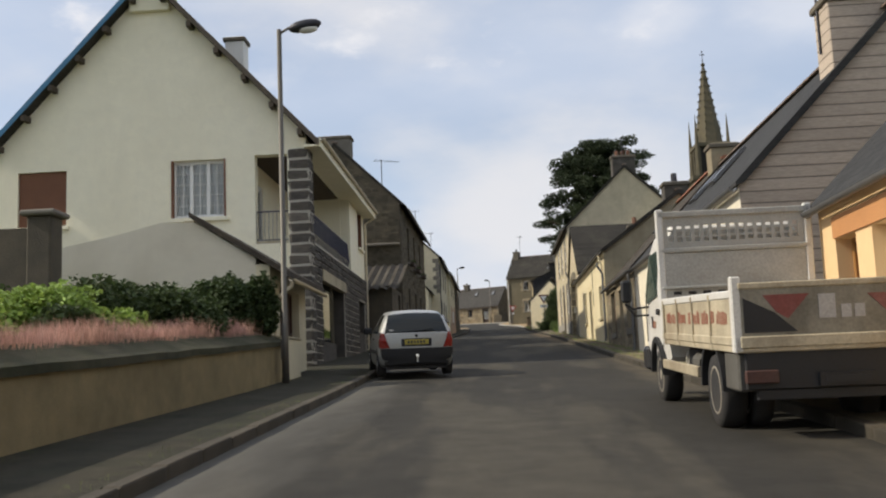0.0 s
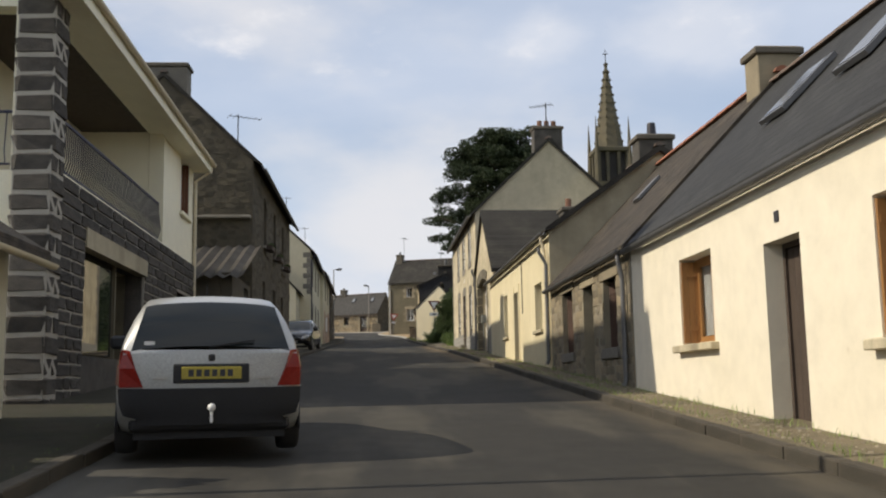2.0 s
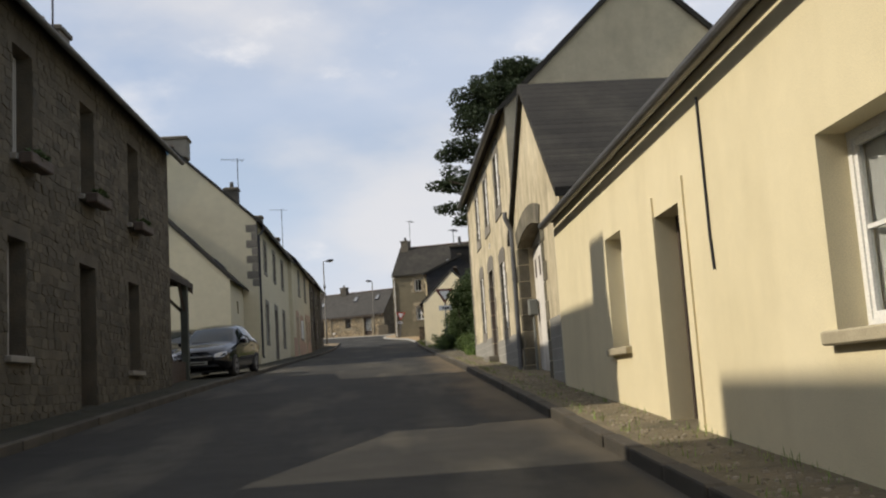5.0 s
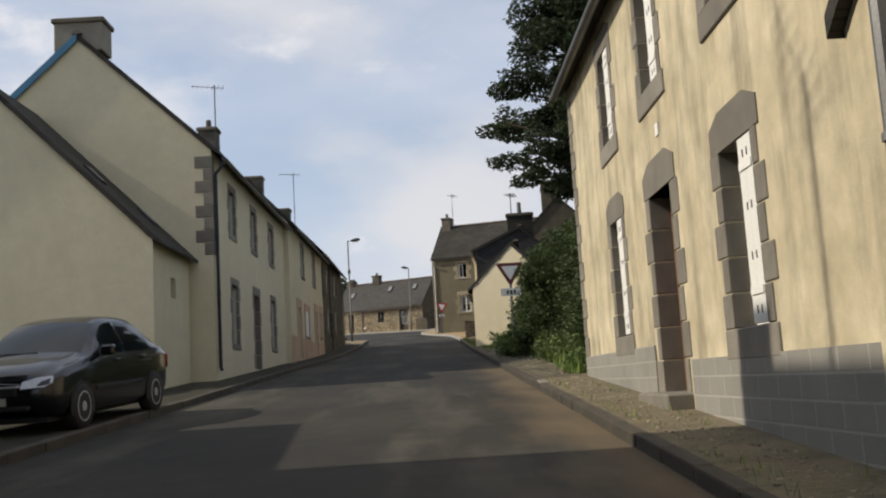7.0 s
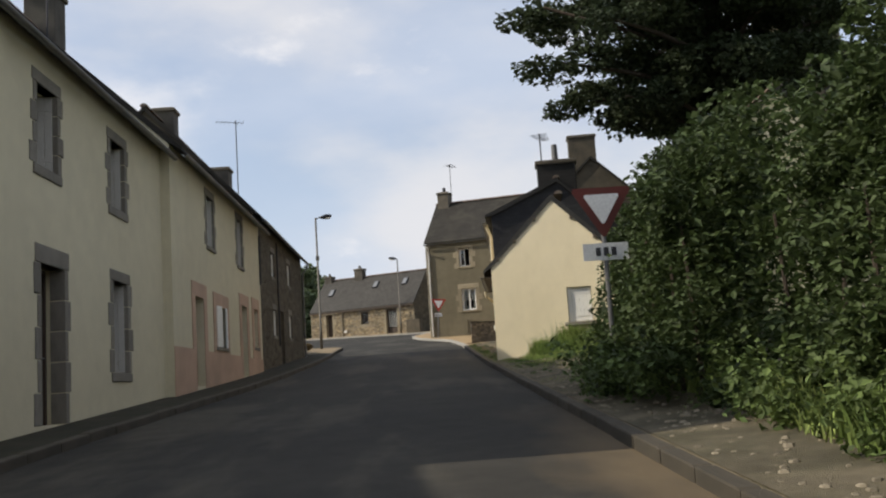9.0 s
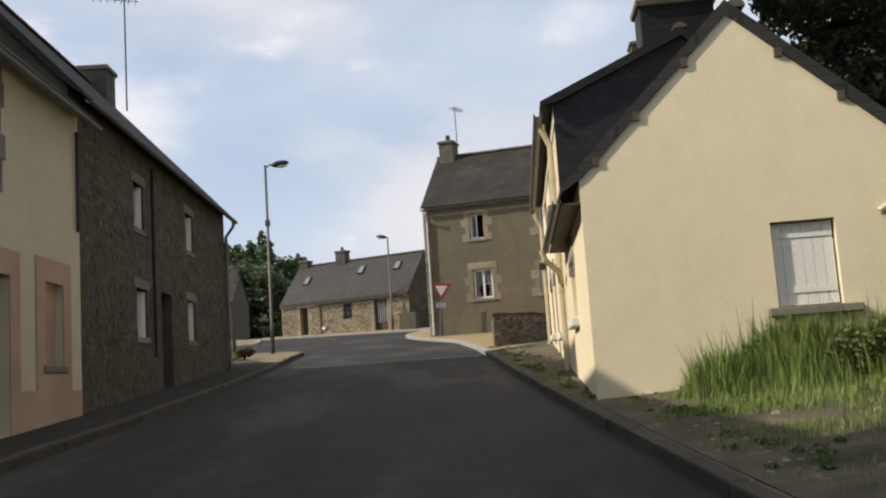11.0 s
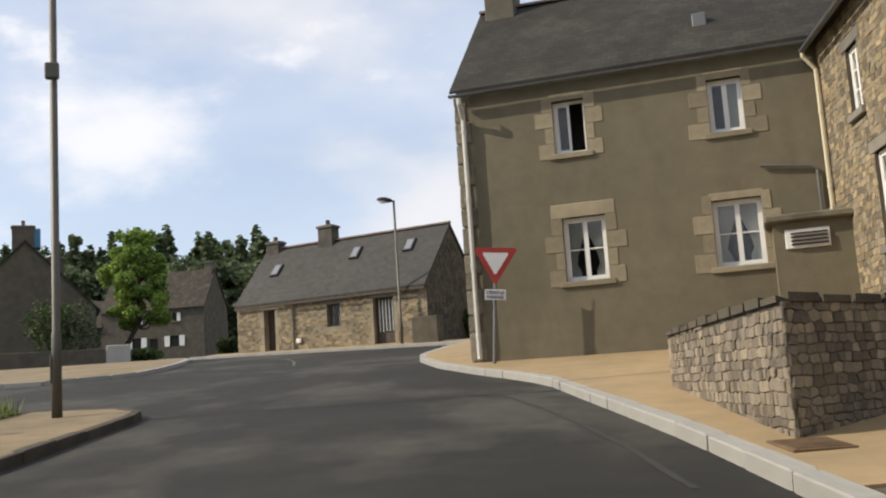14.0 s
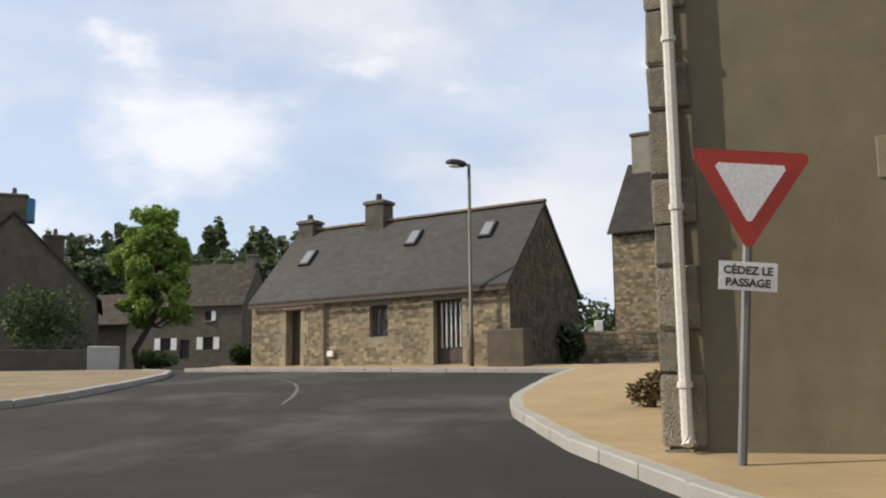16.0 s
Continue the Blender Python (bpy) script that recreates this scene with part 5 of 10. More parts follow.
h.roof(0, 11.5, 6.6, 14.1, 17.0, SLATE_D, over=0.16, verge=0.1, ridge=RIDGE_D)
h.gutter(-0.1, 7.5, -0.22, 14.0, ZINC, r=0.06)
h.chimney(0.5, 3.3, 0.75, 0.9, 16.0, 17.9, CHIMNEY, pots=1, pot_mat=IRON)
h.pipe(0.16, -0.03, 8.15, 13.85, mat("pale_downpipe", (0.60, 0.58, 0.53), 0.5, (0.5, 0.48, 0.44), 0.5, 4, 40, 0.05), r=0.05, bend=0.33)
rnq = random.Random(8)
zq, kq = 7.75, 0
while zq < 13.85:
    hq = min(rnq.uniform(0.34, 0.62), 14.0 - zq)
    wq, dq = (0.36, 0.26) if kq % 2 else (0.25, 0.42)
    ob = piece("quoin", shared("rough_quoin_%d" % (kq % 4), lambda: rough_block(140 + kq, jitter=0.035, bevel=0.05), GRANITE_Q), h.e, 0, 0, 0)
    ob.matrix_basis = Matrix.Translation((wq / 2 - 0.05, dq / 2 - 0.04, h.z(zq + hq / 2))) @ Matrix.Diagonal((wq, dq, hq - 0.014, 1))
    zq += hq
    kq += 1
for w, cur in ((A1, None), (A2, "side"), (B1, "tied"), (B2, "tied")):
    h.window(*w, set_in=0.14, rows=2 if w in (B1, B2) else 1, curtain=cur, open_leaf=(w is A1), bar=0.05)
    h.jambs(w[0], w[1], w[2] - 0.1, w[3] + (0.0 if w is B1 else 0.12), n=4, long=0.40, short=0.22, material=GRANITE_W, out=0.012, inward=0.12, alike=True)
    h.sill(w[0] - 0.12, w[1] + 0.12, w[2], material=GRANITE_W, out=0.05, h=0.12, inward=0.12)
    if w is B1:
        h.lintel(w[0] - 0.22, w[1] + 0.22, w[3], w[3] + 0.3, material=GRANITE_W, out=0.012, inward=0.12)
    else:
        h.lintel(w[0] - 0.04, w[1] + 0.04, w[3], w[3] + 0.16, material=GRANITE_W, out=0.008, inward=0.12)
h.add("skylight_vent", bx(5.2, 5.5, 0.9, 1.15, h.z(14.1 + 1.0 * 0.88), h.z(15.35), 0.02), ZINC)
# small lean-to with a louvred window by the inner corner
h.add("lean_to", bx(6.32, 7.9, -0.95, -0.002, h.z(7.9), h.z(10.30)), GREY_R)
h.add("lean_to_roof", bx(6.18, 8.0, -1.1, 0.0, h.z(10.30), h.z(10.44), 0.03), GRANITE_M)
h.add("louvre_frame", bx(6.52, 7.32, -0.99, -0.95, h.z(9.78), h.z(10.14), 0.01), WHITE)
for i in range(4):
    h.add("louvre", rotated(bx(6.62, 7.28, -0.04, 0.02, -0.005, 0.005), Matrix.Translation((0, -1.0, h.z(9.86 + i * 0.07))) @ Matrix.Rotation(radians(35), 4, "X")), IRON)
bm = bmesh.new()
tube(bm, [(6.25, -0.06, h.z(11.62)), (7.2, -0.06, h.z(11.5)), (7.3, -0.06, h.z(11.4)), (7.3, -0.06, h.z(10.4))], 0.03, 8)
h.add("waste_pipe", bm, ZINC)

# rubble stone wing running back along the pavement
E0 = Vector((1.90, 128.15)) + Vector((math.cos(radians(GT)), math.sin(radians(GT)))) * 7.55
h = House("stone_wing", "rubble stone two-storey wing with white windows", E0.x, E0.y, -96.5, 7.4)
S1, S2, S3, S4 = (1.75, 2.4, 12.0, 13.2), (4.9, 5.7, 12.0, 13.3), (2.6, 3.3, 9.5, 11.1), (5.6, 6.3, 9.5, 11.1)
h.front(-0.2, 8.2, 14.0, MORTAR_W, [S1, S2, S3, S4])
h.side(8.2, 5.5, 14.0, 16.6, RUBBLE, near=False)
h.front(-0.2, 8.2, 14.0, RUBBLE, v=5.1, thick=0.4)
h.side(-0.2, 5.5, 14.0, 16.6, RUBBLE, near=True)
h.roof(-0.2, 8.2, 5.5, 14.0, 16.6, SLATE_D, over=0.28, verge=0.1)
h.gutter(0.2, 8.2, -0.33, 13.8)
h.pipe(0.12, 0, 10.5, 13.8, PVC, bend=0.3)
h.chimney(7.7, 2.35, 0.8, 1.45, 15.6, 18.0, RUBBLE, pots=0)
for w in (S1, S2, S3, S4):
    h.window(*w, set_in=0.07, rows=3, curtain="full")
    h.sill(w[0] - 0.1, w[1] + 0.1, w[2], out=0.08, h=0.14, inward=0.25)
    h.lintel(w[0] - 0.2, w[1] + 0.2, w[3], w[3] + 0.22, out=0.02, inward=0.25)
STONE_FRONTS = [(h, -0.15, 8.15, 7.9, 13.9, [S1, S2, S3, S4])]

# long stone cottage across the junction
CT = -28.0
h = House("long_stone_cottage", "long low stone cottage with slate roof and skylights", -5.7, 153.7, CT, 8.9)
D1, D2, CW = (-1.68, -1.0, 9.9, 11.95), (4.45, 5.55, 9.85, 11.93), (1.9, 2.65, 10.85, 11.9)
h.front(0, 7.25, 12.4, MORTAR_C, [D2, CW])
h.front(-3.3, 0, 12.4, MORTAR, [D1], v=-0.12, thick=0.55)
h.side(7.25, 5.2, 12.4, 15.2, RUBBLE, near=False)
h.side(-3.3, 5.2, 12.4, 15.2, RUBBLE, near=True)
h.front(-3.3, 7.25, 12.4, RUBBLE, v=4.8, thick=0.4)
SLATE_C = courses(mat("grey_smooth_slate", (0.068, 0.064, 0.058), 0.75, (0.055, 0.052, 0.047), 0.7, 2.0, 60, 0.2, spec=0.25, mottle=0.08), 0.25, 0.13, 0.007, 0.7, 0.4)
h.roof(-3.3, 7.25, 5.2, 12.4, 15.2, SLATE_C, over=0.25, verge=0.08, ridge=RIDGE_D)
h.chimney(-2.85, 2.6, 0.75, 0.6, 14.5, 15.75, CHIM_D, pots=1, pot_mat=CHIM_D, pot_h=0.25)
h.chimney(0.45, 2.6, 0.85, 0.65, 14.6, 16.15, CHIM_D, pots=1, pot_mat=CHIM_D, pot_h=0.28)
h.add("stub_wall", bx(6.75, 8.05, -0.62, -0.02, h.z(8.9), h.z(10.82), 0.04), RUBBLE, "low dark stone stub at the corner")
h.add("gutter_board", bx(-3.35, 7.3, -0.29, -0.26, h.z(12.08), h.z(12.2)), DARK_W)
h.add("letter_box", bx(0.16, 0.42, -0.12, -0.02, h.z(10.25), h.z(10.45), 0.01), WHITE)
h.jambs(D1[0], D1[1], D1[2], D1[3], v=-0.12, n=5, long=0.34, short=0.2, material=GRANITE_W, out=0.02)
h.jambs(D2[0], D2[1], D2[2], D2[3], n=5, long=0.30, short=0.18, material=GRANITE_W, out=0.02)
h.door(*D1, material=DARK_W, boards=4, set_in=0.25)
h.door(*D2, material=DARK_W, glazed=0.75, panels=1, set_in=0.25)
h.window(*CW, frame_mat=DARK_W, rows=2, set_in=0.2)
h.lintel(D2[0] - 0.2, D2[1] + 0.2, 11.93, 12.15, out=0.02)
h.lintel(CW[0] - 0.2, CW[1] + 0.2, 11.9, 12.1, out=0.02)
for k in range(5):
    u = D2[0] + 0.2 + k * 0.175
    h.add("bar", bx(u - 0.012, u + 0.012, 0.2, 0.22, h.z(10.4), h.z(11.85)), WHITE)
for k in range(3):
    u = CW[0] + 0.18 + k * 0.2
    h.add("bar", bx(u - 0.012, u + 0.012, 0.08, 0.10, h.z(10.85), h.z(11.9)), IRON)
STONE_FRONTS += [(h, 0.02, 7.2, 9.4, 12.3, [D2, CW]), (h, -3.28, -0.02, 9.4, 12.3, [D1])]
for u, v in ((-1.9, 1.35), (2.6, 1.7), (5.6, 1.7)):
    s = 2.8 / 2.6
    m = Matrix.Translation((u, v, h.z(12.4 + v * s) + 0.17)) @ Matrix.Rotation(math.atan(s), 4, "X")
    sk = h.add("skylight", rotated(bx(-0.24, 0.24, -0.42, 0.42, 0, 0.09), m), IRON)
    h.add("pane", rotated(bx(-0.17, 0.17, -0.34, 0.34, 0.09, 0.10), m), glass_mat("roof_glass", (0.20, 0.21, 0.22), 0.25), parent=sk)

# stone house behind the corner
h = House("far_stone_house", "stone house with steep slate roof behind the corner", 4.85, 158.5, -24, 9.3)
h.front(0, 7, 15.3, RUBBLE)
h.side(0, 6, 15.3, 18.5, RUBBLE, near=True)
h.side(7, 6, 15.3, 18.5, RUBBLE, near=False)
h.front(0, 7, 15.3, RUBBLE, v=5.6, thick=0.4)
h.roof(0, 7, 6, 15.3, 18.5, SLATE_D, over=0.25)
h.chimney(0.6, 3.0, 0.8, 1.0, 17.6, 19.9, GRANITE, pots=0)
STONE_FRONTS += [(h, 0.05, 5.0, 10.0, 15.1, [])]

# ---- left side of the street ----
def left(name, label, x, y_near, zb, turn=90.0, category="house"):
    return House(name, label, x, y_near, turn, zb, category)


# big cream house with the corner loggia
h = left("cream_gable_house", "large cream rendered house with stone-clad ground floor and corner balcony", -5.2, 27.6, 1.1)
Y = 27.6
U = lambda y: y - Y
L, D = 12.3, 9.1
LOG = (0.6, U(36.0), 5.42, 8.05)
SHOP, ENT, WIN2, UPW = (U(29.6), U(32.2), 2.55, 4.4), (U(32.2), U(34.0), 1.2, 4.4), (U(37.6), U(39.4), 3.2, 4.75), (U(38.1), U(39.3), 6.55, 8.05)
h.front(0, L, 8.45, CREAM_H, [LOG, UPW], z0=5.3, thick=0.35)
h.front(0, L, 5.3, BASALT, [SHOP, ENT, WIN2], thick=0.35, label="dark stone cladding")
GW, GB, GO = (2.35, 3.95, 6.15, 7.85), (7.05, 8.5, 6.1, 7.73), (0.55, 1.5, 5.3, 7.9)
h.side(0, D, 8.45, 13.3, CREAM_H, [GW, GB, GO], near=True, thick=0.35)
h.side(L, D, 8.45, 13.3, CREAM_H, near=False)
h.front(0, L, 8.45, CREAM_H, v=D - 0.4, thick=0.4)
h.roof(0, L, D, 8.45, 13.3, SLATE_D, over=0.45, verge=0.42, thick=0.12)
h.add("fascia", bx(-0.4, L + 0.1, -0.5, -0.46, h.z(7.95), h.z(8.22)), CREAM_H)
h.add("soffit", bx(-0.4, L + 0.1, -0.46, -0.002, h.z(7.98), h.z(8.04)), CREAM_H)
h.gutter(-0.4, L + 0.1, -0.56, 8.2, PVC)
h.pipe(L - 0.05, 0, 2.4, 8.1, PVC, bend=0.5)
# loggia: floor, ceiling, back walls
h.add("balcony_floor", bx(0.02, U(36.0), 0.36, 2.0, h.z(5.2), h.z(5.38)), GREY_G)
h.add("balcony_ceiling", bx(0.36, U(36.3), 0.36, 2.4, h.z(8.1), h.z(8.16)), TIMBER)
h.front(0.36, U(36.3), 8.1, CREAM_H, [(2.0, 2.9, 5.38, 7.5), (5.4, 6.4, 6.2, 7.5)], v=1.95, thick=0.2, z0=5.3)
h.add("balcony_end", bx(U(36.0), U(36.2), 0.36, 1.94, h.z(5.3), h.z(8.1)), CREAM_H)
h.door(2.0, 2.9, 5.38, 7.5, v=1.95, set_in=0.05, material=WHITE, glazed=0.8, panels=1)
h.window(5.4, 6.4, 6.2, 7.5, v=1.95, set_in=0.05, rows=4, cols=2)
# stone corner pier
rnd = random.Random(4)
n = 21
for i in range(n):
    zc = 1.55 + (8.02 - 1.55) * (i + 0.5) / n
    hh = (8.02 - 1.55) / n - 0.035
    wide = i < 12
    me = shared("pier_%d" % (i % 4), lambda: rough_block(20 + i, jitter=0.05, bevel=0.1), BASALT)
    if i % 2:
        piece("pier_stone", me, h.e, 0.22, 0.2, h.z(zc), scale=(0.66, 0.62, hh))
    else:
        piece("pier_stone", me, h.e, 0.06, 0.2, h.z(zc), scale=(0.33, 0.6, hh))
        piece("pier_stone", me, h.e, 0.40, 0.2, h.z(zc), scale=(0.30, 0.6, hh))
h.add("pier_core", bx(-0.088, 0.53, -0.085, 0.485, h.z(1.1), h.z(8.0)), PALE_J)
# ground floor piers and bands of rough stone
for (ua, ub) in ((0.55, 1.95), (U(34.0) + 0.05, U(37.55)), (U(39.45), L)):
    z, k = 1.75, 0
    h.add("joint_backing", bx(ua, ub, -0.046, -0.002, h.z(1.6), h.z(4.4)), PALE_J)
    while z < 4.35:
        hh = 0.21
        x = ua
        while x < ub - 0.05:
            w = min(rnd.uniform(0.35, 0.8), ub - x)
            if ub - x - w < 0.15:
                w = ub - x
            me = shared("pier_%d" % (k % 4), None, BASALT)
            piece("cladding_stone", me, h.e, x + w / 2, -0.02, h.z(z + hh / 2), scale=(w - 0.035, 0.10, hh - 0.035))
            x += w
            k += 1
        z += hh
for z in (4.48, 4.70, 4.92, 5.14):
    x = 0.55
    while x < L - 0.1:
        w = min(rnd.uniform(0.6, 1.2), L - x)
        me = shared("pier_%d" % (int(x * 7) % 4), None, BASALT)
        piece("cladding_stone", me, h.e, x + w / 2, -0.02, h.z(z + 0.1), scale=(w - 0.03, 0.12, 0.19))
        x += w
h.add("joint_backing", bx(0.55, L, -0.05, -0.002, h.z(4.42), h.z(5.36)), PALE_J)
h.add("shop_beam", bx(SHOP[0] - 0.1, ENT[1] + 0.1, -0.1, 0.1, h.z(4.38), h.z(4.72)), GREY_G)
SHOPGL = glass_mat("dark_shop_glass", (0.012, 0.014, 0.016), 0.015, 1.0)
h.add("shop_pane", bx(SHOP[0] + 0.05, SHOP[1] - 0.05, 0.15, 0.16, h.z(2.6), h.z(4.36)), SHOPGL, "large dark reflecting shop pane")
h.add("shop_frame", bx(SHOP[0], SHOP[0] + 0.05, 0.1, 0.2, h.z(2.55), h.z(4.4)), WHITE)
h.add("shop_stall", bx(SHOP[0], SHOP[1], 0.08, 0.3, h.z(1.3), h.z(2.56)), GREY_R)
h.add("shop_stall_lower", bx(SHOP[1], SHOP[1] + 0.07, 0.1, 0.3, h.z(1.3), h.z(4.4)), GREY_R)
# dark sheet paints the entry's unlit depth
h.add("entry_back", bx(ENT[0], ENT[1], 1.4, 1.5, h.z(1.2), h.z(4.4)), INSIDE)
h.add("entry_side", bx(ENT[1], ENT[1] + 0.1, 0.36, 1.4, h.z(1.2), h.z(4.4)), GREY_R)
h.window(*WIN2, frame_mat=DARK_W, rows=1)
h.window(*UPW, frame_mat=WHITE, rows=4, cols=2)
h.sill(UPW[0] - 0.1, UPW[1] + 0.1, UPW[2], material=CREAM_H, out=0.1)
h.shutter(UPW[0], UPW[0] + 0.3, UPW[2] + 0.02, UPW[3] - 0.02, v=0.0, material=BROWN_SH, boards=3, angle=85, hinge=0)
h.shutter(UPW[1] - 0.3, UPW[1], UPW[2] + 0.02, UPW[3] - 0.02, v=0.0, material=BROWN_SH, boards=3, angle=-85, hinge=1)
# gable windows
h.window(*GW, side=(0, -1), rows=5, cols=2, leaves=3, set_in=0.14, curtain="full", bar=0.05)
h.add("shutter_reveal", rotated(bx(GW[1] - 0.05, GW[1] - 0.003, -0.03, 0.14, h.z(GW[2]), h.z(GW[3])), h.turn((0, -1))), BROWN_SH)
h.add("shutter_reveal", rotated(bx(GW[0] + 0.003, GW[0] + 0.05, -0.03, 0.14, h.z(GW[2]), h.z(GW[3])), h.turn((0, -1))), BROWN_SH)
for w in (GW, GB):
    h.add("window_sill", rotated(bx(w[0] - 0.1, w[1] + 0.1, -0.1, 0.1, h.z(w[2]) - 0.12, h.z(w[2]), 0.012), h.turn((0, -1))), CREAM_H)
roll = h.add("roller_shutter", rotated(bx(GB[0], GB[1], 0.10, 0.12, h.z(GB[2]), h.z(GB[3])), h.turn((0, -1))), BROWN_SH, "closed brown roller shutter")
for i in range(27):
    z0 = h.z(GB[2]) + i * 0.06
    part("slat", rotated(bx(GB[0] + 0.02, GB[1] - 0.02, 0.06, 0.075, z0, z0 + 0.054, 0.004), h.turn((0, -1))), BROWN_SH, roll)
# verge brackets and blue verge board
for i in range(6):
    for s in (1, -1):
        v = D / 2 + s * (0.45 + i * 0.8)
        z = 13.3 - abs(v - D / 2) * (13.3 - 8.45) / (D / 2)
        h.add("verge_bracket", bx(-0.4, 0.0, v - 0.07, v + 0.07, h.z(z) - 0.2, h.z(z) - 0.03), TIMBER)
bm = bmesh.new()
sl = (13.3 - 8.45) / (D / 2)
prism(bm, [(D / 2, h.z(13.3)), (D + 0.6, h.z(8.45) - 0.6 * sl), (D + 0.6, h.z(8.45) - 0.6 * sl + 0.2), (D / 2, h.z(13.3) + 0.2)], "x", -0.45, -0.425)
h.add("verge_board", bm, BLUE_B, "blue painted verge board")
bm = bmesh.new()
prism(bm, [(-0.45, h.z(8.45) - 0.45 * sl), (D / 2, h.z(13.3)), (D / 2, h.z(13.3) + 0.2), (-0.45, h.z(8.45) - 0.45 * sl + 0.2)], "x", -0.45, -0.425)
h.add("verge_board", bm, TIMBER)
h.chimney(2.4, 2.6, 0.6, 0.6, 10.5, 12.3, WHITE, pots=0)
h.chimney(0.22, D / 2, 0.8, 1.2, 12.4, 14.7, CREAM_H, pots=1)
# railings
def railing(hh, ua, ub, v, z0, side=None):
    bm = bmesh.new()
    box(bm, ua, ub, v - 0.02, v + 0.02, hh.z(z0 + 0.9), hh.z(z0 + 0.94))
    box(bm, ua, ub, v - 0.015, v + 0.015, hh.z(z0 + 0.08), hh.z(z0 + 0.11))
    r = hh.add("railing", rotated(bm, hh.turn(side)), RAIL)
    nb = int((ub - ua) / 0.115)
    for i in range(nb + 1):
        u = ua + (ub - ua) * i / nb
        bm = bmesh.new()
        tube(bm, [(u, v, hh.z(z0 + 0.1)), (u, v - 0.06, hh.z(z0 + 0.3)), (u, v - 0.03, hh.z(z0 + 0.55)), (u, v, hh.z(z0 + 0.9))], 0.009, 5)
        hh.add("baluster", rotated(bm, hh.turn(side)), RAIL, parent=r)
railing(h, 0.6, U(35.95), 0.1, 5.42)
railing(h, 0.55, 1.48, 0.1, 5.32, side=(0, -1))

# low annex in front of it, with the red-brown door
h = left("annex", "low cream rendered annex with sloping slate roof", -4.85, 21.2, 0.9, category="annex")
AD = (0.95, 3.15, 1.5, 3.5)
h.front(0, 4.0, 3.9, CREAM_L, [AD], thick=0.3)
bm = bmesh.new()
prism(bm, [(0.3, 0), (0.3, h.z(3.95)), (1.75, h.z(4.95)), (1.75, 0)], "x", 3.75, 4.0)
h.add("end_wall", bm, CREAM_L)
bm = bmesh.new()
prism(bm, [(0.304, 0), (0.304, h.z(4.04)), (1.65, h.z(4.9)), (2.4, h.z(4.93)), (3.4, h.z(4.7)), (4.8, h.z(4.45)), (6.0, h.z(4.35)), (6.0, 0)], "x", 0, 0.3)
h.add("gable_wall", bm, ANNEX)
bm = bmesh.new()
prism(bm, [(-0.45, h.z(3.58)), (1.75, h.z(5.0)), (1.75, h.z(5.12)), (-0.45, h.z(3.72))], "x", -0.15, 4.2)
h.add("roof", bm, SLATE_B)
h.add("back_wall", bx(0.3, 3.75, 1.76, 2.0, 0, h.z(5.0)), GREY_G)
h.gutter(-0.1, 4.2, -0.5, 3.55, PVC)
h.pipe(0.12, 0, 1.3, 3.5, PVC, bend=0.45)
h.door(*AD, material=OAK_DIM, panels=3, glazed=0.0, label="red-brown double door", set_in=0.2)
h.add("door_split", bx(2.03, 2.07, 0.18, 0.225, h.z(1.5), h.z(3.44)), OAK_DIM)

# old stone house
h = left("old_stone_house", "dark rubble stone two-storey house with slate roof", -4.1, 44.5, 2.3, turn=90 - 0.7)
Y = 44.5
WN = [(U(47.5), U(48.3), 7.0, 8.75), (U(50.6), U(51.4), 7.0, 8.75), (U(53.7), U(54.5), 7.0, 8.75)]
GN = [(U(47.3), U(48.0), 4.0, 5.75), (U(50.5), U(51.4), 3.2, 5.75), (U(53.6), U(54.4), 3.9, 5.75)]
h.front(0, 12.8, 9.4, RUBBLE, WN + GN)
h.side(0, 5.9, 9.4, 12.25, RUBBLE, near=True)
h.side(12.8, 5.9, 9.4, 12.25, RUBBLE, near=False)
h.front(0, 12.8, 9.4, RUBBLE, v=5.5, thick=0.4)
h.roof(0, 12.8, 5.9, 9.4, 12.25, SLATE_D, over=0.3, verge=0.06, ridge=RIDGE_D)
h.gutter(0, 12.9, -0.36, 9.15)
h.chimney(0.4, 2.95, 0.75, 1.5, 11.2, 12.75, GRANITE, pots=0)
h.chimney(12.4, 2.95, 0.75, 1.2, 11.2, 12.6, GRANITE, pots=1)
for w in WN + [GN[0], GN[2]]:
    h.window(*w, set_in=0.25, rows=3, frame_mat=GREY_SH)
    h.sill(w[0] - 0.1, w[1] + 0.1, w[2], out=0.1)
h.door(*GN[1], set_in=0.3, material=DARK_W)
bm = bmesh.new()
box(bm, -0.25, 0.0, 0.05, 4.5, h.z(7.45), h.z(7.55), 0.02)
h.add("drip_ledge", bm, GRANITE)
STONE_LEFT = (h, WN + GN)
for w in WN:
    fb = h.add("flower_box", bx(w[0] - 0.05, w[1] + 0.05, -0.32, -0.11, h.z(w[2]) - 0.16, h.z(w[2]) + 0.02, 0.02), DARK_W)
    bm = bmesh.new()
    leaf_cloud(bm, ((w[0] + w[1]) / 2, -0.22, h.z(w[2]) + 0.02), (0.42, 0.14, 0.14), 220, 0.08, random.Random(int(w[0] * 10)))
    h.add("flowering_plant", bm, LEAF_CYP, parent=fb)

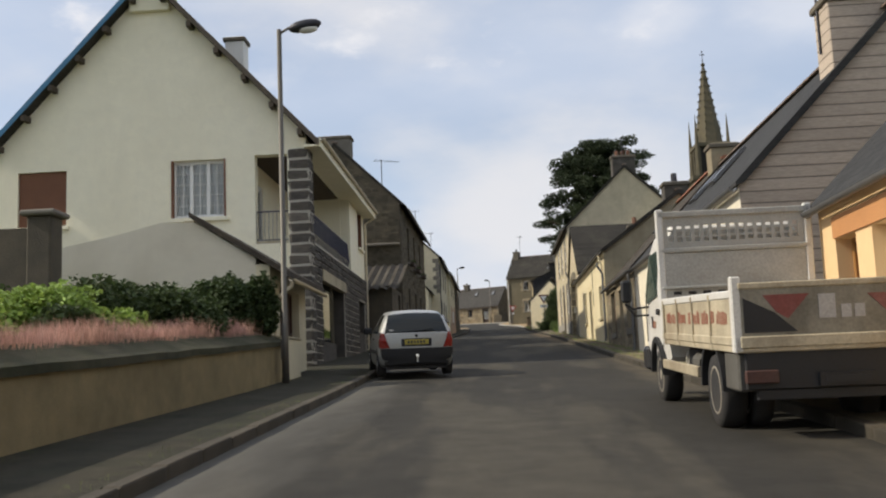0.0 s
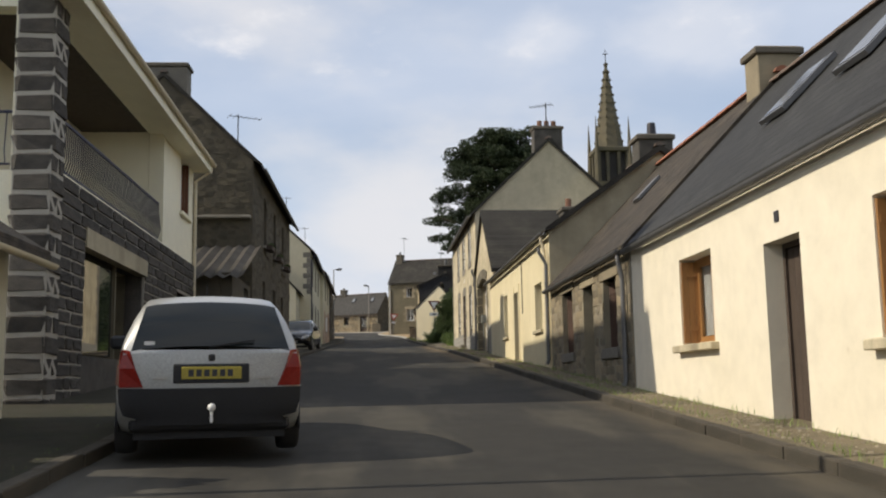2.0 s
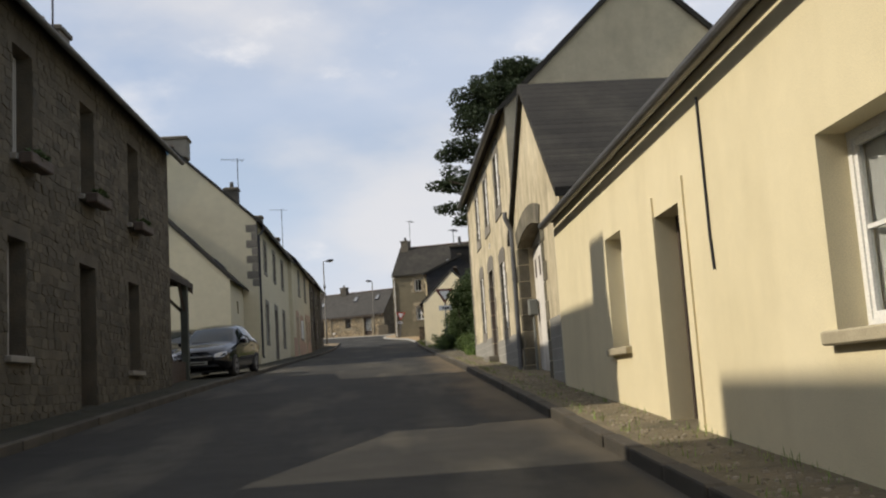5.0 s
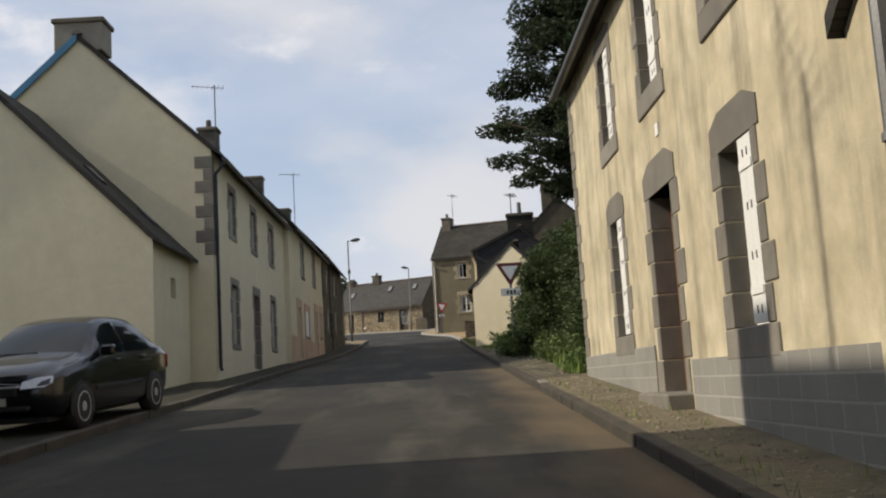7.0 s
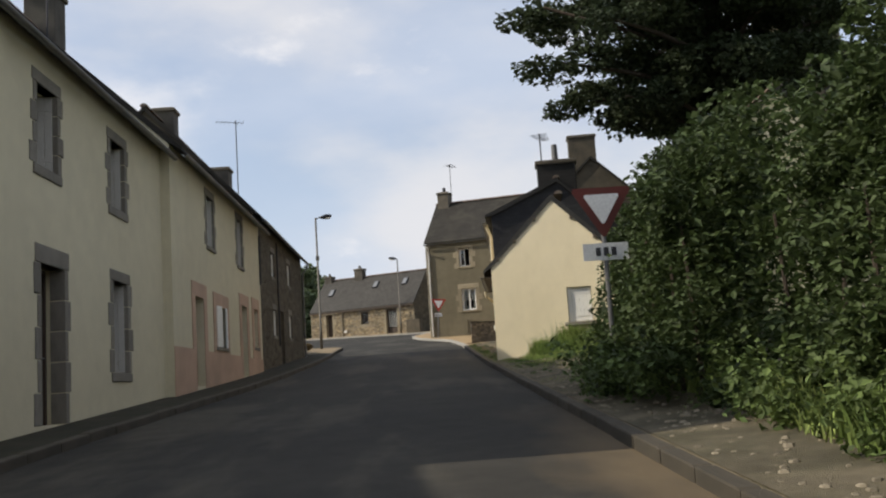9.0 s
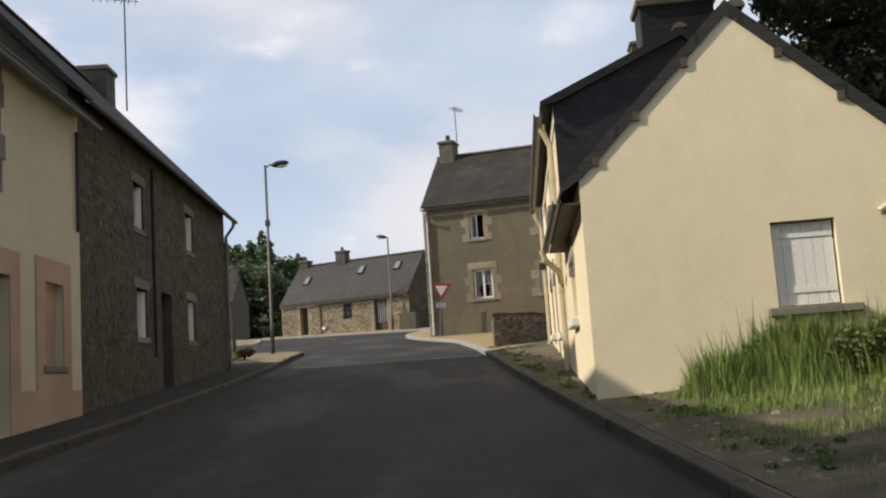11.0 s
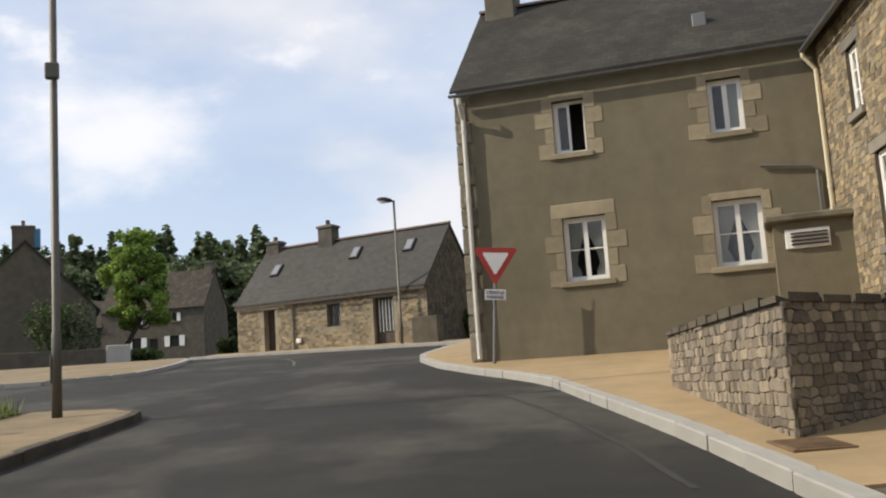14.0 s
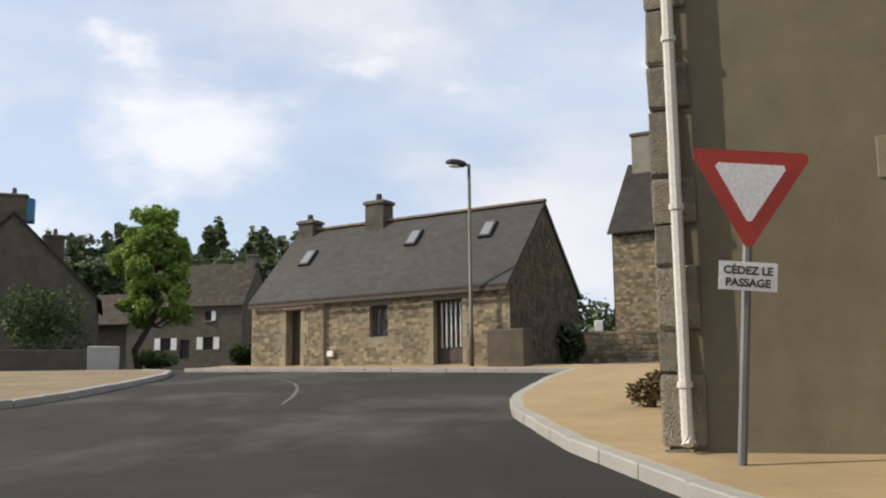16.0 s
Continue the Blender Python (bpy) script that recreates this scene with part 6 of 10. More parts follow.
# lean-to with the corrugated roof
h = left("corrugated_lean_to", "low rendered lean-to with corrugated roof", -4.15, 40.3, 2.0, category="shed")
h.front(0, 4.15, 5.2, RUBBLE, [(2.6, 3.6, 2.6, 5.05)], thick=0.3)
h.add("gable_wall", bx(0.0, 0.3, 0.31, 5.0, 0, h.z(5.0)), RUBBLE)
h.add("entry_back", bx(2.5, 3.7, 0.8, 0.85, h.z(2.5), h.z(5.1)), INSIDE)
bm = bmesh.new()
nr = 30
prof = [(-0.35 + 5.4 * i / nr, 0.05 * math.cos(i * math.pi)) for i in range(nr + 1)]
top = [bm.verts.new((4.2, v, h.z(6.55) + d)) for v, d in prof]
low = [bm.verts.new((-0.35, v, h.z(5.05) + d)) for v, d in prof]
for i in range(nr):
    bm.faces.new((top[i], top[i + 1], low[i + 1], low[i]))
bmesh.ops.solidify(bm, geom=list(bm.faces), thickness=0.012)
h.add("corrugated_roof", bm, mat("old_fibre_cement", (0.17, 0.155, 0.135), 0.9, (0.11, 0.10, 0.085), 0.8, 4, 40, 0.3))

# cream annex and the row of terraced houses
h = left("side_annex", "cream rendered annex with long slate roof slope", -4.7, 71.25, 3.9, category="annex")
h.front(0, 3.3, 7.8, CREAM_L, [(1.5, 1.95, 6.6, 7.1)], thick=0.35)
h.side(0, 8.2, 7.8, 11.7, CREAM_L, near=True, vr=3.9)
h.front(0, 3.3, 7.8, CREAM_L, v=7.8, thick=0.4)
h.roof(0, 3.2, 8.2, 7.8, 11.7, SLATE_D, vr=3.9, over=0.25, verge=0.1)
bm = bmesh.new()
prism(bm, [(v, h.z(z) + dz) for (v, z), dz in zip([(3.9, 11.7), (8.4, 7.62), (8.4, 7.62), (3.9, 11.7)], (-0.08, -0.08, 0.15, 0.15))], "x", -0.14, -0.104)
h.add("verge_board", bm, BLUE_B, "blue painted verge board")
for u, v in ((0.9, 1.6), (2.3, 0.75)):
    m = Matrix.Translation((u, v, h.z(7.8 + v) + 0.17)) @ Matrix.Rotation(radians(45), 4, "X")
    sk = h.add("skylight", rotated(bx(-0.2, 0.2, -0.3, 0.3, 0, 0.05), m), IRON)
    h.add("pane", rotated(bx(-0.14, 0.14, -0.24, 0.24, 0.05, 0.06), m), glass_mat("annex_roof_glass", (0.22, 0.22, 0.2), 0.25), parent=sk)
h.add("vent_recess", bx(1.5, 1.95, 0.2, 0.22, h.z(6.6), h.z(7.1)), INSIDE)

h = left("terraced_house", "pale rendered terraced house with granite surrounds and grey shutters", -4.05, 74.6, 4.2)
Y = 74.6
UPP = [(U(76.72), U(77.55), 8.75, 10.0), (U(80.15), U(80.98), 8.75, 10.0), (U(83.55), U(84.4), 8.75, 10.0)]
GRD = [(U(76.8), U(77.68), 5.62, 7.3), (U(83.58), U(84.45), 5.75, 7.4)]
DRR = (U(80.25), U(81.2), 4.95, 7.3)
h.front(0, 12.4, 10.65, CREAM_L, UPP + GRD + [DRR])
h.side(0, 7.0, 10.65, 13.9, CREAM_L, near=True)
h.side(12.4, 7.0, 10.65, 13.9, CREAM_L, near=False)
h.front(0, 12.4, 10.65, CREAM_L, v=6.6, thick=0.4)
h.roof(0, 12.4, 7.0, 10.65, 13.9, SLATE_D, over=0.28, verge=0.06, ridge=RIDGE_D)
h.gutter(0, 12.4, -0.34, 10.42)
h.pipe(0.1, 0, 4.8, 10.4, IRON, bend=0.3)
h.quoins(0, 1, 7.85, 10.5, n=8, long=0.47, short=0.25)
h.chimney(0.45, 3.5, 0.8, 1.3, 13.6, 14.55, GRANITE, pots=0)
for pts in ([(3.5, 13.9), (7.2, 10.46)],):
    bm = bmesh.new()
    prism(bm, [(v, h.z(z) + dz) for (v, z), dz in zip(pts + pts[::-1], (-0.08, -0.08, 0.15, 0.15))], "x", -0.10, -0.064)
    h.add("verge_board", bm, BLUE_B, "blue painted verge board")
for w in UPP + GRD:
    h.window(*w, set_in=0.3, rows=3, curtain="full")
    h.sill(w[0] - 0.14, w[1] + 0.14, w[2], out=0.03, h=0.16)
    h.lintel(w[0] - 0.16, w[1] + 0.16, w[3], w[3] + 0.2)
    h.jambs(w[0], w[1], w[2], w[3], n=4, long=0.26, short=0.15)
    h.shutter(w[0] + 0.01, w[0] + 0.36, w[2] + 0.02, w[3] - 0.02, v=0.05, material=GREY_SH, boards=3, angle=70, hinge=0, label="grey shutter folded in the reveal")
    h.shutter(w[1] - 0.36, w[1] - 0.01, w[2] + 0.02, w[3] - 0.02, v=0.05, material=GREY_SH, boards=3, angle=-70, hinge=1, label="grey shutter folded in the reveal")
h.door(*DRR, set_in=0.3, material=DARK_W, panels=2, fan=0.3)
h.lintel(DRR[0] - 0.2, DRR[1] + 0.2, DRR[3], DRR[3] + 0.28)
h.jambs(DRR[0], DRR[1], DRR[2], DRR[3], n=5, long=0.26, short=0.15)

h = left("pink_trimmed_house", "cream terraced house with pink rendered ground floor trim", -3.85, 87.0, 4.9)
Y = 87.0
UPP = [(U(90.55), U(91.35), 9.0, 10.3), (U(94.55), U(95.35), 9.0, 10.4)]
GRD = [(U(91.3), U(92.6), 6.5, 7.55), (U(96.9), U(97.6), 6.7, 7.9)]
DRR = (U(94.85), U(95.7), 5.8, 7.85)
D2R = (U(89.0), U(89.9), 5.5, 7.6)
h.front(0, 11.4, 10.75, CREAM_L, UPP + GRD + [DRR, D2R])
h.side(11.4, 7.0, 10.75, 14.0, CREAM_L, near=False)
h.side(0, 7.0, 10.75, 14.0, CREAM_L, near=True)
h.front(0, 11.4, 10.75, CREAM_L, v=6.6, thick=0.4)
h.roof(0, 11.4, 7.0, 10.75, 14.0, SLATE_D, over=0.28, verge=0.02, ridge=RIDGE_D)
h.gutter(0, 11.4, -0.34, 10.5)
h.chimney(2.0, 3.4, 0.7, 0.75, 13.6, 15.2, CHIM_D, pots=1, pot_mat=CHIM_D)
h.front(0, 11.35, 6.35, PINK_R, [(a, b, c - 0.1, d) for a, b, c, d in GRD + [DRR, D2R]], v=-0.02, thick=0.018, name="pink_dado", label="pink rendered dado", z0=4.9)
for a, b, c, d in GRD + [DRR, D2R]:
    h.front(a - 0.32, b + 0.32, d + 0.34, PINK_R, [(a, b, c, d)], v=-0.024, thick=0.022, z0=6.352, name="pink_surround", label="pink rendered surround")
for w in UPP + GRD:
    h.window(*w, set_in=0.12, rows=3, curtain="full")
    h.sill(w[0] - 0.1, w[1] + 0.1, w[2], out=0.05)
for w in UPP:
    h.lintel(w[0] - 0.18, w[1] + 0.18, w[3], w[3] + 0.2)
    h.jambs(w[0], w[1], w[2], w[3], n=4, long=0.28, short=0.16)
    h.shutter(w[0] + 0.01, w[0] + 0.38, w[2] + 0.02, w[3] - 0.02, v=0.02, material=GREY_SH, boards=3, angle=60, hinge=0)
    h.shutter(w[1] - 0.38, w[1] - 0.01, w[2] + 0.02, w[3] - 0.02, v=0.02, material=GREY_SH, boards=3, angle=-60, hinge=1)
for a in (GRD[0],):
    h.shutter(a[0], a[0] + 0.4, a[2], a[3], v=-0.04, material=WHITE, boards=4, angle=-8, hinge=0)
    h.shutter(a[1] - 0.4, a[1], a[2], a[3], v=-0.04, material=WHITE, boards=4, angle=8, hinge=1)
h.shutter(GRD[1][0] + 0.02, GRD[1][1] - 0.02, GRD[1][2] + 0.02, GRD[1][3] - 0.02, v=0.1, material=PINK_R, boards=4)
h.door(*DRR, set_in=0.2, material=OAK_OLD)
h.door(*D2R, set_in=0.2, material=OAK_OLD)
bm = bmesh.new()
tube(bm, [(U(98.2), -0.05, h.z(10.4)), (U(98.2), -0.05, h.z(8.8))], 0.03, 6)
h.add("downpipe", bm, IRON)

h = left("dark_stone_house", "dark stone terraced house at the end of the row", -4.0, 98.42, 5.4)
Y = 98.42
UPP = [(U(101.95), U(102.6), 9.5, 10.4), (U(106.15), U(106.9), 9.6, 10.5)]
GRD = [(U(102.0), U(102.7), 7.35, 8.3), (U(106.15), U(106.85), 7.45, 8.4)]
DRR = (U(103.8), U(104.65), 6.3, 8.38)
h.front(0, 12.38, 11.25, RUBBLE, UPP + GRD + [DRR])
h.side(12.38, 7.0, 11.25, 14.95, RUBBLE, near=False)
h.side(0, 7.0, 11.25, 14.95, RUBBLE, near=True)
h.front(0, 12.38, 11.25, RUBBLE, v=6.6, thick=0.4)
h.roof(0, 12.38, 7.0, 11.25, 14.95, SLATE_D, over=0.28, verge=0.1, ridge=RIDGE_D)
h.gutter(0, 12.45, -0.34, 11.0)
h.chimney(2.35, 3.4, 0.7, 0.75, 14.2, 15.65, CHIM_D, pots=0)
h.chimney(11.9, 3.5, 0.8, 1.1, 14.2, 15.6, CHIM_D, pots=0)
h.pipe(12.25, 0, 6.5, 10.95, ZINC, bend=0.3)
for w in UPP + GRD:
    h.window(*w, set_in=0.2, rows=2)
    h.sill(w[0] - 0.1, w[1] + 0.1, w[2], out=0.03, h=0.12)
    h.lintel(w[0] - 0.18, w[1] + 0.18, w[3], w[3] + 0.2)
    h.shutter(w[1] - 0.34, w[1] - 0.01, w[2] + 0.01, w[3] - 0.01, v=0.02, material=WHITE, boards=3, angle=-70, hinge=1, label="white shutter folded in the reveal")
h.door(*DRR, set_in=0.3, material=DARK_W)
STONE_ROW = (h, UPP + GRD + [DRR])
bm = bmesh.new()
tube(bm, [(U(103.2), -0.04, h.z(10.9)), (U(103.2), -0.04, h.z(7.0))], 0.03, 6)
h.add("downpipe", bm, IRON)

FARM_R = mat("far_farm_rubble", (0.108, 0.0922, 0.0684), 0.94, (0.0756, 0.0662, 0.0518), 0.9, 6, 30, 0.7, stain=(0.137, 0.115, 0.0828), stain_amount=0.5)
# houses beyond the junction on the left
h = House("far_gable_house", "dark stone house with chimney beyond the junction", -20.2, 168.5, 112, 10.0)
h.front(0, 8, 14.1, FARM_R)
h.side(0, 8.2, 14.1, 18.3, FARM_R, near=True)
h.side(8, 8.2, 14.1, 18.3, FARM_R, near=False)
h.front(0, 8, 14.1, FARM_R, v=7.8, thick=0.4)
h.roof(0, 8, 8.2, 14.1, 18.3, SLATE_D, over=0.25)
h.add("blue_panel", bx(0.15, 0.95, 3.2, 4.1, h.z(18.0), h.z(19.2), 0.02), BLUE_B, "bright blue cladding beside the chimney")
h.chimney(0.5, 4.2, 0.8, 1.3, 17.6, 19.4, FARM_R, pots=1)
h.chimney(3.0, 2.3, 0.7, 1.0, 16.0, 17.8, FARM_R, pots=1)
h = House("far_stone_farmhouse", "stone farmhouse with slate roof and white shutters in the distance", -29.6, 196.7, -8, 10.4)
FW = [(2.95, 3.85, 13.1, 14.05), (4.6, 5.4, 12.4, 13.9), (6.55, 7.45, 13.1, 14.05)]
FU = [(3.1, 3.7, 15.35, 16.1), (4.7, 5.3, 15.35, 16.1), (6.7, 7.3, 15.35, 16.1)]
h.front(0, 9.8, 16.65, FARM_R, FW + FU)
h.side(0, 6, 16.65, 20.1, RUBBLE, near=True)
h.side(9.8, 6, 16.65, 20.1, RUBBLE, near=False)
h.front(0, 9.8, 16.65, RUBBLE, v=5.6, thick=0.4)
h.roof(0, 9.8, 6, 16.6, 20.1, SLATE_B, over=0.2)
h.chimney(9.35, 3.0, 0.7, 1.0, 19.4, 20.9, CHIMNEY, pots=0)
h.front(-5.2, 0, 15.3, FARM_R, v=1.2, thick=0.4)
h.front(-5.2, 0, 15.3, FARM_R, v=4.6, thick=0.4)
h.side(-5.2, 5.0, 15.3, 17.9, FARM_R, near=True)
h.roof(-5.2, 0, 6.0, 15.3, 17.9, SLATE_B, over=0.2)
for w in FU:
    h.shutter(w[1] - 0.05, w[1] + 0.3, w[2], w[3], v=-0.04, material=WHITE, boards=2)
for w in FU:
    h.add("room_back", bx(w[0], w[1], 0.2, 0.25, h.z(w[2]), h.z(w[3])), INSIDE)
    h.sill(w[0] - 0.1, w[1] + 0.1, w[2])
for w in FW:
    h.add("room_back", bx(w[0], w[1], 0.2, 0.25, h.z(w[2]), h.z(w[3])), INSIDE)
for w in (FW[0], FW[2]):
    h.shutter(w[0] - 0.5, w[0], w[2], w[3], v=-0.04, material=WHITE, boards=3)
    h.shutter(w[1], w[1] + 0.5, w[2], w[3], v=-0.04, material=WHITE, boards=3)

# ---- ground, road, pavements ----
def strip(ys, xl, xr, lift, drop=0.0, nx=2):
    """A sheet between two edges that follows the slope; lift(x, y) is its height over the carriageway. drop gives it a skirt."""
    bm = bmesh.new()
    rows = []
    for y in ys:
        a, b = xl(y), xr(y)
        rows.append([bm.verts.new((a + (b - a) * i / nx, y, rz(y) + lift(a + (b - a) * i / nx, y))) for i in range(nx + 1)])
    for r, s in zip(rows, rows[1:]):
        for i in range(nx):
            bm.faces.new((r[i], r[i + 1], s[i + 1], s[i]))
    if drop:
        edge = [e for e in bm.edges if e.is_boundary]
        ext = bmesh.ops.extrude_edge_only(bm, edges=edge)["geom"]
        for v in (g for g in ext if isinstance(g, bmesh.types.BMVert)):
            v.co.z -= drop
    return bm


def line(*pts):
    ys, xs = [p[1] for p in pts], [p[0] for p in pts]
    return lambda y: float(np.interp(y, ys, xs))


def steps(a, b, d):
    return list(np.linspace(a, b, max(2, int((b - a) / d) + 1)))


# the land, one sheet out to the horizon
bm = bmesh.new()
gx = [-2500, -900, -300, -120, -60, -30, -15, -8, -3, 3.4, 8, 15, 30, 60, 120, 300, 900, 2500]
gy = [-2500, -600, -150, -60, -20] + steps(-10, 180, 5) + [200, 230, 300, 420, 700, 1200, 2500]
grid = [[bm.verts.new((x, y, rz(max(min(y, 2400), -55)) - 0.10 - (0.12 if -20 < x < 15 else 0))) for x in gx] for y in gy]
for r, s in zip(grid, grid[1:]):
    for i in range(len(gx) - 1):
        bm.faces.new((r[i], r[i + 1], s[i + 1], s[i]))
structure("ground", bm, SOIL, "grassy earth beyond the street", "ground")

KR = line((3.28, -40), (3.28, 112), (3.25, 115.4), (3.05, 119), (2.85, 122.5), (2.35, 124.6), (1.8, 126.5), (1.1, 129.5), (0.64, 133), (0.6, 135.5), (0.9, 138), (1.5, 142.5), (2.3, 147), (3.6, 152), (4.6, 156))
KL = line((-2.8, -40), (-2.75, 20), (-3.0, 28), (-3.1, 46), (-3.0, 62), (-2.95, 70), (-3.0, 80), (-2.75, 90), (-2.75, 100), (-2.8, 110), (-3.05, 120.9))
bm = strip(steps(-40, 112, 2), lambda y: KL(y) - 0.1, lambda y: 3.4, lambda x, y: 0.0, nx=6)
structure("road", bm, ASPHALT, "worn grey asphalt carriageway", "road")
bm = strip(steps(112, 152, 1), line((-3.2, 112), (-3.2, 121), (-45, 123), (-45, 152)), lambda y: 9.0, lambda x, y: 0.0, nx=12)
structure("junction_road", bm, ASPHALT_NEW, "fresh dark asphalt of the junction", "road")
bm = strip(steps(152, 260, 4), line((-24, 152), (-22, 175), (-60, 220), (-60, 260)), line((14, 152), (14, 160), (-9, 166), (-12, 200), (-12, 260)), lambda x, y: 0.004, nx=6)
structure("far_road", bm, ASPHALT_NEW, "asphalt road leading away beyond the junction", "road")

def flat(v):
    return lambda x, y: v

bm = strip(steps(-40, 112, 2), lambda y: 3.42, line((4.8, -40), (4.8, 67), (10, 67.5), (12, 94), (12, 112)), lambda x, y: 0.115 + max(0.0, x - 3.6) * 0.02, 0.3, 8)
structure("pavement", bm, EARTH, "trodden earth and gravel pavement along the houses", "pavement")
bm = strip(steps(67.5, 112.2, 1.5), lambda y: 3.45, line((7.5, 67.5), (11, 94), (5.2, 101), (5.9, 112.2)), lambda x, y: 0.125 + 0.10 * max(0.0, x - 3.6) * min(1.0, (y - 67.5) / 6), 0.0, 8)
structure("gravel_verge", bm, GRAVEL, "stony gravel verge with weeds", "verge")
bm = strip(steps(-40, 57, 2), line((-14, -40), (-14, 57)), lambda y: KL(y) - 0.14, lambda x, y: 0.115 + 0.012 * max(0.0, -3.2 - x), 0.3, 6)
structure("pavement", bm, PAVE, "mossy dark pavement beside the houses", "pavement")
bm = strip(steps(57, 71.2, 2), line((-14, 57), (-14, 71.2)), lambda y: KL(y) - 0.14, lambda x, y: 0.10, 0.3, 6)
structure("yard", bm, PAVE, "dark mossy parking yard", "yard")
bm = strip(steps(71.2, 110, 2), line((-6, 71.2), (-6, 110)), lambda y: KL(y) - 0.14, lambda x, y: 0.115, 0.3, 3)
structure("pavement", bm, PAVE, "narrow dark pavement along the terrace", "pavement")

# ochre pavements of the junction
bm = strip(steps(112.3, 156, 0.8), lambda y: KR(y) + 0.16, line((8.5, 112.3), (10, 120), (14, 130), (14, 156)), lambda x, y: 0.125 + 0.02 * max(0.0, x - KR(y)), 0.3, 8)
structure("ochre_pavement", bm, OCHRE, "ochre resin-bound pavement", "pavement")
bm = strip(steps(110, 122.4, 0.8), line((-12, 110), (-12, 122.4)), line((-2.95, 110), (-3.2, 120.6), (-3.3, 121.3), (-3.8, 122.0), (-4.9, 122.4)), lambda x, y: 0.116, 0.3, 6)
structure("pavement", bm, PAVE, "dark earthy pavement at the end of the row", "pavement")
bm = strip(steps(113.6, 122.4, 0.4), line((-3.2, 113.6), (-4.0, 115.4), (-4.5, 117), (-5.15, 118.4), (-5.2, 122.4)), line((-2.95, 110), (-3.2, 120.6), (-3.3, 121.3), (-3.8, 122.0), (-4.9, 122.4)), lambda x, y: 0.122, 0.0, 6)
structure("ochre_pavement", bm, OCHRE_DULL, "soiled ochre paved corner island", "pavement")
bm = strip(steps(117.3, 122.2, 0.8), line((-11.9, 117), (-11.9, 122.2)), line((-5.3, 117), (-5.3, 122.2)), lambda x, y: 0.15, 0.1, 4)
structure("grass_patch", bm, SOIL, "small grass patch by the corner", "grass")
ISL = line((-9.6, 133.9), (-8.3, 134.6), (-7.7, 135.6), (-7.7, 138), (-8.2, 142), (-9.0, 147), (-10.2, 151), (-12.2, 154.2))
bm = strip(steps(133.9, 154.2, 0.8), lambda y: -45.0, lambda y: ISL(y) - 0.14, lambda x, y: 0.12, 0.3, 4)
structure("ochre_pavement", bm, OCHRE_DULL, "ochre paved island across the junction", "pavement")

# pavement and pale kerb in front of the long cottage
a = Matrix.Translation((-5.7, 153.7, 0)) @ Matrix.Rotation(radians(CT), 4, "Z")
bm = bmesh.new()
rows = []
for u in np.linspace(-5.0, 16.0, 22):
    row = []
    for v in (-1.6, -0.8, 0.3):
        p = a @ Vector((u, v, 0))
        row.append(bm.verts.new((p.x, p.y, rz(p.y) + 0.13 + (0.06 if v > 0 else 0))))
    rows.append(row)
for r, s in zip(rows, rows[1:]):
    for i in range(2):
        bm.faces.new((r[i], s[i], s[i + 1], r[i + 1]))
structure("cottage_pavement", bm, OCHRE, "narrow ochre pavement before the stone cottage", "pavement")


def kerb_line(name, label, material, pts, length, w, hgt, up):
    """Kerb stones laid one by one along a line of plan points."""
    e = thing(name, Matrix.Identity(4), label, "kerb", kind="structure")
    me = shared("kerb_" + material.name, lambda: bevelled_unit(0.05), material)
    rnd = random.Random(len(pts))
    for (x0, y0), (x1, y1) in zip(pts, pts[1:]):
        seg = math.hypot(x1 - x0, y1 - y0)
        n = max(1, round(seg / length))
        for i in range(n):
            f = (i + 0.5) / n
            x, y = x0 + (x1 - x0) * f, y0 + (y1 - y0) * f
            dz = rz(y1) - rz(y0)
            ob = new("kerb_stone", me)
            ob.parent = e
            ob.matrix_basis = Matrix.Translation((x + rnd.uniform(-0.008, 0.008), y, rz(y) + up - hgt / 2 + rnd.uniform(-0.008, 0.004))) @ Matrix.Rotation(math.atan2(y1 - y0, x1 - x0), 4, "Z") @ Matrix.Rotation(-math.atan2(dz, seg), 4, "Y") @ Matrix.Diagonal((seg / n - 0.012, w, hgt, 1))
    return e


def along(fn, y0, y1, d, off=0.0):
    return [(fn(y) + off, y) for y in steps(y0, y1, d)]


kerb_line("kerb_right", "worn stone kerb along the street", KERB, along(KR, 2, 112, 5, 0.07), 1.0, 0.15, 0.3, 0.125)
kerb_line("kerb_left", "worn stone kerb along the street", KERB, along(KL, 2, 110, 5, -0.07), 1.0, 0.15, 0.3, 0.125)
kerb_line("kerb_corner", "pale new kerb round the corner pavement", KERB_NEW, along(KR, 112, 156, 0.9, 0.08), 0.9, 0.18, 0.3, 0.13)
kerb_line("kerb_island", "pale kerb of the corner island", KERB, [(-2.87, 110), (-3.1, 116), (-3.15, 120.6), (-3.25, 121.3), (-3.75, 122.0), (-4.9, 122.45), (-12, 122.5)], 0.9, 0.16, 0.3, 0.125)
kerb_line("kerb_far_island", "pale kerb of the far island", KERB_NEW, [(-40, 133.8), (-20, 133.8)] + [(ISL(y) - 0.07, y) for y in steps(133.9, 154, 1.0)], 1.0, 0.18, 0.3, 0.13)
pk = [tuple((a @ Vector((u, -1.68, 0))).xy) for u in np.linspace(-5.0, 16.0, 22)]
kerb_line("kerb_cottage", "pale kerb before the stone cottage", KERB_NEW, pk, 1.0, 0.18, 0.3, 0.135)


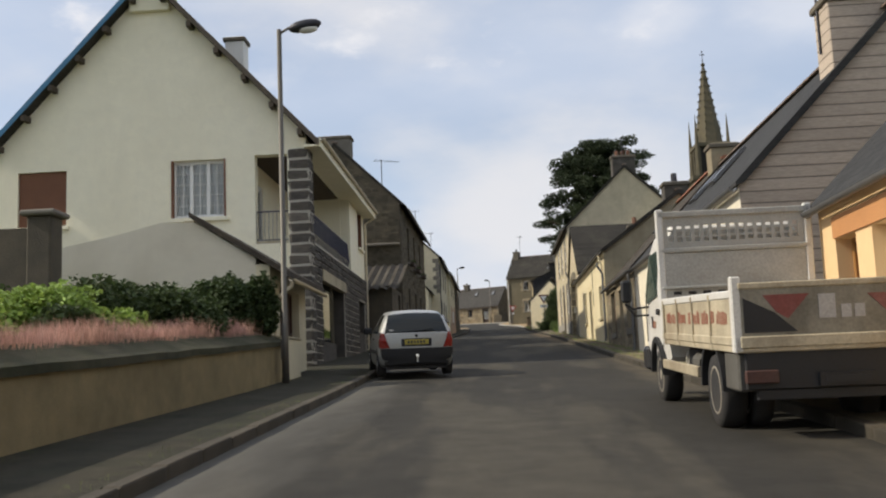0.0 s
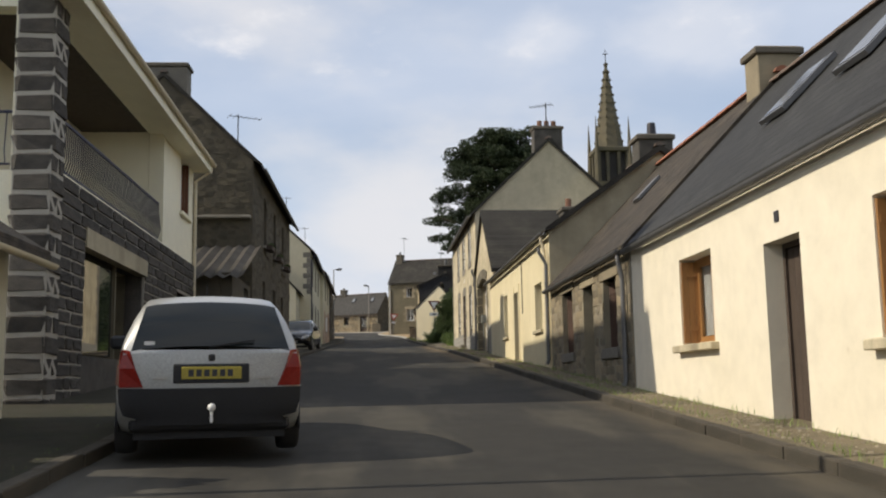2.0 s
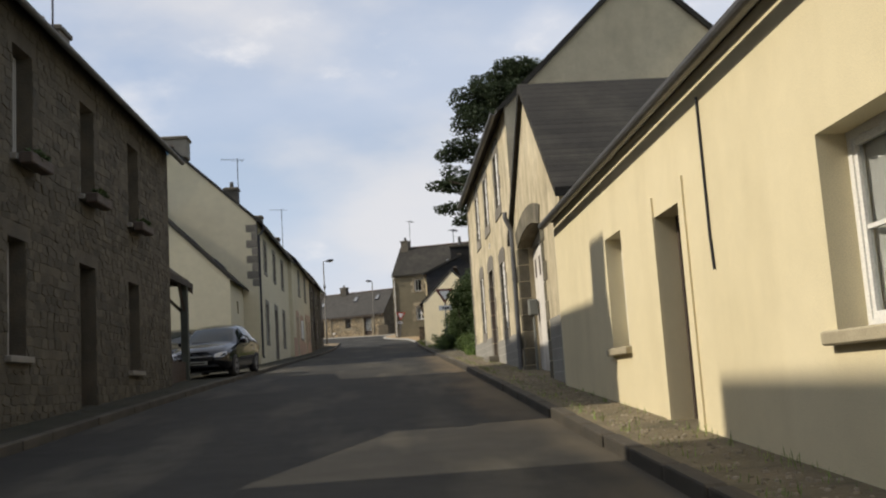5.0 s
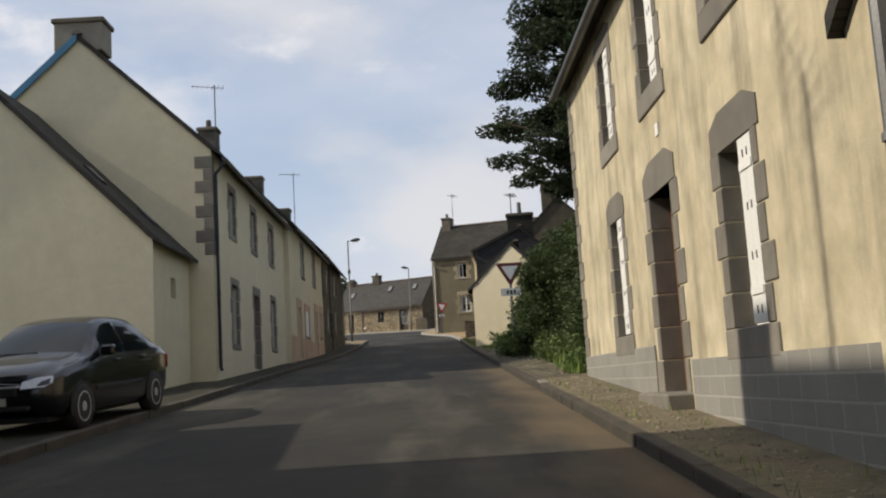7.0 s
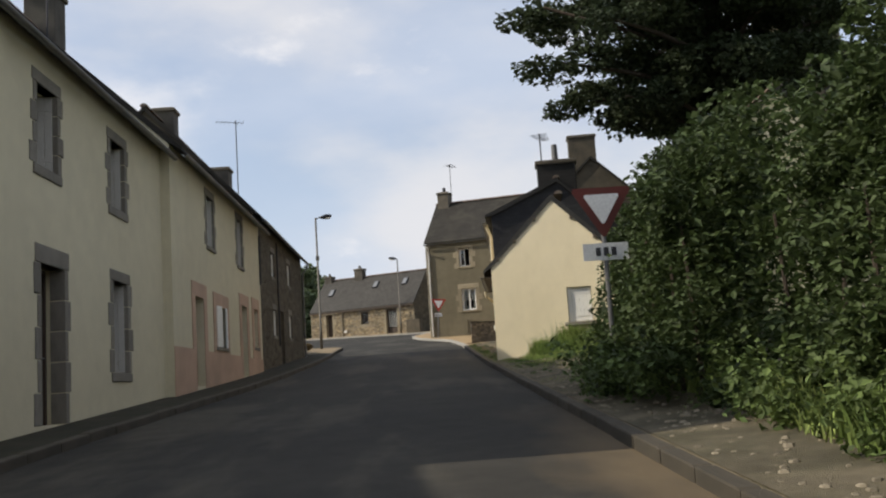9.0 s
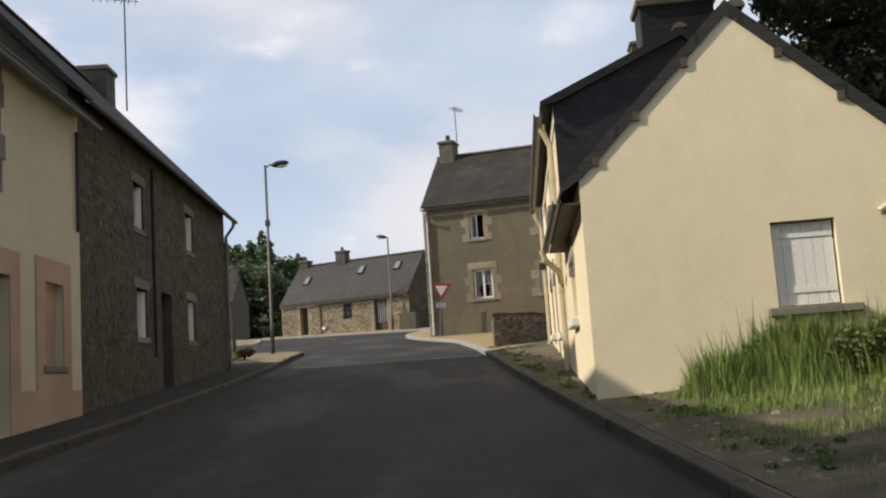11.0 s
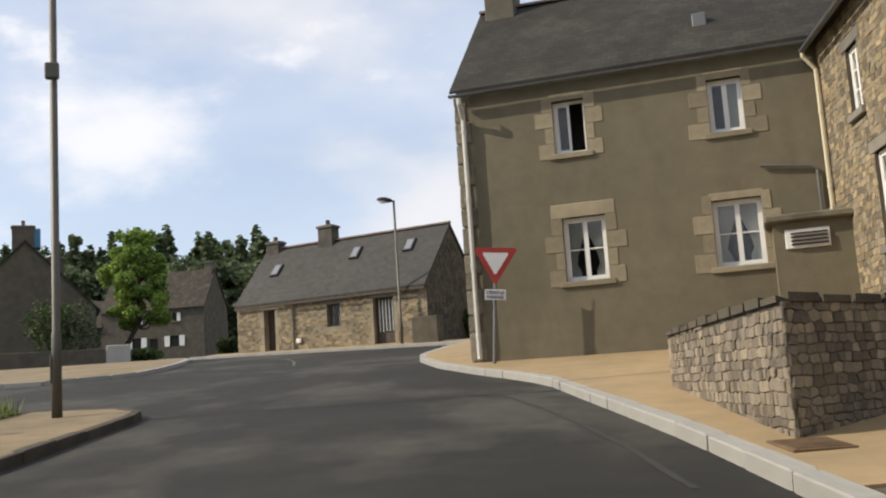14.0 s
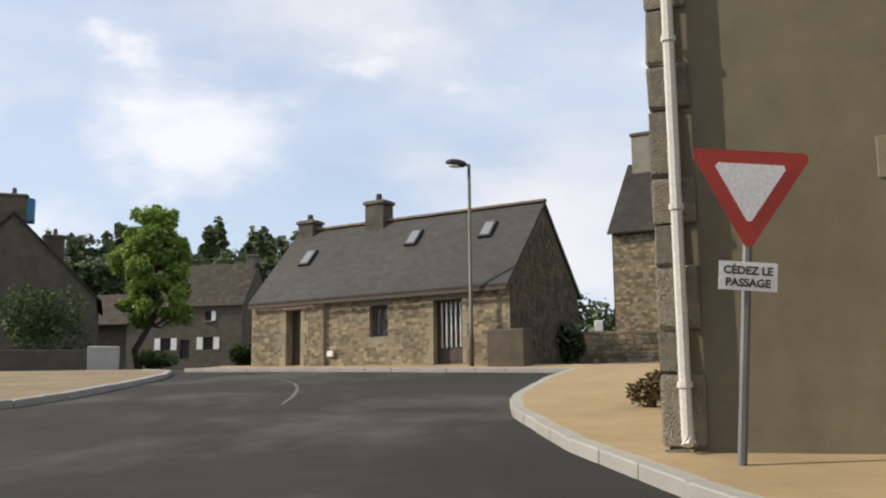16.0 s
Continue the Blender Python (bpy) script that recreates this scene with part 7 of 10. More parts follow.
# pale sealed joint between the old and the new carriageway, and worn paint further on
def road_mark(name, pts, w, material, label, lift=0.006):
    """A thin worn band on the carriageway along plan points, with ragged edges."""
    rnd = random.Random(len(pts))
    bm = bmesh.new()
    rows = []
    for (x0, y0), (x1, y1) in zip(pts, pts[1:]):
        L = math.hypot(x1 - x0, y1 - y0)
        nx, ny = -(y1 - y0) / L, (x1 - x0) / L
        for f in np.linspace(0, 1, max(3, int(L / 0.15))):
            x, y = x0 + (x1 - x0) * f, y0 + (y1 - y0) * f
            a, b = w / 2 * rnd.uniform(0.6, 1.2), w / 2 * rnd.uniform(0.6, 1.2)
            rows.append([bm.verts.new((x + nx * s, y + ny * s, rz(y + ny * s) + lift)) for s in (-a, b)])
    for r, s in zip(rows, rows[1:]):
        bm.faces.new((r[0], s[0], s[1], r[1]))
    structure(name, bm, material, label, "road marking")


SEAL = mat("pale_road_seal", (0.15, 0.142, 0.125), 0.92, (0.08, 0.076, 0.068), 0.9, 6, 90, 0.3)
road_mark("road_joint", [(0.9, 111.9), (1.7, 111.8), (3.2, 111.9)], 0.16, SEAL, "pale sealed joint across the carriageway")
road_mark("road_marking", [(-3.15, 135.9), (-3.45, 138.2), (-3.9, 140.7), (-4.55, 143.3), (-5.3, 145.2), (-6.3, 147.0)], 0.07, SEAL, "fragment of worn white road paint")


SCUFF = mat("tyre_scuffed_asphalt", (0.034, 0.033, 0.030), 0.9, (0.024, 0.0235, 0.022), 0.9, 5, 90, 0.3)
road_mark("tyre_scuff", [(2.75 - 1.0 * f * f, 113.2 + 9.5 * f) for f in (0, 0.2, 0.4, 0.6, 0.8, 1.0)], 0.07, SCUFF, "faint curved tyre scuff on the asphalt", 0.005)


# ---- street furniture ----
def street_lamp(x, y, zb, height, arm, towards, label):
    e = thing("street_lamp", pose(x, y, zb, 0, 0, towards), label, "street lamp")
    bm = bmesh.new()
    tube(bm, [(0, 0, 0), (0, 0, 1.2), (0, 0, 1.22), (0, 0, height)], 0.075, 10, 0.05)
    part("pole", bm, LAMPGREY, e, smooth=True)
    bm = bmesh.new()
    tube(bm, [(0, 0, height - 0.25), (0.02, 0, height - 0.08), (arm * 0.35, 0, height + 0.02), (arm * 0.6, 0, height + 0.04)], 0.03, 8)
    part("arm", bm, LAMPGREY, e, smooth=True)
    bm = bmesh.new()
    bmesh.ops.create_uvsphere(bm, u_segments=16, v_segments=9, radius=1.0)
    bmesh.ops.transform(bm, matrix=Matrix.Translation((arm * 0.6 + 0.22, 0, height + 0.05)) @ Matrix.Rotation(radians(-9), 4, "Y") @ Matrix.Diagonal((0.36, 0.16, 0.13, 1)), verts=bm.verts)
    head = part("lamp_head", bm, IRON, e, smooth=True)
    bm = bmesh.new()
    bmesh.ops.create_uvsphere(bm, u_segments=14, v_segments=7, radius=1.0)
    bmesh.ops.transform(bm, matrix=Matrix.Translation((arm * 0.6 + 0.24, 0, height - 0.015)) @ Matrix.Diagonal((0.26, 0.13, 0.09, 1)), verts=bm.verts)
    part("lens", bm, WHITE, head, smooth=True)
    part("hatch", bx(-0.085, -0.05, -0.05, 0.05, 0.5, 0.9, 0.01), LAMPGREY, e)
    return e


street_lamp(-4.24, 19.8, rz(19.8) + 0.1, 7.42, 0.55, 0, "tall grey street lamp on the left pavement".replace("left ", ""))
lamp = street_lamp(-4.28, 121.0, rz(121) + 0.11, 7.4, 0.6, 10, "slim galvanised street lamp on the corner island")
part("bracket_box", bx(-0.1, 0.1, -0.16, -0.06, 4.95, 5.2, 0.02), LAMPGREY, lamp)
street_lamp(-0.5, 150.4, rz(150.4) + 0.12, 6.45, 0.3, 180, "brownish street lamp before the stone cottage")


def triangle(bm, size, y, r=0.0):
    """An upside-down triangle with clipped corners, point down, in the x-z plane."""
    h = size * 0.866
    c = size * 0.045
    pts = [(-size / 2 + c, h / 3), (-size / 2 + c * 0.3, h / 3 - c * 1.3), (-c * 0.7, -2 * h / 3 + c), (c * 0.7, -2 * h / 3 + c), (size / 2 - c * 0.3, h / 3 - c * 1.3), (size / 2 - c, h / 3)]
    prism(bm, pts, "y", y, y + 0.004)


# darker copy of the sign red: the backlit face's shade is in the colour
RED_SHADED = mat("weathered_sign_red", (0.13, 0.028, 0.02), 0.7, (0.09, 0.025, 0.02), 0.7, 6, 40, 0.05)


def yield_sign(x, y, zb, zc, size, turn, label, plate, lean=0.0, border=None):
    """A give-way sign on a post; zc is the height of the triangle's middle over its base."""
    e = thing("give_way_sign", pose(x, y, zb, 0, lean, turn), label, "road sign")
    bm = bmesh.new()
    tube(bm, [(0, 0.04, -0.05), (0, 0.04, zc + size * 0.2)], 0.038, 8)
    part("post", bm, ZINC, e)
    bm = bmesh.new()
    triangle(bm, size, 0.0)
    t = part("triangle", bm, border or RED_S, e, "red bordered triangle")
    bm = bmesh.new()
    triangle(bm, size * 0.60, -0.006)
    part("field", bm, WHITE_S, t)
    if plate:
        z0 = zc
        p = part("plate", bx(-0.22, 0.22, -0.004, 0.002, -size * 0.577 - 0.30, -size * 0.577 - 0.08), WHITE_S, e)
        p.location.z = zc
        for k, words in enumerate(("C\u00c9DEZ LE", "PASSAGE")):
            cu = bpy.data.curves.new("text", "FONT")
            cu.body, cu.size, cu.align_x, cu.extrude, cu.offset = words, 0.085, "CENTER", 0.0015, 0.0028
            tmp = bpy.data.objects.new("text", cu)
            scene.collection.objects.link(tmp)
            bpy.context.view_layer.update()
            me = bpy.data.meshes.new_from_object(tmp)
            bpy.data.objects.remove(tmp)
            me.materials.clear()
            me.materials.append(BLACK_S)
            ob = new("lettering", me)
            ob.parent = p
            ob.matrix_basis = Matrix.Translation((0, -0.0065, -size * 0.577 - 0.175 - 0.095 * k)) @ Matrix.Rotation(radians(90), 4, "X")
    else:
        p = part("plate", bx(-0.32, 0.32, -0.004, 0.002, -size * 0.577 - 0.30, -size * 0.577 - 0.06), WHITE_S, e)
        p.location.z = zc
        for k in range(3):
            part("text_bar", bx(-0.14 + k * 0.11, -0.07 + k * 0.11, -0.009, -0.005, -size * 0.577 - 0.24, -size * 0.577 - 0.12), BLACK_S, p)
    t.location.z = zc
    return e


yield_sign(2.29, 127.25, 8.10, 2.1, 0.92, 0, "give way sign with a white plate below, leaning slightly", True, lean=4.6)
# this sign's border takes the red with shade painted in
yield_sign(4.06, 79.6, rz(79.6) + 0.12, 2.67, 0.85, 0, "weathered give way sign standing in the hedge", False, border=RED_SHADED)

e = thing("direction_sign", pose(-10.1, 129.7, rz(129.7) - 0.02, 0, 0, 0), "orange arrow direction sign with white border on a grey post", "road sign")
bm = bmesh.new()
tube(bm, [(0, 0.05, -0.05), (0, 0.05, 3.05)], 0.055, 8)
part("post", bm, LAMPGREY, e)
SIGN_OR = mat("faded_orange_sign", (0.42, 0.15, 0.075), 0.6, (0.34, 0.12, 0.07), 0.5, 6, 40, 0)
bm = bmesh.new()
prism(bm, [(-0.62, 2.42), (0.6, 2.52), (0.86, 2.76), (0.6, 2.95), (-0.62, 2.85)], "y", 0.0, 0.02)
b = part("arrow_board", bm, WHITE_S, e, "white bordered arrow board")
bm = bmesh.new()
prism(bm, [(-0.56, 2.48), (0.56, 2.57), (0.74, 2.75), (0.56, 2.89), (-0.56, 2.79)], "y", -0.006, 0.0)
part("field", bm, SIGN_OR, b)
part("text_bar", bx(-0.42, 0.3, -0.010, -0.006, 2.64, 2.72), WHITE_S, b)
part("top_plate", bx(-0.15, 0.15, 0.0, 0.02, 2.98, 3.22, 0.005), WHITE_S, e)

# television aerials
def aerial(x, y, z0, z1, turn, boom=1.1, bars=7):
    e = thing("tv_aerial", pose(x, y, z0, 0, 0, turn), "thin metal television aerial on a mast", "aerial", "aerials on the roofs")
    bm = bmesh.new()
    tube(bm, [(0, 0, -0.4), (0, 0, z1 - z0)], 0.026, 6)
    part("mast", bm, IRON, e)
    bm = bmesh.new()
    tube(bm, [(-boom * 0.3, 0, z1 - z0 - 0.1), (boom * 0.7, 0, z1 - z0 - 0.1)], 0.013, 5)
    for i in range(bars):
        x0 = -boom * 0.25 + boom * 0.92 * i / (bars - 1)
        hw = 0.32 - 0.02 * i
        tube(bm, [(x0, -hw, z1 - z0 - 0.1), (x0, hw, z1 - z0 - 0.1)], 0.011, 4)
    part("antenna", bm, IRON, e)


aerial(-6.06, 55.33, 11.6, 14.0, 25, 1.5)
aerial(-6.67, 87.6, 13.7, 16.6, 200, 1.3)
aerial(-6.8, 111.3, 15.0, 18.1, 200, 1.3)
aerial(7.7, 55.4, 13.3, 14.6, 150)
aerial(6.2, 101.8, 12.5, 14.2, 70)
aerial(3.94, 133.6, 16.6, 20.4, 60)
aerial(5.925, 17.0, 7.0, 9.2, 40)

# garden wall with heather and shrubs
GWX = line((-4.75, -20), (-4.66, 9), (-4.42, 17.6), (-4.42, 22.4))
e = thing("garden_wall", Matrix.Identity(4), "low cream rendered garden wall with sloping mossy coping", "wall")
bm = strip(steps(-12, 20.55, 1.5), lambda y: GWX(y) - 0.22, GWX, lambda x, y: 0.90, 1.2, 1)
part("wall", bm, WALL_DIRTY, e)
bm = strip(steps(-12.05, 20.6, 0.75), lambda y: GWX(y) - 0.5, lambda y: GWX(y) + 0.05, lambda x, y: 0.965 + 0.42 * max(0.0, GWX(y) - x) + 0.02 * noise.noise(Vector((x * 3, y * 1.3, 0))), 0.10, 4)
part("coping", bm, MOSS, e)
part("end_pier", bx(-4.66, -4.40, 20.62, 22.15, rz(21) - 0.2, rz(21) + 1.0, 0.015), CREAM_L, e, "cream rendered wall end")
part("pier_cap", bx(-4.69, -4.37, 20.60, 22.18, rz(21) + 1.0, rz(21) + 1.05, 0.012), GREY_G, e)
bm = strip(steps(-12, 20.8, 1.5), lambda y: -14.0, lambda y: GWX(y) - 0.4, lambda x, y: 1.04, 0.0, 4)
structure("garden_soil", bm, SOIL, "raised garden bed behind the wall", "garden")
e = thing("gate_pillar", pose(-8.1, 17.3, rz(17)), "dark stone garden wall end with pillar", "wall")
part("pillar", bx(-0.2, 0.25, -0.25, 0.25, 0.5, 3.45, 0.03), RUBBLE, e)
part("wall", bx(-6.0, -0.2, -0.18, 0.18, 0.5, 3.25, 0.02), RUBBLE, e)
part("pillar_cap", bx(-0.3, 0.35, -0.35, 0.35, 3.45, 3.55, 0.03), GRANITE, e)


def grass_tuft(bm, x, y, z, hgt, rnd, n=7, spread=0.12, slim=1.0):
    for _ in range(n):
        a = rnd.uniform(0, 6.28)
        dx, dy = math.cos(a), math.sin(a)
        w, hh, lean = slim * 0.012 * hgt / 0.3, hgt * rnd.uniform(0.5, 1.2), rnd.uniform(0.1, 0.6)
        x0, y0 = x + rnd.uniform(-spread, spread), y + rnd.uniform(-spread, spread)
        p = [(x0 - dy * w, y0 + dx * w, z), (x0 + dy * w, y0 - dx * w, z), (x0 + dx * lean * hh * 0.5 + dy * w * 0.7, y0 + dy * lean * hh * 0.5 - dx * w * 0.7, z + hh * 0.6), (x0 + dx * lean * hh * 0.5 - dy * w * 0.7, y0 + dy * lean * hh * 0.5 + dx * w * 0.7, z + hh * 0.6), (x0 + dx * lean * hh, y0 + dy * lean * hh, z + hh)]
        v = [bm.verts.new(q) for q in p]
        bm.faces.new((v[0], v[1], v[2], v[3]))
        bm.faces.new((v[3], v[2], v[4]))


def limb(bm, pts, r, r2, seg=8):
    tube(bm, pts, r, seg, r2)


def tree(name, x, y, zb, label, trunk, limbs, clouds, leaf, size, count, seed):
    """A trunk that tapers, limbs that carry the crown, and a crown of many leaf sprays round each limb's end."""
    rnd = random.Random(seed)
    e = thing(name, pose(x, y, zb), label, "tree")
    bm = bmesh.new()
    limb(bm, trunk[0], trunk[1], trunk[2], 10)
    for pts, r in limbs:
        limb(bm, pts, r, r * 0.3, 7)
    part("trunk", bm, BARK, e, smooth=True)
    bm = bmesh.new()
    tot = sum(c[1][0] * c[1][1] for c in clouds)
    for c, rad in clouds:
        leaf_cloud(bm, c, rad, int(count * rad[0] * rad[1] / tot), size, rnd)
    part("crown", bm, leaf, e)
    return e


rnd = random.Random(11)
# heather along the wall top, with darker shrubs behind
bm = bmesh.new()
for i in range(10800):
    y = rnd.uniform(-2, 20.4)
    x = GWX(y) - 0.5 - abs(rnd.gauss(0, 0.5))
    z = rz(y) + 1.02
    grass_tuft(bm, x, y, z, rnd.uniform(0.22, 0.4) * (1 + 0.5 * noise.noise(Vector((x, y * 1.4, 0)))), rnd, 7, 0.2, 0.28)
hb = tagged(bm_obj("heather", bm, HEATHER), "feathery pink heather along the wall top", "flower bed", kind="stuff")
for sx, sy, sr, sh, lm in ((-6.6, 16.4, 1.3, 1.19, LEAF_HEDGE), (-5.6, 17.3, 0.9, 1.03, LEAF_HEDGE), (-6.0, 18.6, 1.2, 1.25, LEAF_CYP), (-7.6, 16.9, 1.2, 1.19, LEAF_HEDGE), (-5.7, 13.2, 0.7, 0.76, LEAF_HEDGE), (-5.5, 19.8, 0.8, 1.43, LEAF_CYP), (-5.0, 20.35, 0.62, 1.37, LEAF_CYP), (-5.9, 20.4, 0.75, 1.37, LEAF_CYP), (-6.6, 14.0, 1.2, 1.06, LEAF_BRIGHT), (-6.0, 15.2, 0.7, 0.76, LEAF_BRIGHT), (-8.3, 15.2, 1.0, 1.25, LEAF_HEDGE), (-7.0, 19.4, 1.1, 1.35, LEAF_CYP), (-8.6, 12.0, 1.2, 1.13, LEAF_CYP), (-6.2, 10.6, 0.8, 0.82, LEAF_BRIGHT)):
    e = thing("shrub", pose(sx, sy, rz(sy) + 0.84), "rounded evergreen garden shrub behind the wall" if lm is not LEAF_BRIGHT else "bright green garden shrub behind the wall", "shrub", "shrubs in the garden")
    bm = bmesh.new()
    for k in range(5):
        a2 = rnd.uniform(0, 6.28)
        tube(bm, [(0, 0, 0), (0.3 * sr * math.cos(a2), 0.3 * sr * math.sin(a2), sh * 0.6)], 0.03, 5, 0.01)
    part("stem", bm, BARK, e)
    bm = bmesh.new()
    for k in range(5):
        leaf_cloud(bm, (rnd.uniform(-0.4, 0.4) * sr, rnd.uniform(-0.4, 0.4) * sr, sh * rnd.uniform(0.4, 0.7)), (sr * 0.65, sr * 0.65, sh * 0.5), 2100, 0.09, rnd)
    part("foliage", bm, lm, e)

# big cedar behind the tall yellow house: flat tiers of many small sprays
B = rz(95) + 0.3
tr = [((0, 0, 0), (0.2, 0, 5), (0.1, 0.2, 10), (0.4, 0, 16.5)), 0.6, 0.12]
limbs, clouds = [], []
rn2 = random.Random(5)
for tier in range(10):
    zc = 7.4 + tier * 1.02
    reach = (5.6, 6.8, 7.2, 7.1, 6.9, 6.6, 6.2, 5.6, 4.7, 3.2)[tier]
    for q in range(7):
        ang = q * 51.4 + tier * 37 + rn2.uniform(-20, 20)
        rr, lift = reach * rn2.uniform(0.62, 1.0), rn2.uniform(-0.7, 0.8)
        if tier == 0 and math.cos(radians(ang)) < 0.2:
            rr *= 0.68
        if tier < 4 and math.sin(radians(ang)) < -0.2 and math.cos(radians(ang)) > -0.6:
            rr *= 0.45
        c, s = math.cos(radians(ang)), math.sin(radians(ang))
        limbs.append((((0.2, 0, zc - 1.0), (c * rr * 0.5, s * rr * 0.5, zc - 0.3 + lift * 0.5), (c * rr * 0.9, s * rr * 0.9, zc + lift)), 0.11))
        for f in (0.30, 0.48, 0.64, 0.78, 0.9, 1.0):
            side = rn2.uniform(-1.0, 1.0) * (0.5 + 0.6 * f)
            clouds.append(((c * rr * f - s * side, s * rr * f + c * side, zc + lift * f + rn2.uniform(-0.25, 0.4)), (rn2.uniform(0.6, 1.2), rn2.uniform(0.6, 1.2), rn2.uniform(0.35, 0.75))))
clouds += [((0.2, 0, z), (2.2, 2.2, 1.2)) for z in (8, 10, 12, 14, 16)] + [((0.4, 0, 17.3), (2.2, 2.2, 0.8))]
tree("cedar_tree", 10.9, 95.0, B, "large dark cedar with layered branches", tr, limbs, clouds, LEAF_DARK, 0.18, 150000, 3)
# dense conifer behind the low houses
clouds = [((rn2.uniform(-0.5, 0.5), rn2.uniform(-0.5, 0.5), z), (r, r, 1.3)) for z, r in ((2, 2.9), (3.6, 3.1), (5.2, 3.0), (6.8, 3.0), (8.4, 2.8), (10, 2.6), (11.6, 2.2), (13.2, 1.7), (14.6, 1.0))]
tree("cypress_tree", 15.4, 113.0, rz(113) + 0.2, "dense dark conifer rising behind the low houses", [((0, 0, 0), (0, 0, 7), (0.1, 0, 15)), 0.35, 0.06], [(((0, 0, 8.2), (-2.4, -1.4, 9.8), (-5.0, -2.7, 11.0)), 0.12)], clouds + [((-2.2, -2.0, 9.7), (1.5, 1.5, 0.9)), ((-3.6, -2.4, 10.5), (1.4, 1.4, 0.8)), ((-5.0, -2.8, 11.0), (1.1, 1.1, 0.6)), ((-1.5, -1.5, 11.4), (1.4, 1.4, 0.9))], LEAF_DARK, 0.24, 42000, 8)

# hedge along the verge
e = thing("hedge", pose(6.2, 78, rz(78)), "tall untrimmed green hedge beside the verge, brambles at its foot", "hedge")
bm, bl = bmesh.new(), bmesh.new()
rn3 = random.Random(21)
HEDGE_X = lambda i: -0.85 - (0.75 if 8 < i < 15 else 0) if i < 14 else -0.95 + 2.4 * (i - 13) / 10
for i in range(24):
    y = -9.6 + i * 0.98
    top = 1.12 if i < 10 else 1.12 - (i - 10) * 0.045
    ground = rz(78 + y) - rz(78)
    for k in range(34):
        z = rn3.uniform(0.25, 3.15)
        # the face leans back as it rises
        cx = HEDGE_X(i) - 0.62 + 0.50 * z * rn3.uniform(0.5, 1.3) + 0.5 * noise.noise(Vector((i * 0.7, z * 1.1, 4.0)))
        r = rn3.uniform(0.28, 0.62)
        leaf_cloud(bm, (cx, y + rn3.uniform(-0.6, 0.6), ground + z * top), (r, r * 1.1, r * 0.8), 130, 0.105, rn3, 0.3, 0.35)
    for z in (0.9, 2.1, 3.0):
        leaf_cloud(bm, (HEDGE_X(i) + 0.5 + 0.15 * z, y, ground + z * top), (0.9, 0.8, 0.75), 420, 0.12, rn3, 0.35, 0.6)
    # brambles and nettles at the foot
    for k in range(6):
        leaf_cloud(bl, (HEDGE_X(i) - 0.85 + rn3.uniform(-0.25, 0.45), y + rn3.uniform(-0.5, 0.5), ground + rn3.uniform(0.1, 0.75)), (0.3, 0.34, 0.26), 60, 0.085, rn3, 0.34, 0.2)
part("foliage", bm, LEAF_HEDGE, e)
part("bramble", bl, LEAF_BRAMBLE, e, "lighter bramble leaves at the foot")
for i in range(24):
    bm = bmesh.new()
    y = -9.6 + i * 0.98
    tube(bm, [(HEDGE_X(i), y, rz(78 + y) - rz(78) - 0.1), (HEDGE_X(i) + rn3.uniform(-0.3, 0.3), y, rz(78 + y) - rz(78) + 2.2)], 0.04, 5, 0.015)
    part("stem", bm, BARK, e)

# church spire far behind
e = thing("church", pose(31.9, 140, 14), "granite church tower with tall pierced spire", "church")
bm = bmesh.new()
box(bm, -3.0, 3.0, -3.0, 3.0, -6, 14.0)
box(bm, -3.3, 3.3, -3.3, 3.3, 13.6, 14.2)
part("tower", bm, SPIRE, e)
# belfry openings and core are solid, their inner shade painted near-black
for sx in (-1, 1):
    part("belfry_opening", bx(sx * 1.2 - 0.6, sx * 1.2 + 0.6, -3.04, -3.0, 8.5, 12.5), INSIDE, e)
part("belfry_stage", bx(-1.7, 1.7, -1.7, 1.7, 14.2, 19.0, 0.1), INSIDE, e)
part("cornice", bx(-2.4, 2.4, -2.4, 2.4, 18.5, 19.1, 0.08), SPIRE, e)
for k in range(4):
    for q in (-2.1, -0.75, 0.75, 2.1):
        a2 = k * math.pi / 2
        part("belfry_column", rotated(bx(q - 0.2, q + 0.2, -2.2, -1.72, 14.2, 18.5, 0.05), Matrix.Rotation(a2, 4, "Z")), SPIRE, e)
bm = bmesh.new()
ring = [bm.verts.new((2.0 * math.cos(math.pi * (i + 0.5) / 4), 2.0 * math.sin(math.pi * (i + 0.5) / 4), 19.0)) for i in range(8)]
tip = bm.verts.new((0, 0, 32.0))
for i in range(8):
    bm.faces.new((ring[i], ring[(i + 1) % 8], tip))
bm.faces.new(ring[::-1])
sp = part("spire", bm, SPIRE, e)
for i in range(8):
    a2 = math.pi * (i + 0.5) / 4
    for k in range(12):
        f = k / 12
        r0 = 2.0 * (1 - f) + 0.03
        ob = new("crocket", shared("crocket", lambda: bx(-0.1, 0.1, -0.1, 0.1, 0, 0.28, 0.02), SPIRE))
        ob.parent = sp
        ob.matrix_basis = Matrix.Translation((r0 * math.cos(a2), r0 * math.sin(a2), 19 + 13 * f))
for sx in (-1, 1):
    for sy in (-1, 1):
        bm = bmesh.new()
        tube(bm, [(sx * 2.2, sy * 2.2, 14.0), (sx * 2.2, sy * 2.2, 19.6), (sx * 2.2, sy * 2.2, 23.2)], 0.45, 6, 0.03)
        part("pinnacle", bm, SPIRE, e)
bm = bmesh.new()
tube(bm, [(0, 0, 31.6), (0, 0, 33.2)], 0.06, 6)
box(bm, -0.35, 0.35, -0.04, 0.04, 32.5, 32.62)
part("finial", bm, IRON, e)

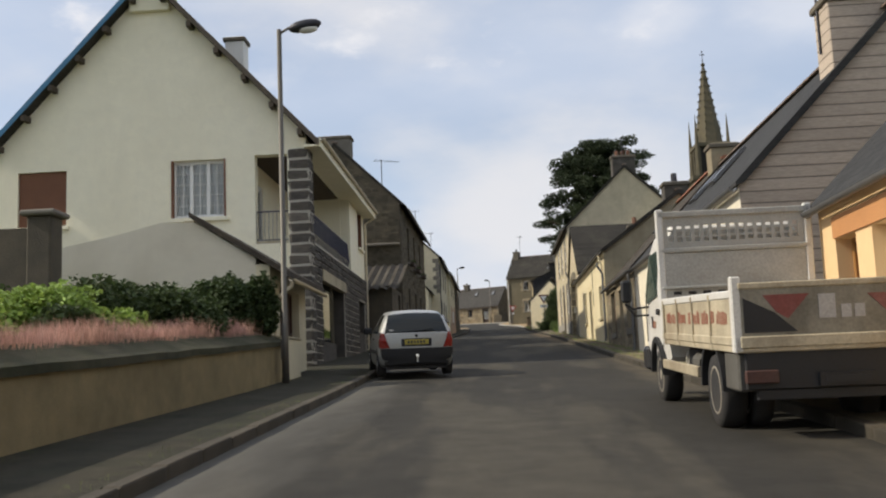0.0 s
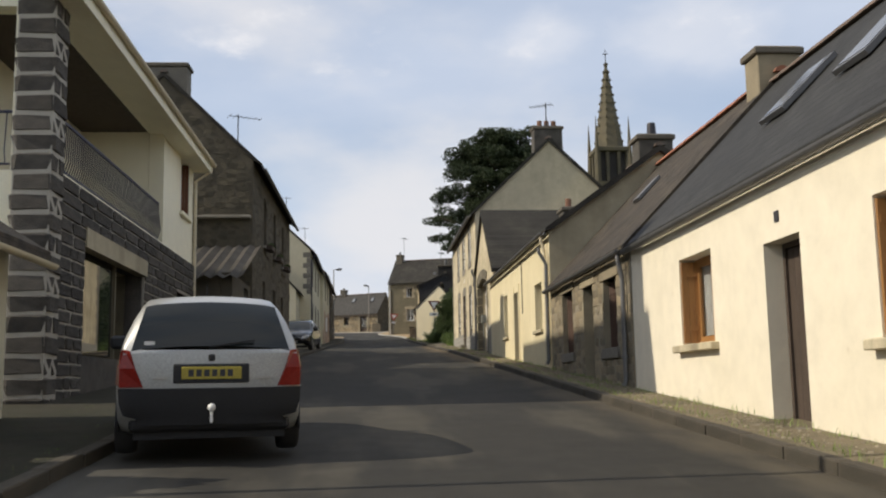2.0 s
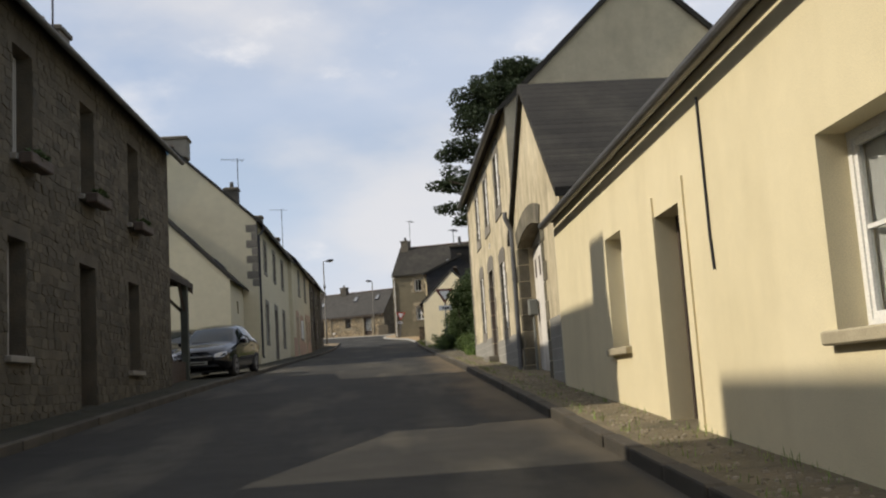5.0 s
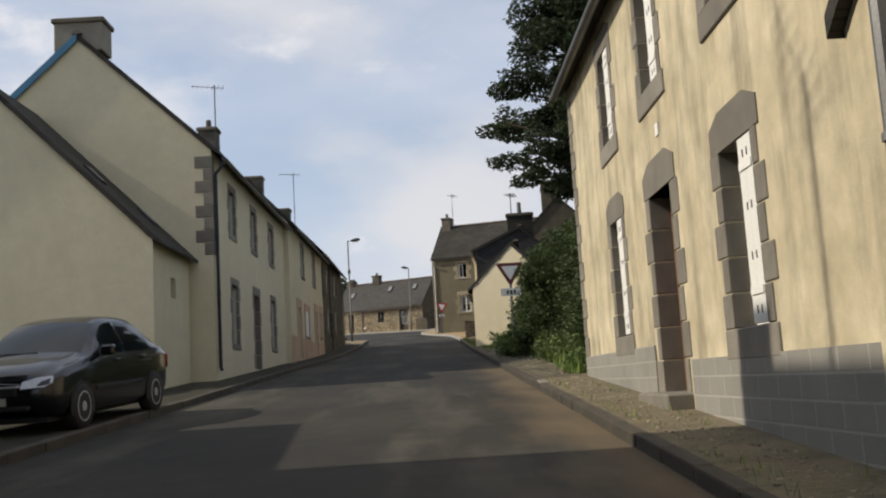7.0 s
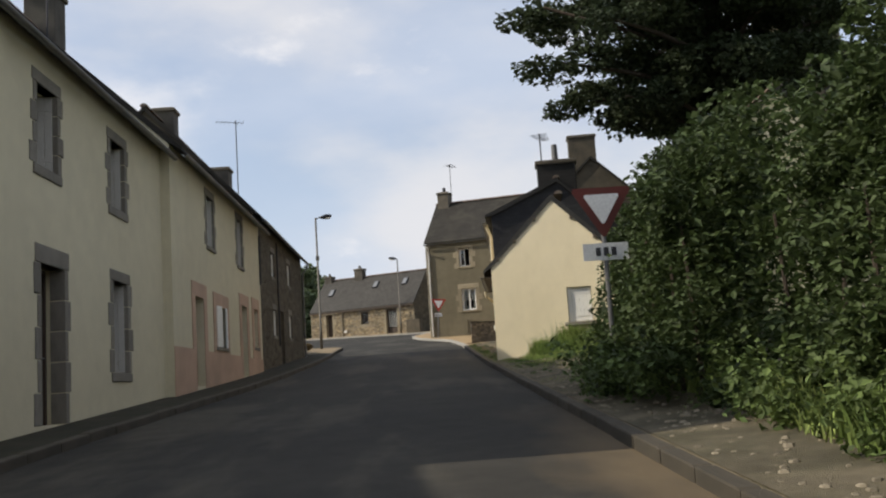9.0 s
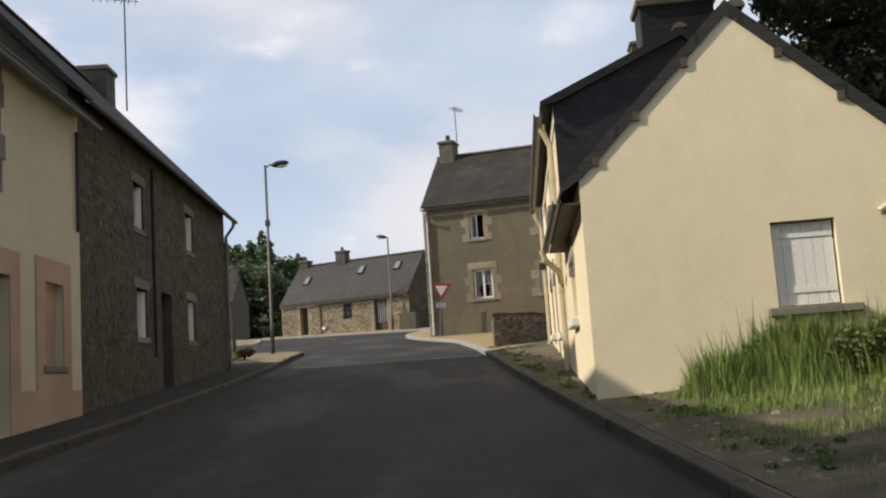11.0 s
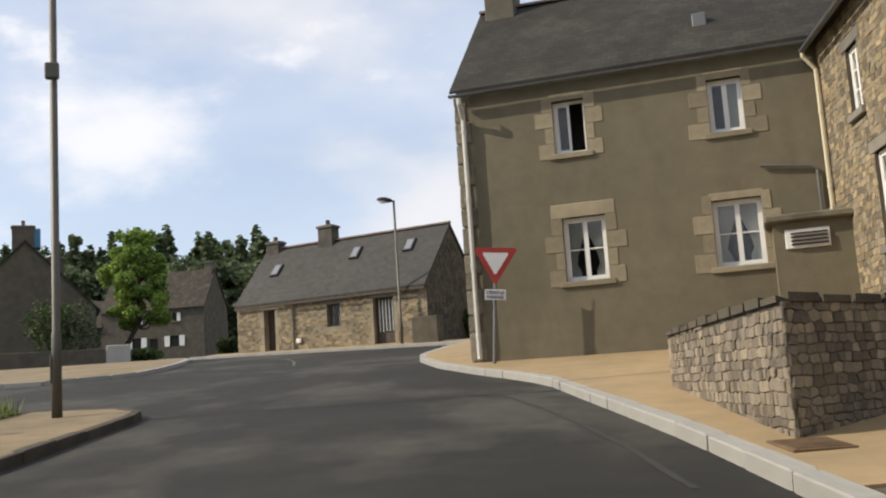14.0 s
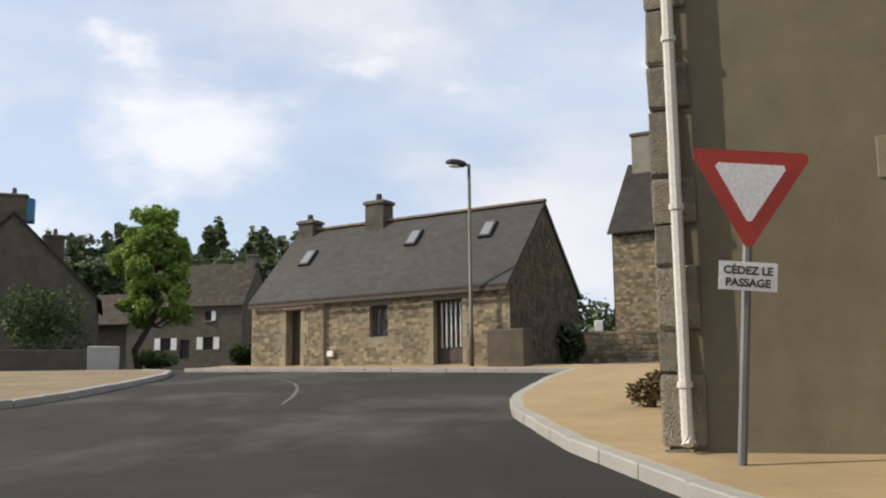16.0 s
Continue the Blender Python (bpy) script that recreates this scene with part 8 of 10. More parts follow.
# ---- vehicles ----
def car_paint(name, base, rough=0.3, metal=0.5):
    m = mat(name, base, rough, tuple(c * 0.8 for c in base), 0.4, 3, 60, 0, metal=metal, stain=tuple(c * 0.6 for c in base), stain_amount=0.25)
    m.node_tree.nodes["Principled BSDF"].inputs["Coat Weight"].default_value = 0.5
    return m


SILVER = car_paint("silver_paint", (0.42, 0.42, 0.40), 0.38, 0.4)
BLACK_P = car_paint("black_paint", (0.006, 0.006, 0.0075), 0.22, 0.1)
WHITE_P = mat("white_truck_paint", (0.672, 0.655, 0.612), 0.4, (0.567, 0.541, 0.479), 0.6, 3, 50, 0, stain=(0.42, 0.374, 0.306), stain_amount=0.3)
BED_P = mat("dirty_truck_bed", (0.483, 0.42, 0.299), 0.7, (0.326, 0.275, 0.189), 0.85, 4, 40, 0.2, stain=(0.179, 0.13, 0.0792), stain_amount=0.65, mottle=0.2)
BED_G = mat("grey_steel_headboard", (0.462, 0.452, 0.41), 0.6, (0.357, 0.348, 0.31), 0.8, 4, 40, 0.1, stain=(0.231, 0.208, 0.17), stain_amount=0.5, mottle=0.12)
PLASTIC = mat("black_bumper_plastic", (0.0168, 0.0168, 0.018), 0.6, (0.024, 0.024, 0.0252), 0.6, 6, 60, 0.1)
RUBBER = mat("tyre_rubber", (0.022, 0.022, 0.023), 0.85, (0.045, 0.04, 0.035), 0.6, 6, 60, 0.2)
RIM = mat("wheel_rim_grey", (0.42, 0.42, 0.41), 0.45, (0.30, 0.30, 0.29), 0.6, 8, 40, 0, metal=0.15)
TAIL = mat("red_tail_lamp", (0.24, 0.018, 0.012), 0.2, (0.16, 0.015, 0.01), 0.5, 8, 40, 0)
PLATE_Y = mat("yellow_plate", (0.40, 0.32, 0.05), 0.5, (0.33, 0.27, 0.05), 0.5, 8, 40, 0)
HEADL = mat("clear_headlamp", (0.55, 0.56, 0.58), 0.12, (0.4, 0.41, 0.43), 0.5, 8, 40, 0, metal=0.3)
CAR_GLASS = glass_mat("car_glass", (0.010, 0.013, 0.014), 0.06, 0.4)
CAB_GLASS = glass_mat("greenish_cab_glass", (0.035, 0.06, 0.05), 0.05, 0.6)
DUSTY_RIM = mat("dusty_steel_rim", (0.30, 0.27, 0.215), 0.8, (0.19, 0.17, 0.135), 0.8, 8, 40, 0)
GRIME = mat("grimy_grey_steel", (0.1, 0.095, 0.0825), 0.8, (0.055, 0.05, 0.0425), 0.9, 4, 40, 0.2)
FLASH = mat("faded_red_flash", (0.20, 0.055, 0.045), 0.8, (0.25, 0.12, 0.10), 0.8, 6, 40, 0)
RED_L = mat("red_lettering", (0.27, 0.10, 0.06), 0.75, (0.36, 0.22, 0.15), 0.7, 8, 40, 0)


def lathe(profile, seg=24):
    """Turns (radius, width) points about the x axis."""
    bm = bmesh.new()
    rings = [[bm.verts.new((w, r * math.cos(2 * math.pi * k / seg), r * math.sin(2 * math.pi * k / seg))) for k in range(seg)] for r, w in profile]
    for a, b in zip(rings, rings[1:]):
        for k in range(seg):
            bm.faces.new((a[k], a[(k + 1) % seg], b[(k + 1) % seg], b[k]))
    bm.faces.new(rings[0][::-1])
    bm.faces.new(rings[-1])
    return bm


def wheel(parent, x, y, r, w, rim_mat, out, holes=6, dish=False):
    """A wheel at (x, y) on the ground; out is the side it faces, +1 or -1."""
    bm = lathe([(r * 0.62, -w * 0.5), (r * 0.93, -w * 0.5), (r, -w * 0.33), (r, w * 0.33), (r * 0.93, w * 0.5), (r * 0.62, w * 0.5)])
    t = part("wheel", bm, RUBBER, parent, smooth=True)
    t.location = (x, y, r)
    if dish:
        bm = lathe([(r * 0.64, w * 0.1), (r * 0.66, w * 0.50), (r * 0.60, w * 0.52), (r * 0.56, w * 0.30), (r * 0.50, w * -0.05), (r * 0.34, w * -0.10), (r * 0.26, w * 0.22), (r * 0.16, w * 0.34), (r * 0.04, w * 0.36)])
    else:
        bm = lathe([(r * 0.64, w * 0.1), (r * 0.66, w * 0.50), (r * 0.60, w * 0.53), (r * 0.54, w * 0.40), (r * 0.34, w * 0.42), (r * 0.22, w * 0.50), (r * 0.05, w * 0.53)])
    if out < 0:
        bmesh.ops.transform(bm, matrix=Matrix.Rotation(math.pi, 4, "Z"), verts=bm.verts)
    part("rim", bm, rim_mat, t, smooth=True)
    bm = bmesh.new()
    for k in range(holes):
        a = 2 * math.pi * k / holes
        c = Vector((out * w * (-0.06 if dish else 0.43), r * 0.44 * math.cos(a), r * 0.44 * math.sin(a)))
        box(bm, c.x - 0.012, c.x + 0.012, c.y - r * 0.07, c.y + r * 0.07, c.z - r * 0.07, c.z + r * 0.07, 0.01)
    part("vent_holes", bm, PLASTIC, t)
    return t


def loft(sections, closed=True):
    bm = bmesh.new()
    rings = [[bm.verts.new(p) for p in s] for s in sections]
    n = len(rings[0])
    for a, b in zip(rings, rings[1:]):
        for k in range(n if closed else n - 1):
            bm.faces.new((a[k], a[(k + 1) % n], b[(k + 1) % n], b[k]))
    bm.faces.new(rings[0][::-1])
    bm.faces.new(rings[-1])
    return bm


def car_ring(y, zb, w, zbelt, zr, wr):
    """Half a slice across a car, from the sill over the belt line to the middle of the roof."""
    glass = [(w * 0.955 + (wr * 1.03 - w * 0.955) * k + 0.025 * math.sin(math.pi * k), zbelt + (zr - 0.045 - zbelt) * k) for k in (0.36, 0.70, 0.93)]
    return [(w * 0.80, zb), (w * 0.94, zb + 0.03), (w * 0.985, zb + 0.13), (w, zb + (zbelt - zb) * 0.50), (w * 0.99, zb + (zbelt - zb) * 0.82), (w * 0.955, zbelt)] + glass + [(wr * 0.97, zr - 0.018), (wr * 0.80, zr + 0.004), (wr * 0.42, zr + 0.022), (0.0, zr + 0.028)]


class CarShell:
    """A car's skin as slices from one end to the other; patches of it become body, windows and lamps, flush with one another."""

    def __init__(self, stations):
        self.rows = []
        for st in stations:
            half = car_ring(*st)
            self.rows.append([(x, st[0], z) for x, z in half] + [(-x, st[0], z) for x, z in half[-2::-1]])

    def patch(self, keep, lift=0.0):
        """The faces (i, j) for which keep is true, j running 0 to 11 up either flank."""
        bm = bmesh.new()
        n = len(self.rows[0])
        got = {}
        def vert(i, j):
            if (i, j) not in got:
                got[i, j] = bm.verts.new(self.rows[i][j])
            return got[i, j]
        for i in range(len(self.rows) - 1):
            for j in range(n - 1):
                if keep(i, min(j, n - 2 - j), j < n // 2):
                    bm.faces.new((vert(i, j), vert(i, j + 1), vert(i + 1, j + 1), vert(i + 1, j)))
        if lift:
            bm.normal_update()
            for v in bm.verts:
                v.co += v.normal * lift
        return bm

    def end(self, i, way, bulge, z_from=-9.0, z_to=9.0, lift=0.0):
        """A softly bulging closure of one end between two heights; way is -1 or +1 along y."""
        bm = bmesh.new()
        n = len(self.rows[i])
        edge = [(x, z) for x, y, z in self.rows[i][:n // 2 + 1]]
        y0 = self.rows[i][0][1]
        zs = sorted({max(min(z, z_to), z_from) for x, z in edge} | {z_from if z_from > -9 else edge[0][1], z_to if z_to < 9 else edge[-1][1]})
        xs, zz = [p[0] for p in edge], [p[1] for p in edge]
        grid = []
        for z in zs:
            w = float(np.interp(z, zz, xs)) + lift
            mid = (z - zz[0]) / (zz[-1] - zz[0])
            grid.append([bm.verts.new((w * t, y0 + way * (bulge * (1 - t ** 4) * (0.55 + 0.45 * math.sin(math.pi * mid)) + lift), z)) for t in (-1, -0.94, -0.8, -0.5, 0, 0.5, 0.8, 0.94, 1)])
        for a, b in zip(grid, grid[1:]):
            for k in range(8):
                bm.faces.new((a[k], a[k + 1], b[k + 1], b[k]))
        return bm


def arch(r, y, x, s):
    """A dark wheel opening let into a flank."""
    bm = bmesh.new()
    n = 14
    out = [(r * math.cos(math.pi * (k / n) * 1.16 - 0.25), r * math.sin(math.pi * (k / n) * 1.16 - 0.25)) for k in range(n + 1)]
    prism(bm, [(y + a, 0.30 + max(b, -0.13)) for a, b in out], "x", x - 0.012 * s, x + 0.006 * s)
    return bm


def quad_panel(bm, pts, depth):
    """A four-cornered pane with a little thickness along the given offset."""
    a = [bm.verts.new(p) for p in pts]
    b = [bm.verts.new(Vector(p) + Vector(depth)) for p in pts]
    bm.faces.new(a)
    bm.faces.new(b[::-1])
    for i in range(len(pts)):
        j = (i + 1) % len(pts)
        bm.faces.new((a[i], b[i], b[j], a[j]))


def mirror(parent, x, y, z, s, paint):
    bm = bx(min(0, s * 0.2), max(0, s * 0.2), -0.05, 0.07, -0.07, 0.08, 0.03)
    o = part("door_mirror", bm, paint, parent)
    o.location = (x, y, z)


def fender(y, z, r0, r1, x0, x1, n=12):
    """A half-round mudguard between two radii, as one bent sheet."""
    arc = [(y + r1 * math.cos(math.pi * k / n), z + r1 * math.sin(math.pi * k / n)) for k in range(n + 1)] + [(y + r0 * math.cos(math.pi * k / n), z + r0 * math.sin(math.pi * k / n)) for k in range(n, -1, -1)]
    bm = bmesh.new()
    prism(bm, arc, "x", x0, x1)
    return bm


# silver hatchback
e = thing("hatchback_car", pose(-1.72, 21.5, rz(22.4), 3.3, 0, 11), "silver hatchback car with black lower bumper and red tail lamps", "car")
HATCH = CarShell([(0.03, 0.36, 0.765, 0.925, 0.965, 0.715), (0.075, 0.30, 0.79, 0.94, 1.05, 0.69), (0.15, 0.25, 0.808, 0.95, 1.17, 0.655), (0.24, 0.22, 0.818, 0.955, 1.285, 0.62), (0.34, 0.20, 0.82, 0.957, 1.365, 0.60), (0.48, 0.19, 0.82, 0.957, 1.41, 0.585), (0.62, 0.19, 0.82, 0.957, 1.43, 0.58), (1.0, 0.19, 0.82, 0.955, 1.44, 0.58), (1.42, 0.19, 0.82, 0.953, 1.44, 0.58), (1.50, 0.19, 0.82, 0.953, 1.438, 0.58), (1.95, 0.19, 0.82, 0.95, 1.40, 0.585), (2.25, 0.19, 0.82, 0.945, 1.30, 0.61), (2.55, 0.19, 0.82, 0.935, 1.14, 0.65), (2.82, 0.19, 0.815, 0.915, 0.985, 0.70), (3.1, 0.20, 0.805, 0.87, 0.91, 0.66), (3.4, 0.22, 0.785, 0.79, 0.83, 0.60), (3.62, 0.26, 0.74, 0.70, 0.74, 0.54), (3.74, 0.32, 0.66, 0.60, 0.64, 0.46)])
side_glass = lambda i, j: 5 <= j <= 7 and (6 <= i <= 7 or 9 <= i <= 10)
rear_glass = lambda i, j: 0 <= i <= 3 and j >= 9
front_glass = lambda i, j: 10 <= i <= 12 and j >= 9
part("body", HATCH.patch(lambda i, j, right_: not (side_glass(i, j) or rear_glass(i, j) or front_glass(i, j))), SILVER, e, smooth=True)
part("rear_window", HATCH.patch(lambda i, j, right_: rear_glass(i, j)), CAR_GLASS, e, "dark tinted rear window", smooth=True)
part("windscreen", HATCH.patch(lambda i, j, right_: front_glass(i, j)), CAR_GLASS, e, smooth=True)
for flank in (True, False):
    for k in ((6, 7), (9, 10)):
        part("side_window", HATCH.patch(lambda i, j, right_: side_glass(i, j) and k[0] <= i <= k[1] and right_ == flank), CAR_GLASS, e, smooth=True)
part("tailgate", HATCH.end(0, -1, 0.05, 0.60, 0.96), SILVER, e, smooth=True)
part("floor_pan", bx(-0.66, 0.66, 0.1, 3.6, 0.17, 0.24), PLASTIC, e)
part("nose", HATCH.end(17, 1, 0.06), SILVER, e, smooth=True)
bm = HATCH.end(0, -1, 0.075, 0.30, 0.625, 0.03)
part("bumper", bm, PLASTIC, e, "black plastic rear bumper", smooth=True)
for sd in (True, False):
    part("bumper_wrap", HATCH.patch(lambda i, j, right_: i <= 3 and 1 <= j <= 2 and right_ == sd, 0.012), PLASTIC, e, smooth=True)
part("rear_valance", bx(-0.70, 0.70, 0.03, 0.12, 0.24, 0.36, 0.03), PLASTIC, e)
part("wiper", rotated(bx(0.0, 0.40, -0.008, 0.008, -0.008, 0.008), Matrix.Translation((-0.02, 0.025, 0.985)) @ Matrix.Rotation(radians(-8), 4, "Y")), PLASTIC, e)
for s in (-1, 1):
    bm = bmesh.new()
    pts = [((0.585, -0.022, 0.635), (0.785, 0.012, 0.635), (0.818, 0.15, 0.655)), ((0.655, -0.020, 0.80), (0.788, 0.015, 0.80), (0.816, 0.14, 0.80)), ((0.705, 0.012, 0.955), (0.752, 0.045, 0.96), (0.782, 0.12, 0.955))]
    grid = [[bm.verts.new((s * x, y, z)) for x, y, z in row] for row in pts]
    for a, b in zip(grid, grid[1:]):
        for k in range(2):
            bm.faces.new((a[k], a[k + 1], b[k + 1], b[k]))
    bmesh.ops.recalc_face_normals(bm, faces=bm.faces)
    bmesh.ops.solidify(bm, geom=list(bm.faces), thickness=0.02)
    lamp = part("tail_lamp", bm, TAIL, e, "wedge-shaped red tail lamp")
    mirror(e, s * 0.80, 2.35, 1.0, s, PLASTIC)
    part("side_strip", bx(min(s * 0.812, s * 0.835), max(s * 0.812, s * 0.835), 0.95, 2.72, 0.50, 0.58, 0.008), PLASTIC, e)
    part("door_handle", bx(min(s * 0.80, s * 0.835), max(s * 0.80, s * 0.835), 1.56, 1.72, 0.80, 0.84, 0.01), PLASTIC, e)
    for y in (0.62, 3.08):
        wheel(e, s * 0.735, y, 0.285, 0.19, RIM, s)
        part("wheel_arch", arch(0.335, y, s * (0.818 if y < 2 else 0.806), s), PLASTIC, e)
pl = part("plate", bx(-0.26, 0.26, -0.040, -0.018, 0.70, 0.81, 0.005), PLATE_Y, e, "yellow plate")
part("plate_recess", bx(-0.33, 0.33, -0.032, 0.0, 0.665, 0.835, 0.01), PLASTIC, e)
for k in range(6):
    part("text_bar", bx(-0.2 + k * 0.068, -0.155 + k * 0.068, -0.044, -0.040, 0.725, 0.785), BLACK_S, pl)
part("badge", bx(-0.03, 0.03, -0.032, 0.0, 0.86, 0.92, 0.01), PLASTIC, e)
for x in (-0.50, 0.40):
    part("text_bar", bx(x, x + 0.12, -0.026, -0.01, 0.70, 0.72), GREY_SH, e)
bm = bmesh.new()
bmesh.ops.create_uvsphere(bm, u_segments=12, v_segments=8, radius=0.035)
bmesh.ops.transform(bm, matrix=Matrix.Translation((0, -0.16, 0.46)), verts=bm.verts)
tube(bm, [(0, 0.0, 0.34), (0, -0.16, 0.34), (0, -0.16, 0.44)], 0.014, 6)
part("tow_ball", bm, WHITE, e)
part("sticker", bx(-0.58, -0.49, 0.045, 0.055, 1.0, 1.035), WHITE, e)
part("aerial_rod", bx(-0.006, 0.006, 1.7, 1.712, 1.43, 1.62), PLASTIC, e)

# white tipper truck
e = thing("tipper_truck", pose(3.17, 9.2, rz(12.0), 3.3, 0, 0), "white light tipper truck with dirty dropside bed", "truck")
e.location.z = rz(9.2)
HW = 0.98
# cab
CABS = [(3.98, 0.62, 2.30, 0.90), (4.05, 0.55, 2.34, 0.93), (4.9, 0.55, 2.34, 0.93), (5.35, 0.5, 2.20, 0.92), (5.72, 0.48, 1.55, 0.90), (5.85, 0.48, 1.2, 0.86), (5.9, 0.5, 1.0, 0.80)]
bm = loft([[(x, y, z) for x, z in ((w * 0.96, zb), (w, zb + 0.25), (w, zb + (zt - zb) * 0.55), (w * 0.93, zt - 0.12), (w * 0.84, zt), (-w * 0.84, zt), (-w * 0.93, zt - 0.12), (-w, zb + (zt - zb) * 0.55), (-w, zb + 0.25), (-w * 0.96, zb))] for y, zb, zt, w in CABS])
cab = part("cab", bm, WHITE_P, e)
for s in (-1, 1):
    bm = bmesh.new()
    quad_panel(bm, [(s * 0.935, 4.46, 1.44), (s * 0.935, 5.36, 1.34), (s * 0.93, 5.46, 1.46), (s * 0.89, 5.20, 2.02), (s * 0.887, 4.46, 2.06)], (s * 0.012, 0, 0))
    part("side_window", bm, CAB_GLASS, cab, "greenish door glass")
    for q in ((4.20, 4.22, 0.75, 2.05), (5.50, 5.52, 0.80, 1.40)):
        part("door_gap", bx(min(s * 0.925, s * 0.937), max(s * 0.925, s * 0.937), *q), PLASTIC, cab)
    bm = bx(min(s * 1.16, s * 1.31), max(s * 1.16, s * 1.31), 5.33, 5.41, 1.37, 1.70, 0.03)
    mi = part("door_mirror", bm, PLASTIC, cab, "large black door mirror")
    bm = bmesh.new()
    tube(bm, [(s * 0.92, 5.35, 1.30), (s * 1.15, 5.38, 1.28), (s * 1.24, 5.38, 1.36)], 0.015, 6)
    tube(bm, [(s * 0.92, 5.35, 1.18), (s * 1.12, 5.38, 1.18), (s * 1.26, 5.38, 1.36)], 0.015, 6)
    part("mirror_arm", bm, PLASTIC, mi)
    part("bumper_corner", bx(min(s * 0.72, s * 0.95), max(s * 0.72, s * 0.95), 5.55, 5.95, 0.38, 0.72, 0.04), PLASTIC, cab)
    part("wheel_arch", fender(4.62, 0.38, 0.42, 0.5, s * 0.80, s * 0.975), PLASTIC, cab)
    part("door_handle", bx(min(s * 0.93, s * 0.965), max(s * 0.93, s * 0.965), 4.35, 4.5, 1.18, 1.26, 0.01), PLASTIC, cab)
    for k, (y0, hh) in enumerate(((4.98, 0.16), (4.86, 0.09), (4.78, 0.09))):
        part("text_bar", bx(min(s * 0.932, s * 0.942), max(s * 0.932, s * 0.942), y0 - 0.06, y0 + 0.05, 1.0, 1.0 + hh), RED_L if k else BLACK_S, cab)
    for y, r in ((4.62, 0.36), (1.25, 0.38)):
        wheel(e, s * 0.80, y, r, 0.24, DUSTY_RIM, s, 8, dish=y < 2)
        if y < 2:
            wheel(e, s * 0.52, y, r, 0.2, RIM, s, 6)
            part("mudguard", fender(y, 0.40, 0.47, 0.52, s * 0.58, s * 0.96), PLASTIC, e)
part("windscreen", rotated(bx(-0.78, 0.78, -0.01, 0.01, -0.5, 0.5), Matrix.Translation((0, 5.56, 1.86)) @ Matrix.Rotation(radians(30), 4, "X")), CAR_GLASS, cab)
# chassis and bed
bm = bmesh.new()
for s in (-1, 1):
    box(bm, s * 0.42 - 0.04, s * 0.42 + 0.04, 0.1, 5.2, 0.52, 0.72)
part("chassis", bm, PLASTIC, e)
for sd in (-1, 1):
    part("rear_panel", bx(min(sd * 0.50, sd * 0.955), max(sd * 0.50, sd * 0.955), 0.10, 0.62, 0.44, 0.80, 0.02), GRIME, e, "grimy grey steel panel behind the wheel")
    bm = bmesh.new()
    tube(bm, [(sd * 0.80, 1.95, 0.62), (sd * 0.80, 2.35, 0.62)], 0.13, 14)
    part("air_tank", bm, GRIME, e)
    bm = bmesh.new()
    for yy, rr in ((2.55, 0.02), (2.75, 0.028), (3.4, 0.02), (3.6, 0.03)):
        tube(bm, [(sd * 0.62, yy, 0.82), (sd * 0.72, yy + 0.05, 0.66), (sd * 0.74, yy, 0.50)], rr, 6)
    part("hose", bm, PALE_J, e)
    for yy in (1.0, 1.9, 2.8, 3.7):
        part("bed_bracket", bx(min(sd * 0.90, sd * 0.992), max(sd * 0.90, sd * 0.992), yy - 0.03, yy + 0.03, 0.80, 0.90, 0.008), BED_P, e)
        part("hinge", bx(min(sd * 0.98, sd * 1.004), max(sd * 0.98, sd * 1.004), yy - 0.02, yy + 0.02, 0.86, 1.36, 0.006), BED_P, e)
part("side_guard", bx(-0.98, -0.93, 1.85, 4.05, 0.48, 0.60, 0.01), BED_P, e)
part("side_guard", bx(0.93, 0.98, 1.85, 4.05, 0.48, 0.60, 0.01), BED_P, e)
part("tank", bx(-0.78, -0.45, 2.5, 3.3, 0.45, 0.78, 0.04), PLASTIC, e)
part("bed_floor", bx(-HW, HW, 0.0, 3.85, 0.80, 0.92, 0.01), BED_P, e)
for s in (-1, 1):
    w = part("dropside", bx(min(s * HW, s * (HW - 0.04)), max(s * HW, s * (HW - 0.04)), 0.1, 3.8, 0.90, 1.36, 0.012), BED_P, e)
    part("top_rail", bx(min(s * (HW + 0.012), s * (HW - 0.05)), max(s * (HW + 0.012), s * (HW - 0.05)), 0.1, 3.8, 1.30, 1.38, 0.012), WHITE_P, w)
    part("bottom_rail", bx(min(s * (HW + 0.012), s * (HW - 0.05)), max(s * (HW + 0.012), s * (HW - 0.05)), 0.0, 3.85, 0.86, 0.95, 0.012), BED_P, w)
    rt = random.Random(9)
    for k in range(42):
        y0 = 0.30 + k * 0.078
        if k in (6, 15, 24, 25, 33):
            continue
        part("text_bar", bx(min(s * (HW + 0.002), s * (HW + 0.006)), max(s * (HW + 0.002), s * (HW + 0.006)), y0, y0 + rt.uniform(0.035, 0.06), 1.06 + rt.uniform(0, 0.02), 1.06 + rt.uniform(0.10, 0.15)), RED_L, w)
    part("corner_post", bx(min(s * (HW + 0.02), s * (HW - 0.07)), max(s * (HW + 0.02), s * (HW - 0.07)), 0.0, 0.1, 0.80, 1.50, 0.012), WHITE_P, e)
    part("headboard_post", bx(min(s * (HW + 0.02), s * (HW - 0.07)), max(s * (HW + 0.02), s * (HW - 0.07)), 3.82, 3.92, 0.80, 2.55, 0.012), WHITE_P, e)
    # tail lamp red is darkened: the shaded rear is put into its colour
    part("tail_lamp", bx(min(s * 0.62, s * 0.92), max(s * 0.62, s * 0.92), -0.03, 0.02, 0.52, 0.64, 0.01), mat("dusty_lamp_%d" % s, (0.07, 0.03, 0.024), 0.6, (0.07, 0.04, 0.03), 0.7, 8, 40, 0), e, "dusty red tail lamp")
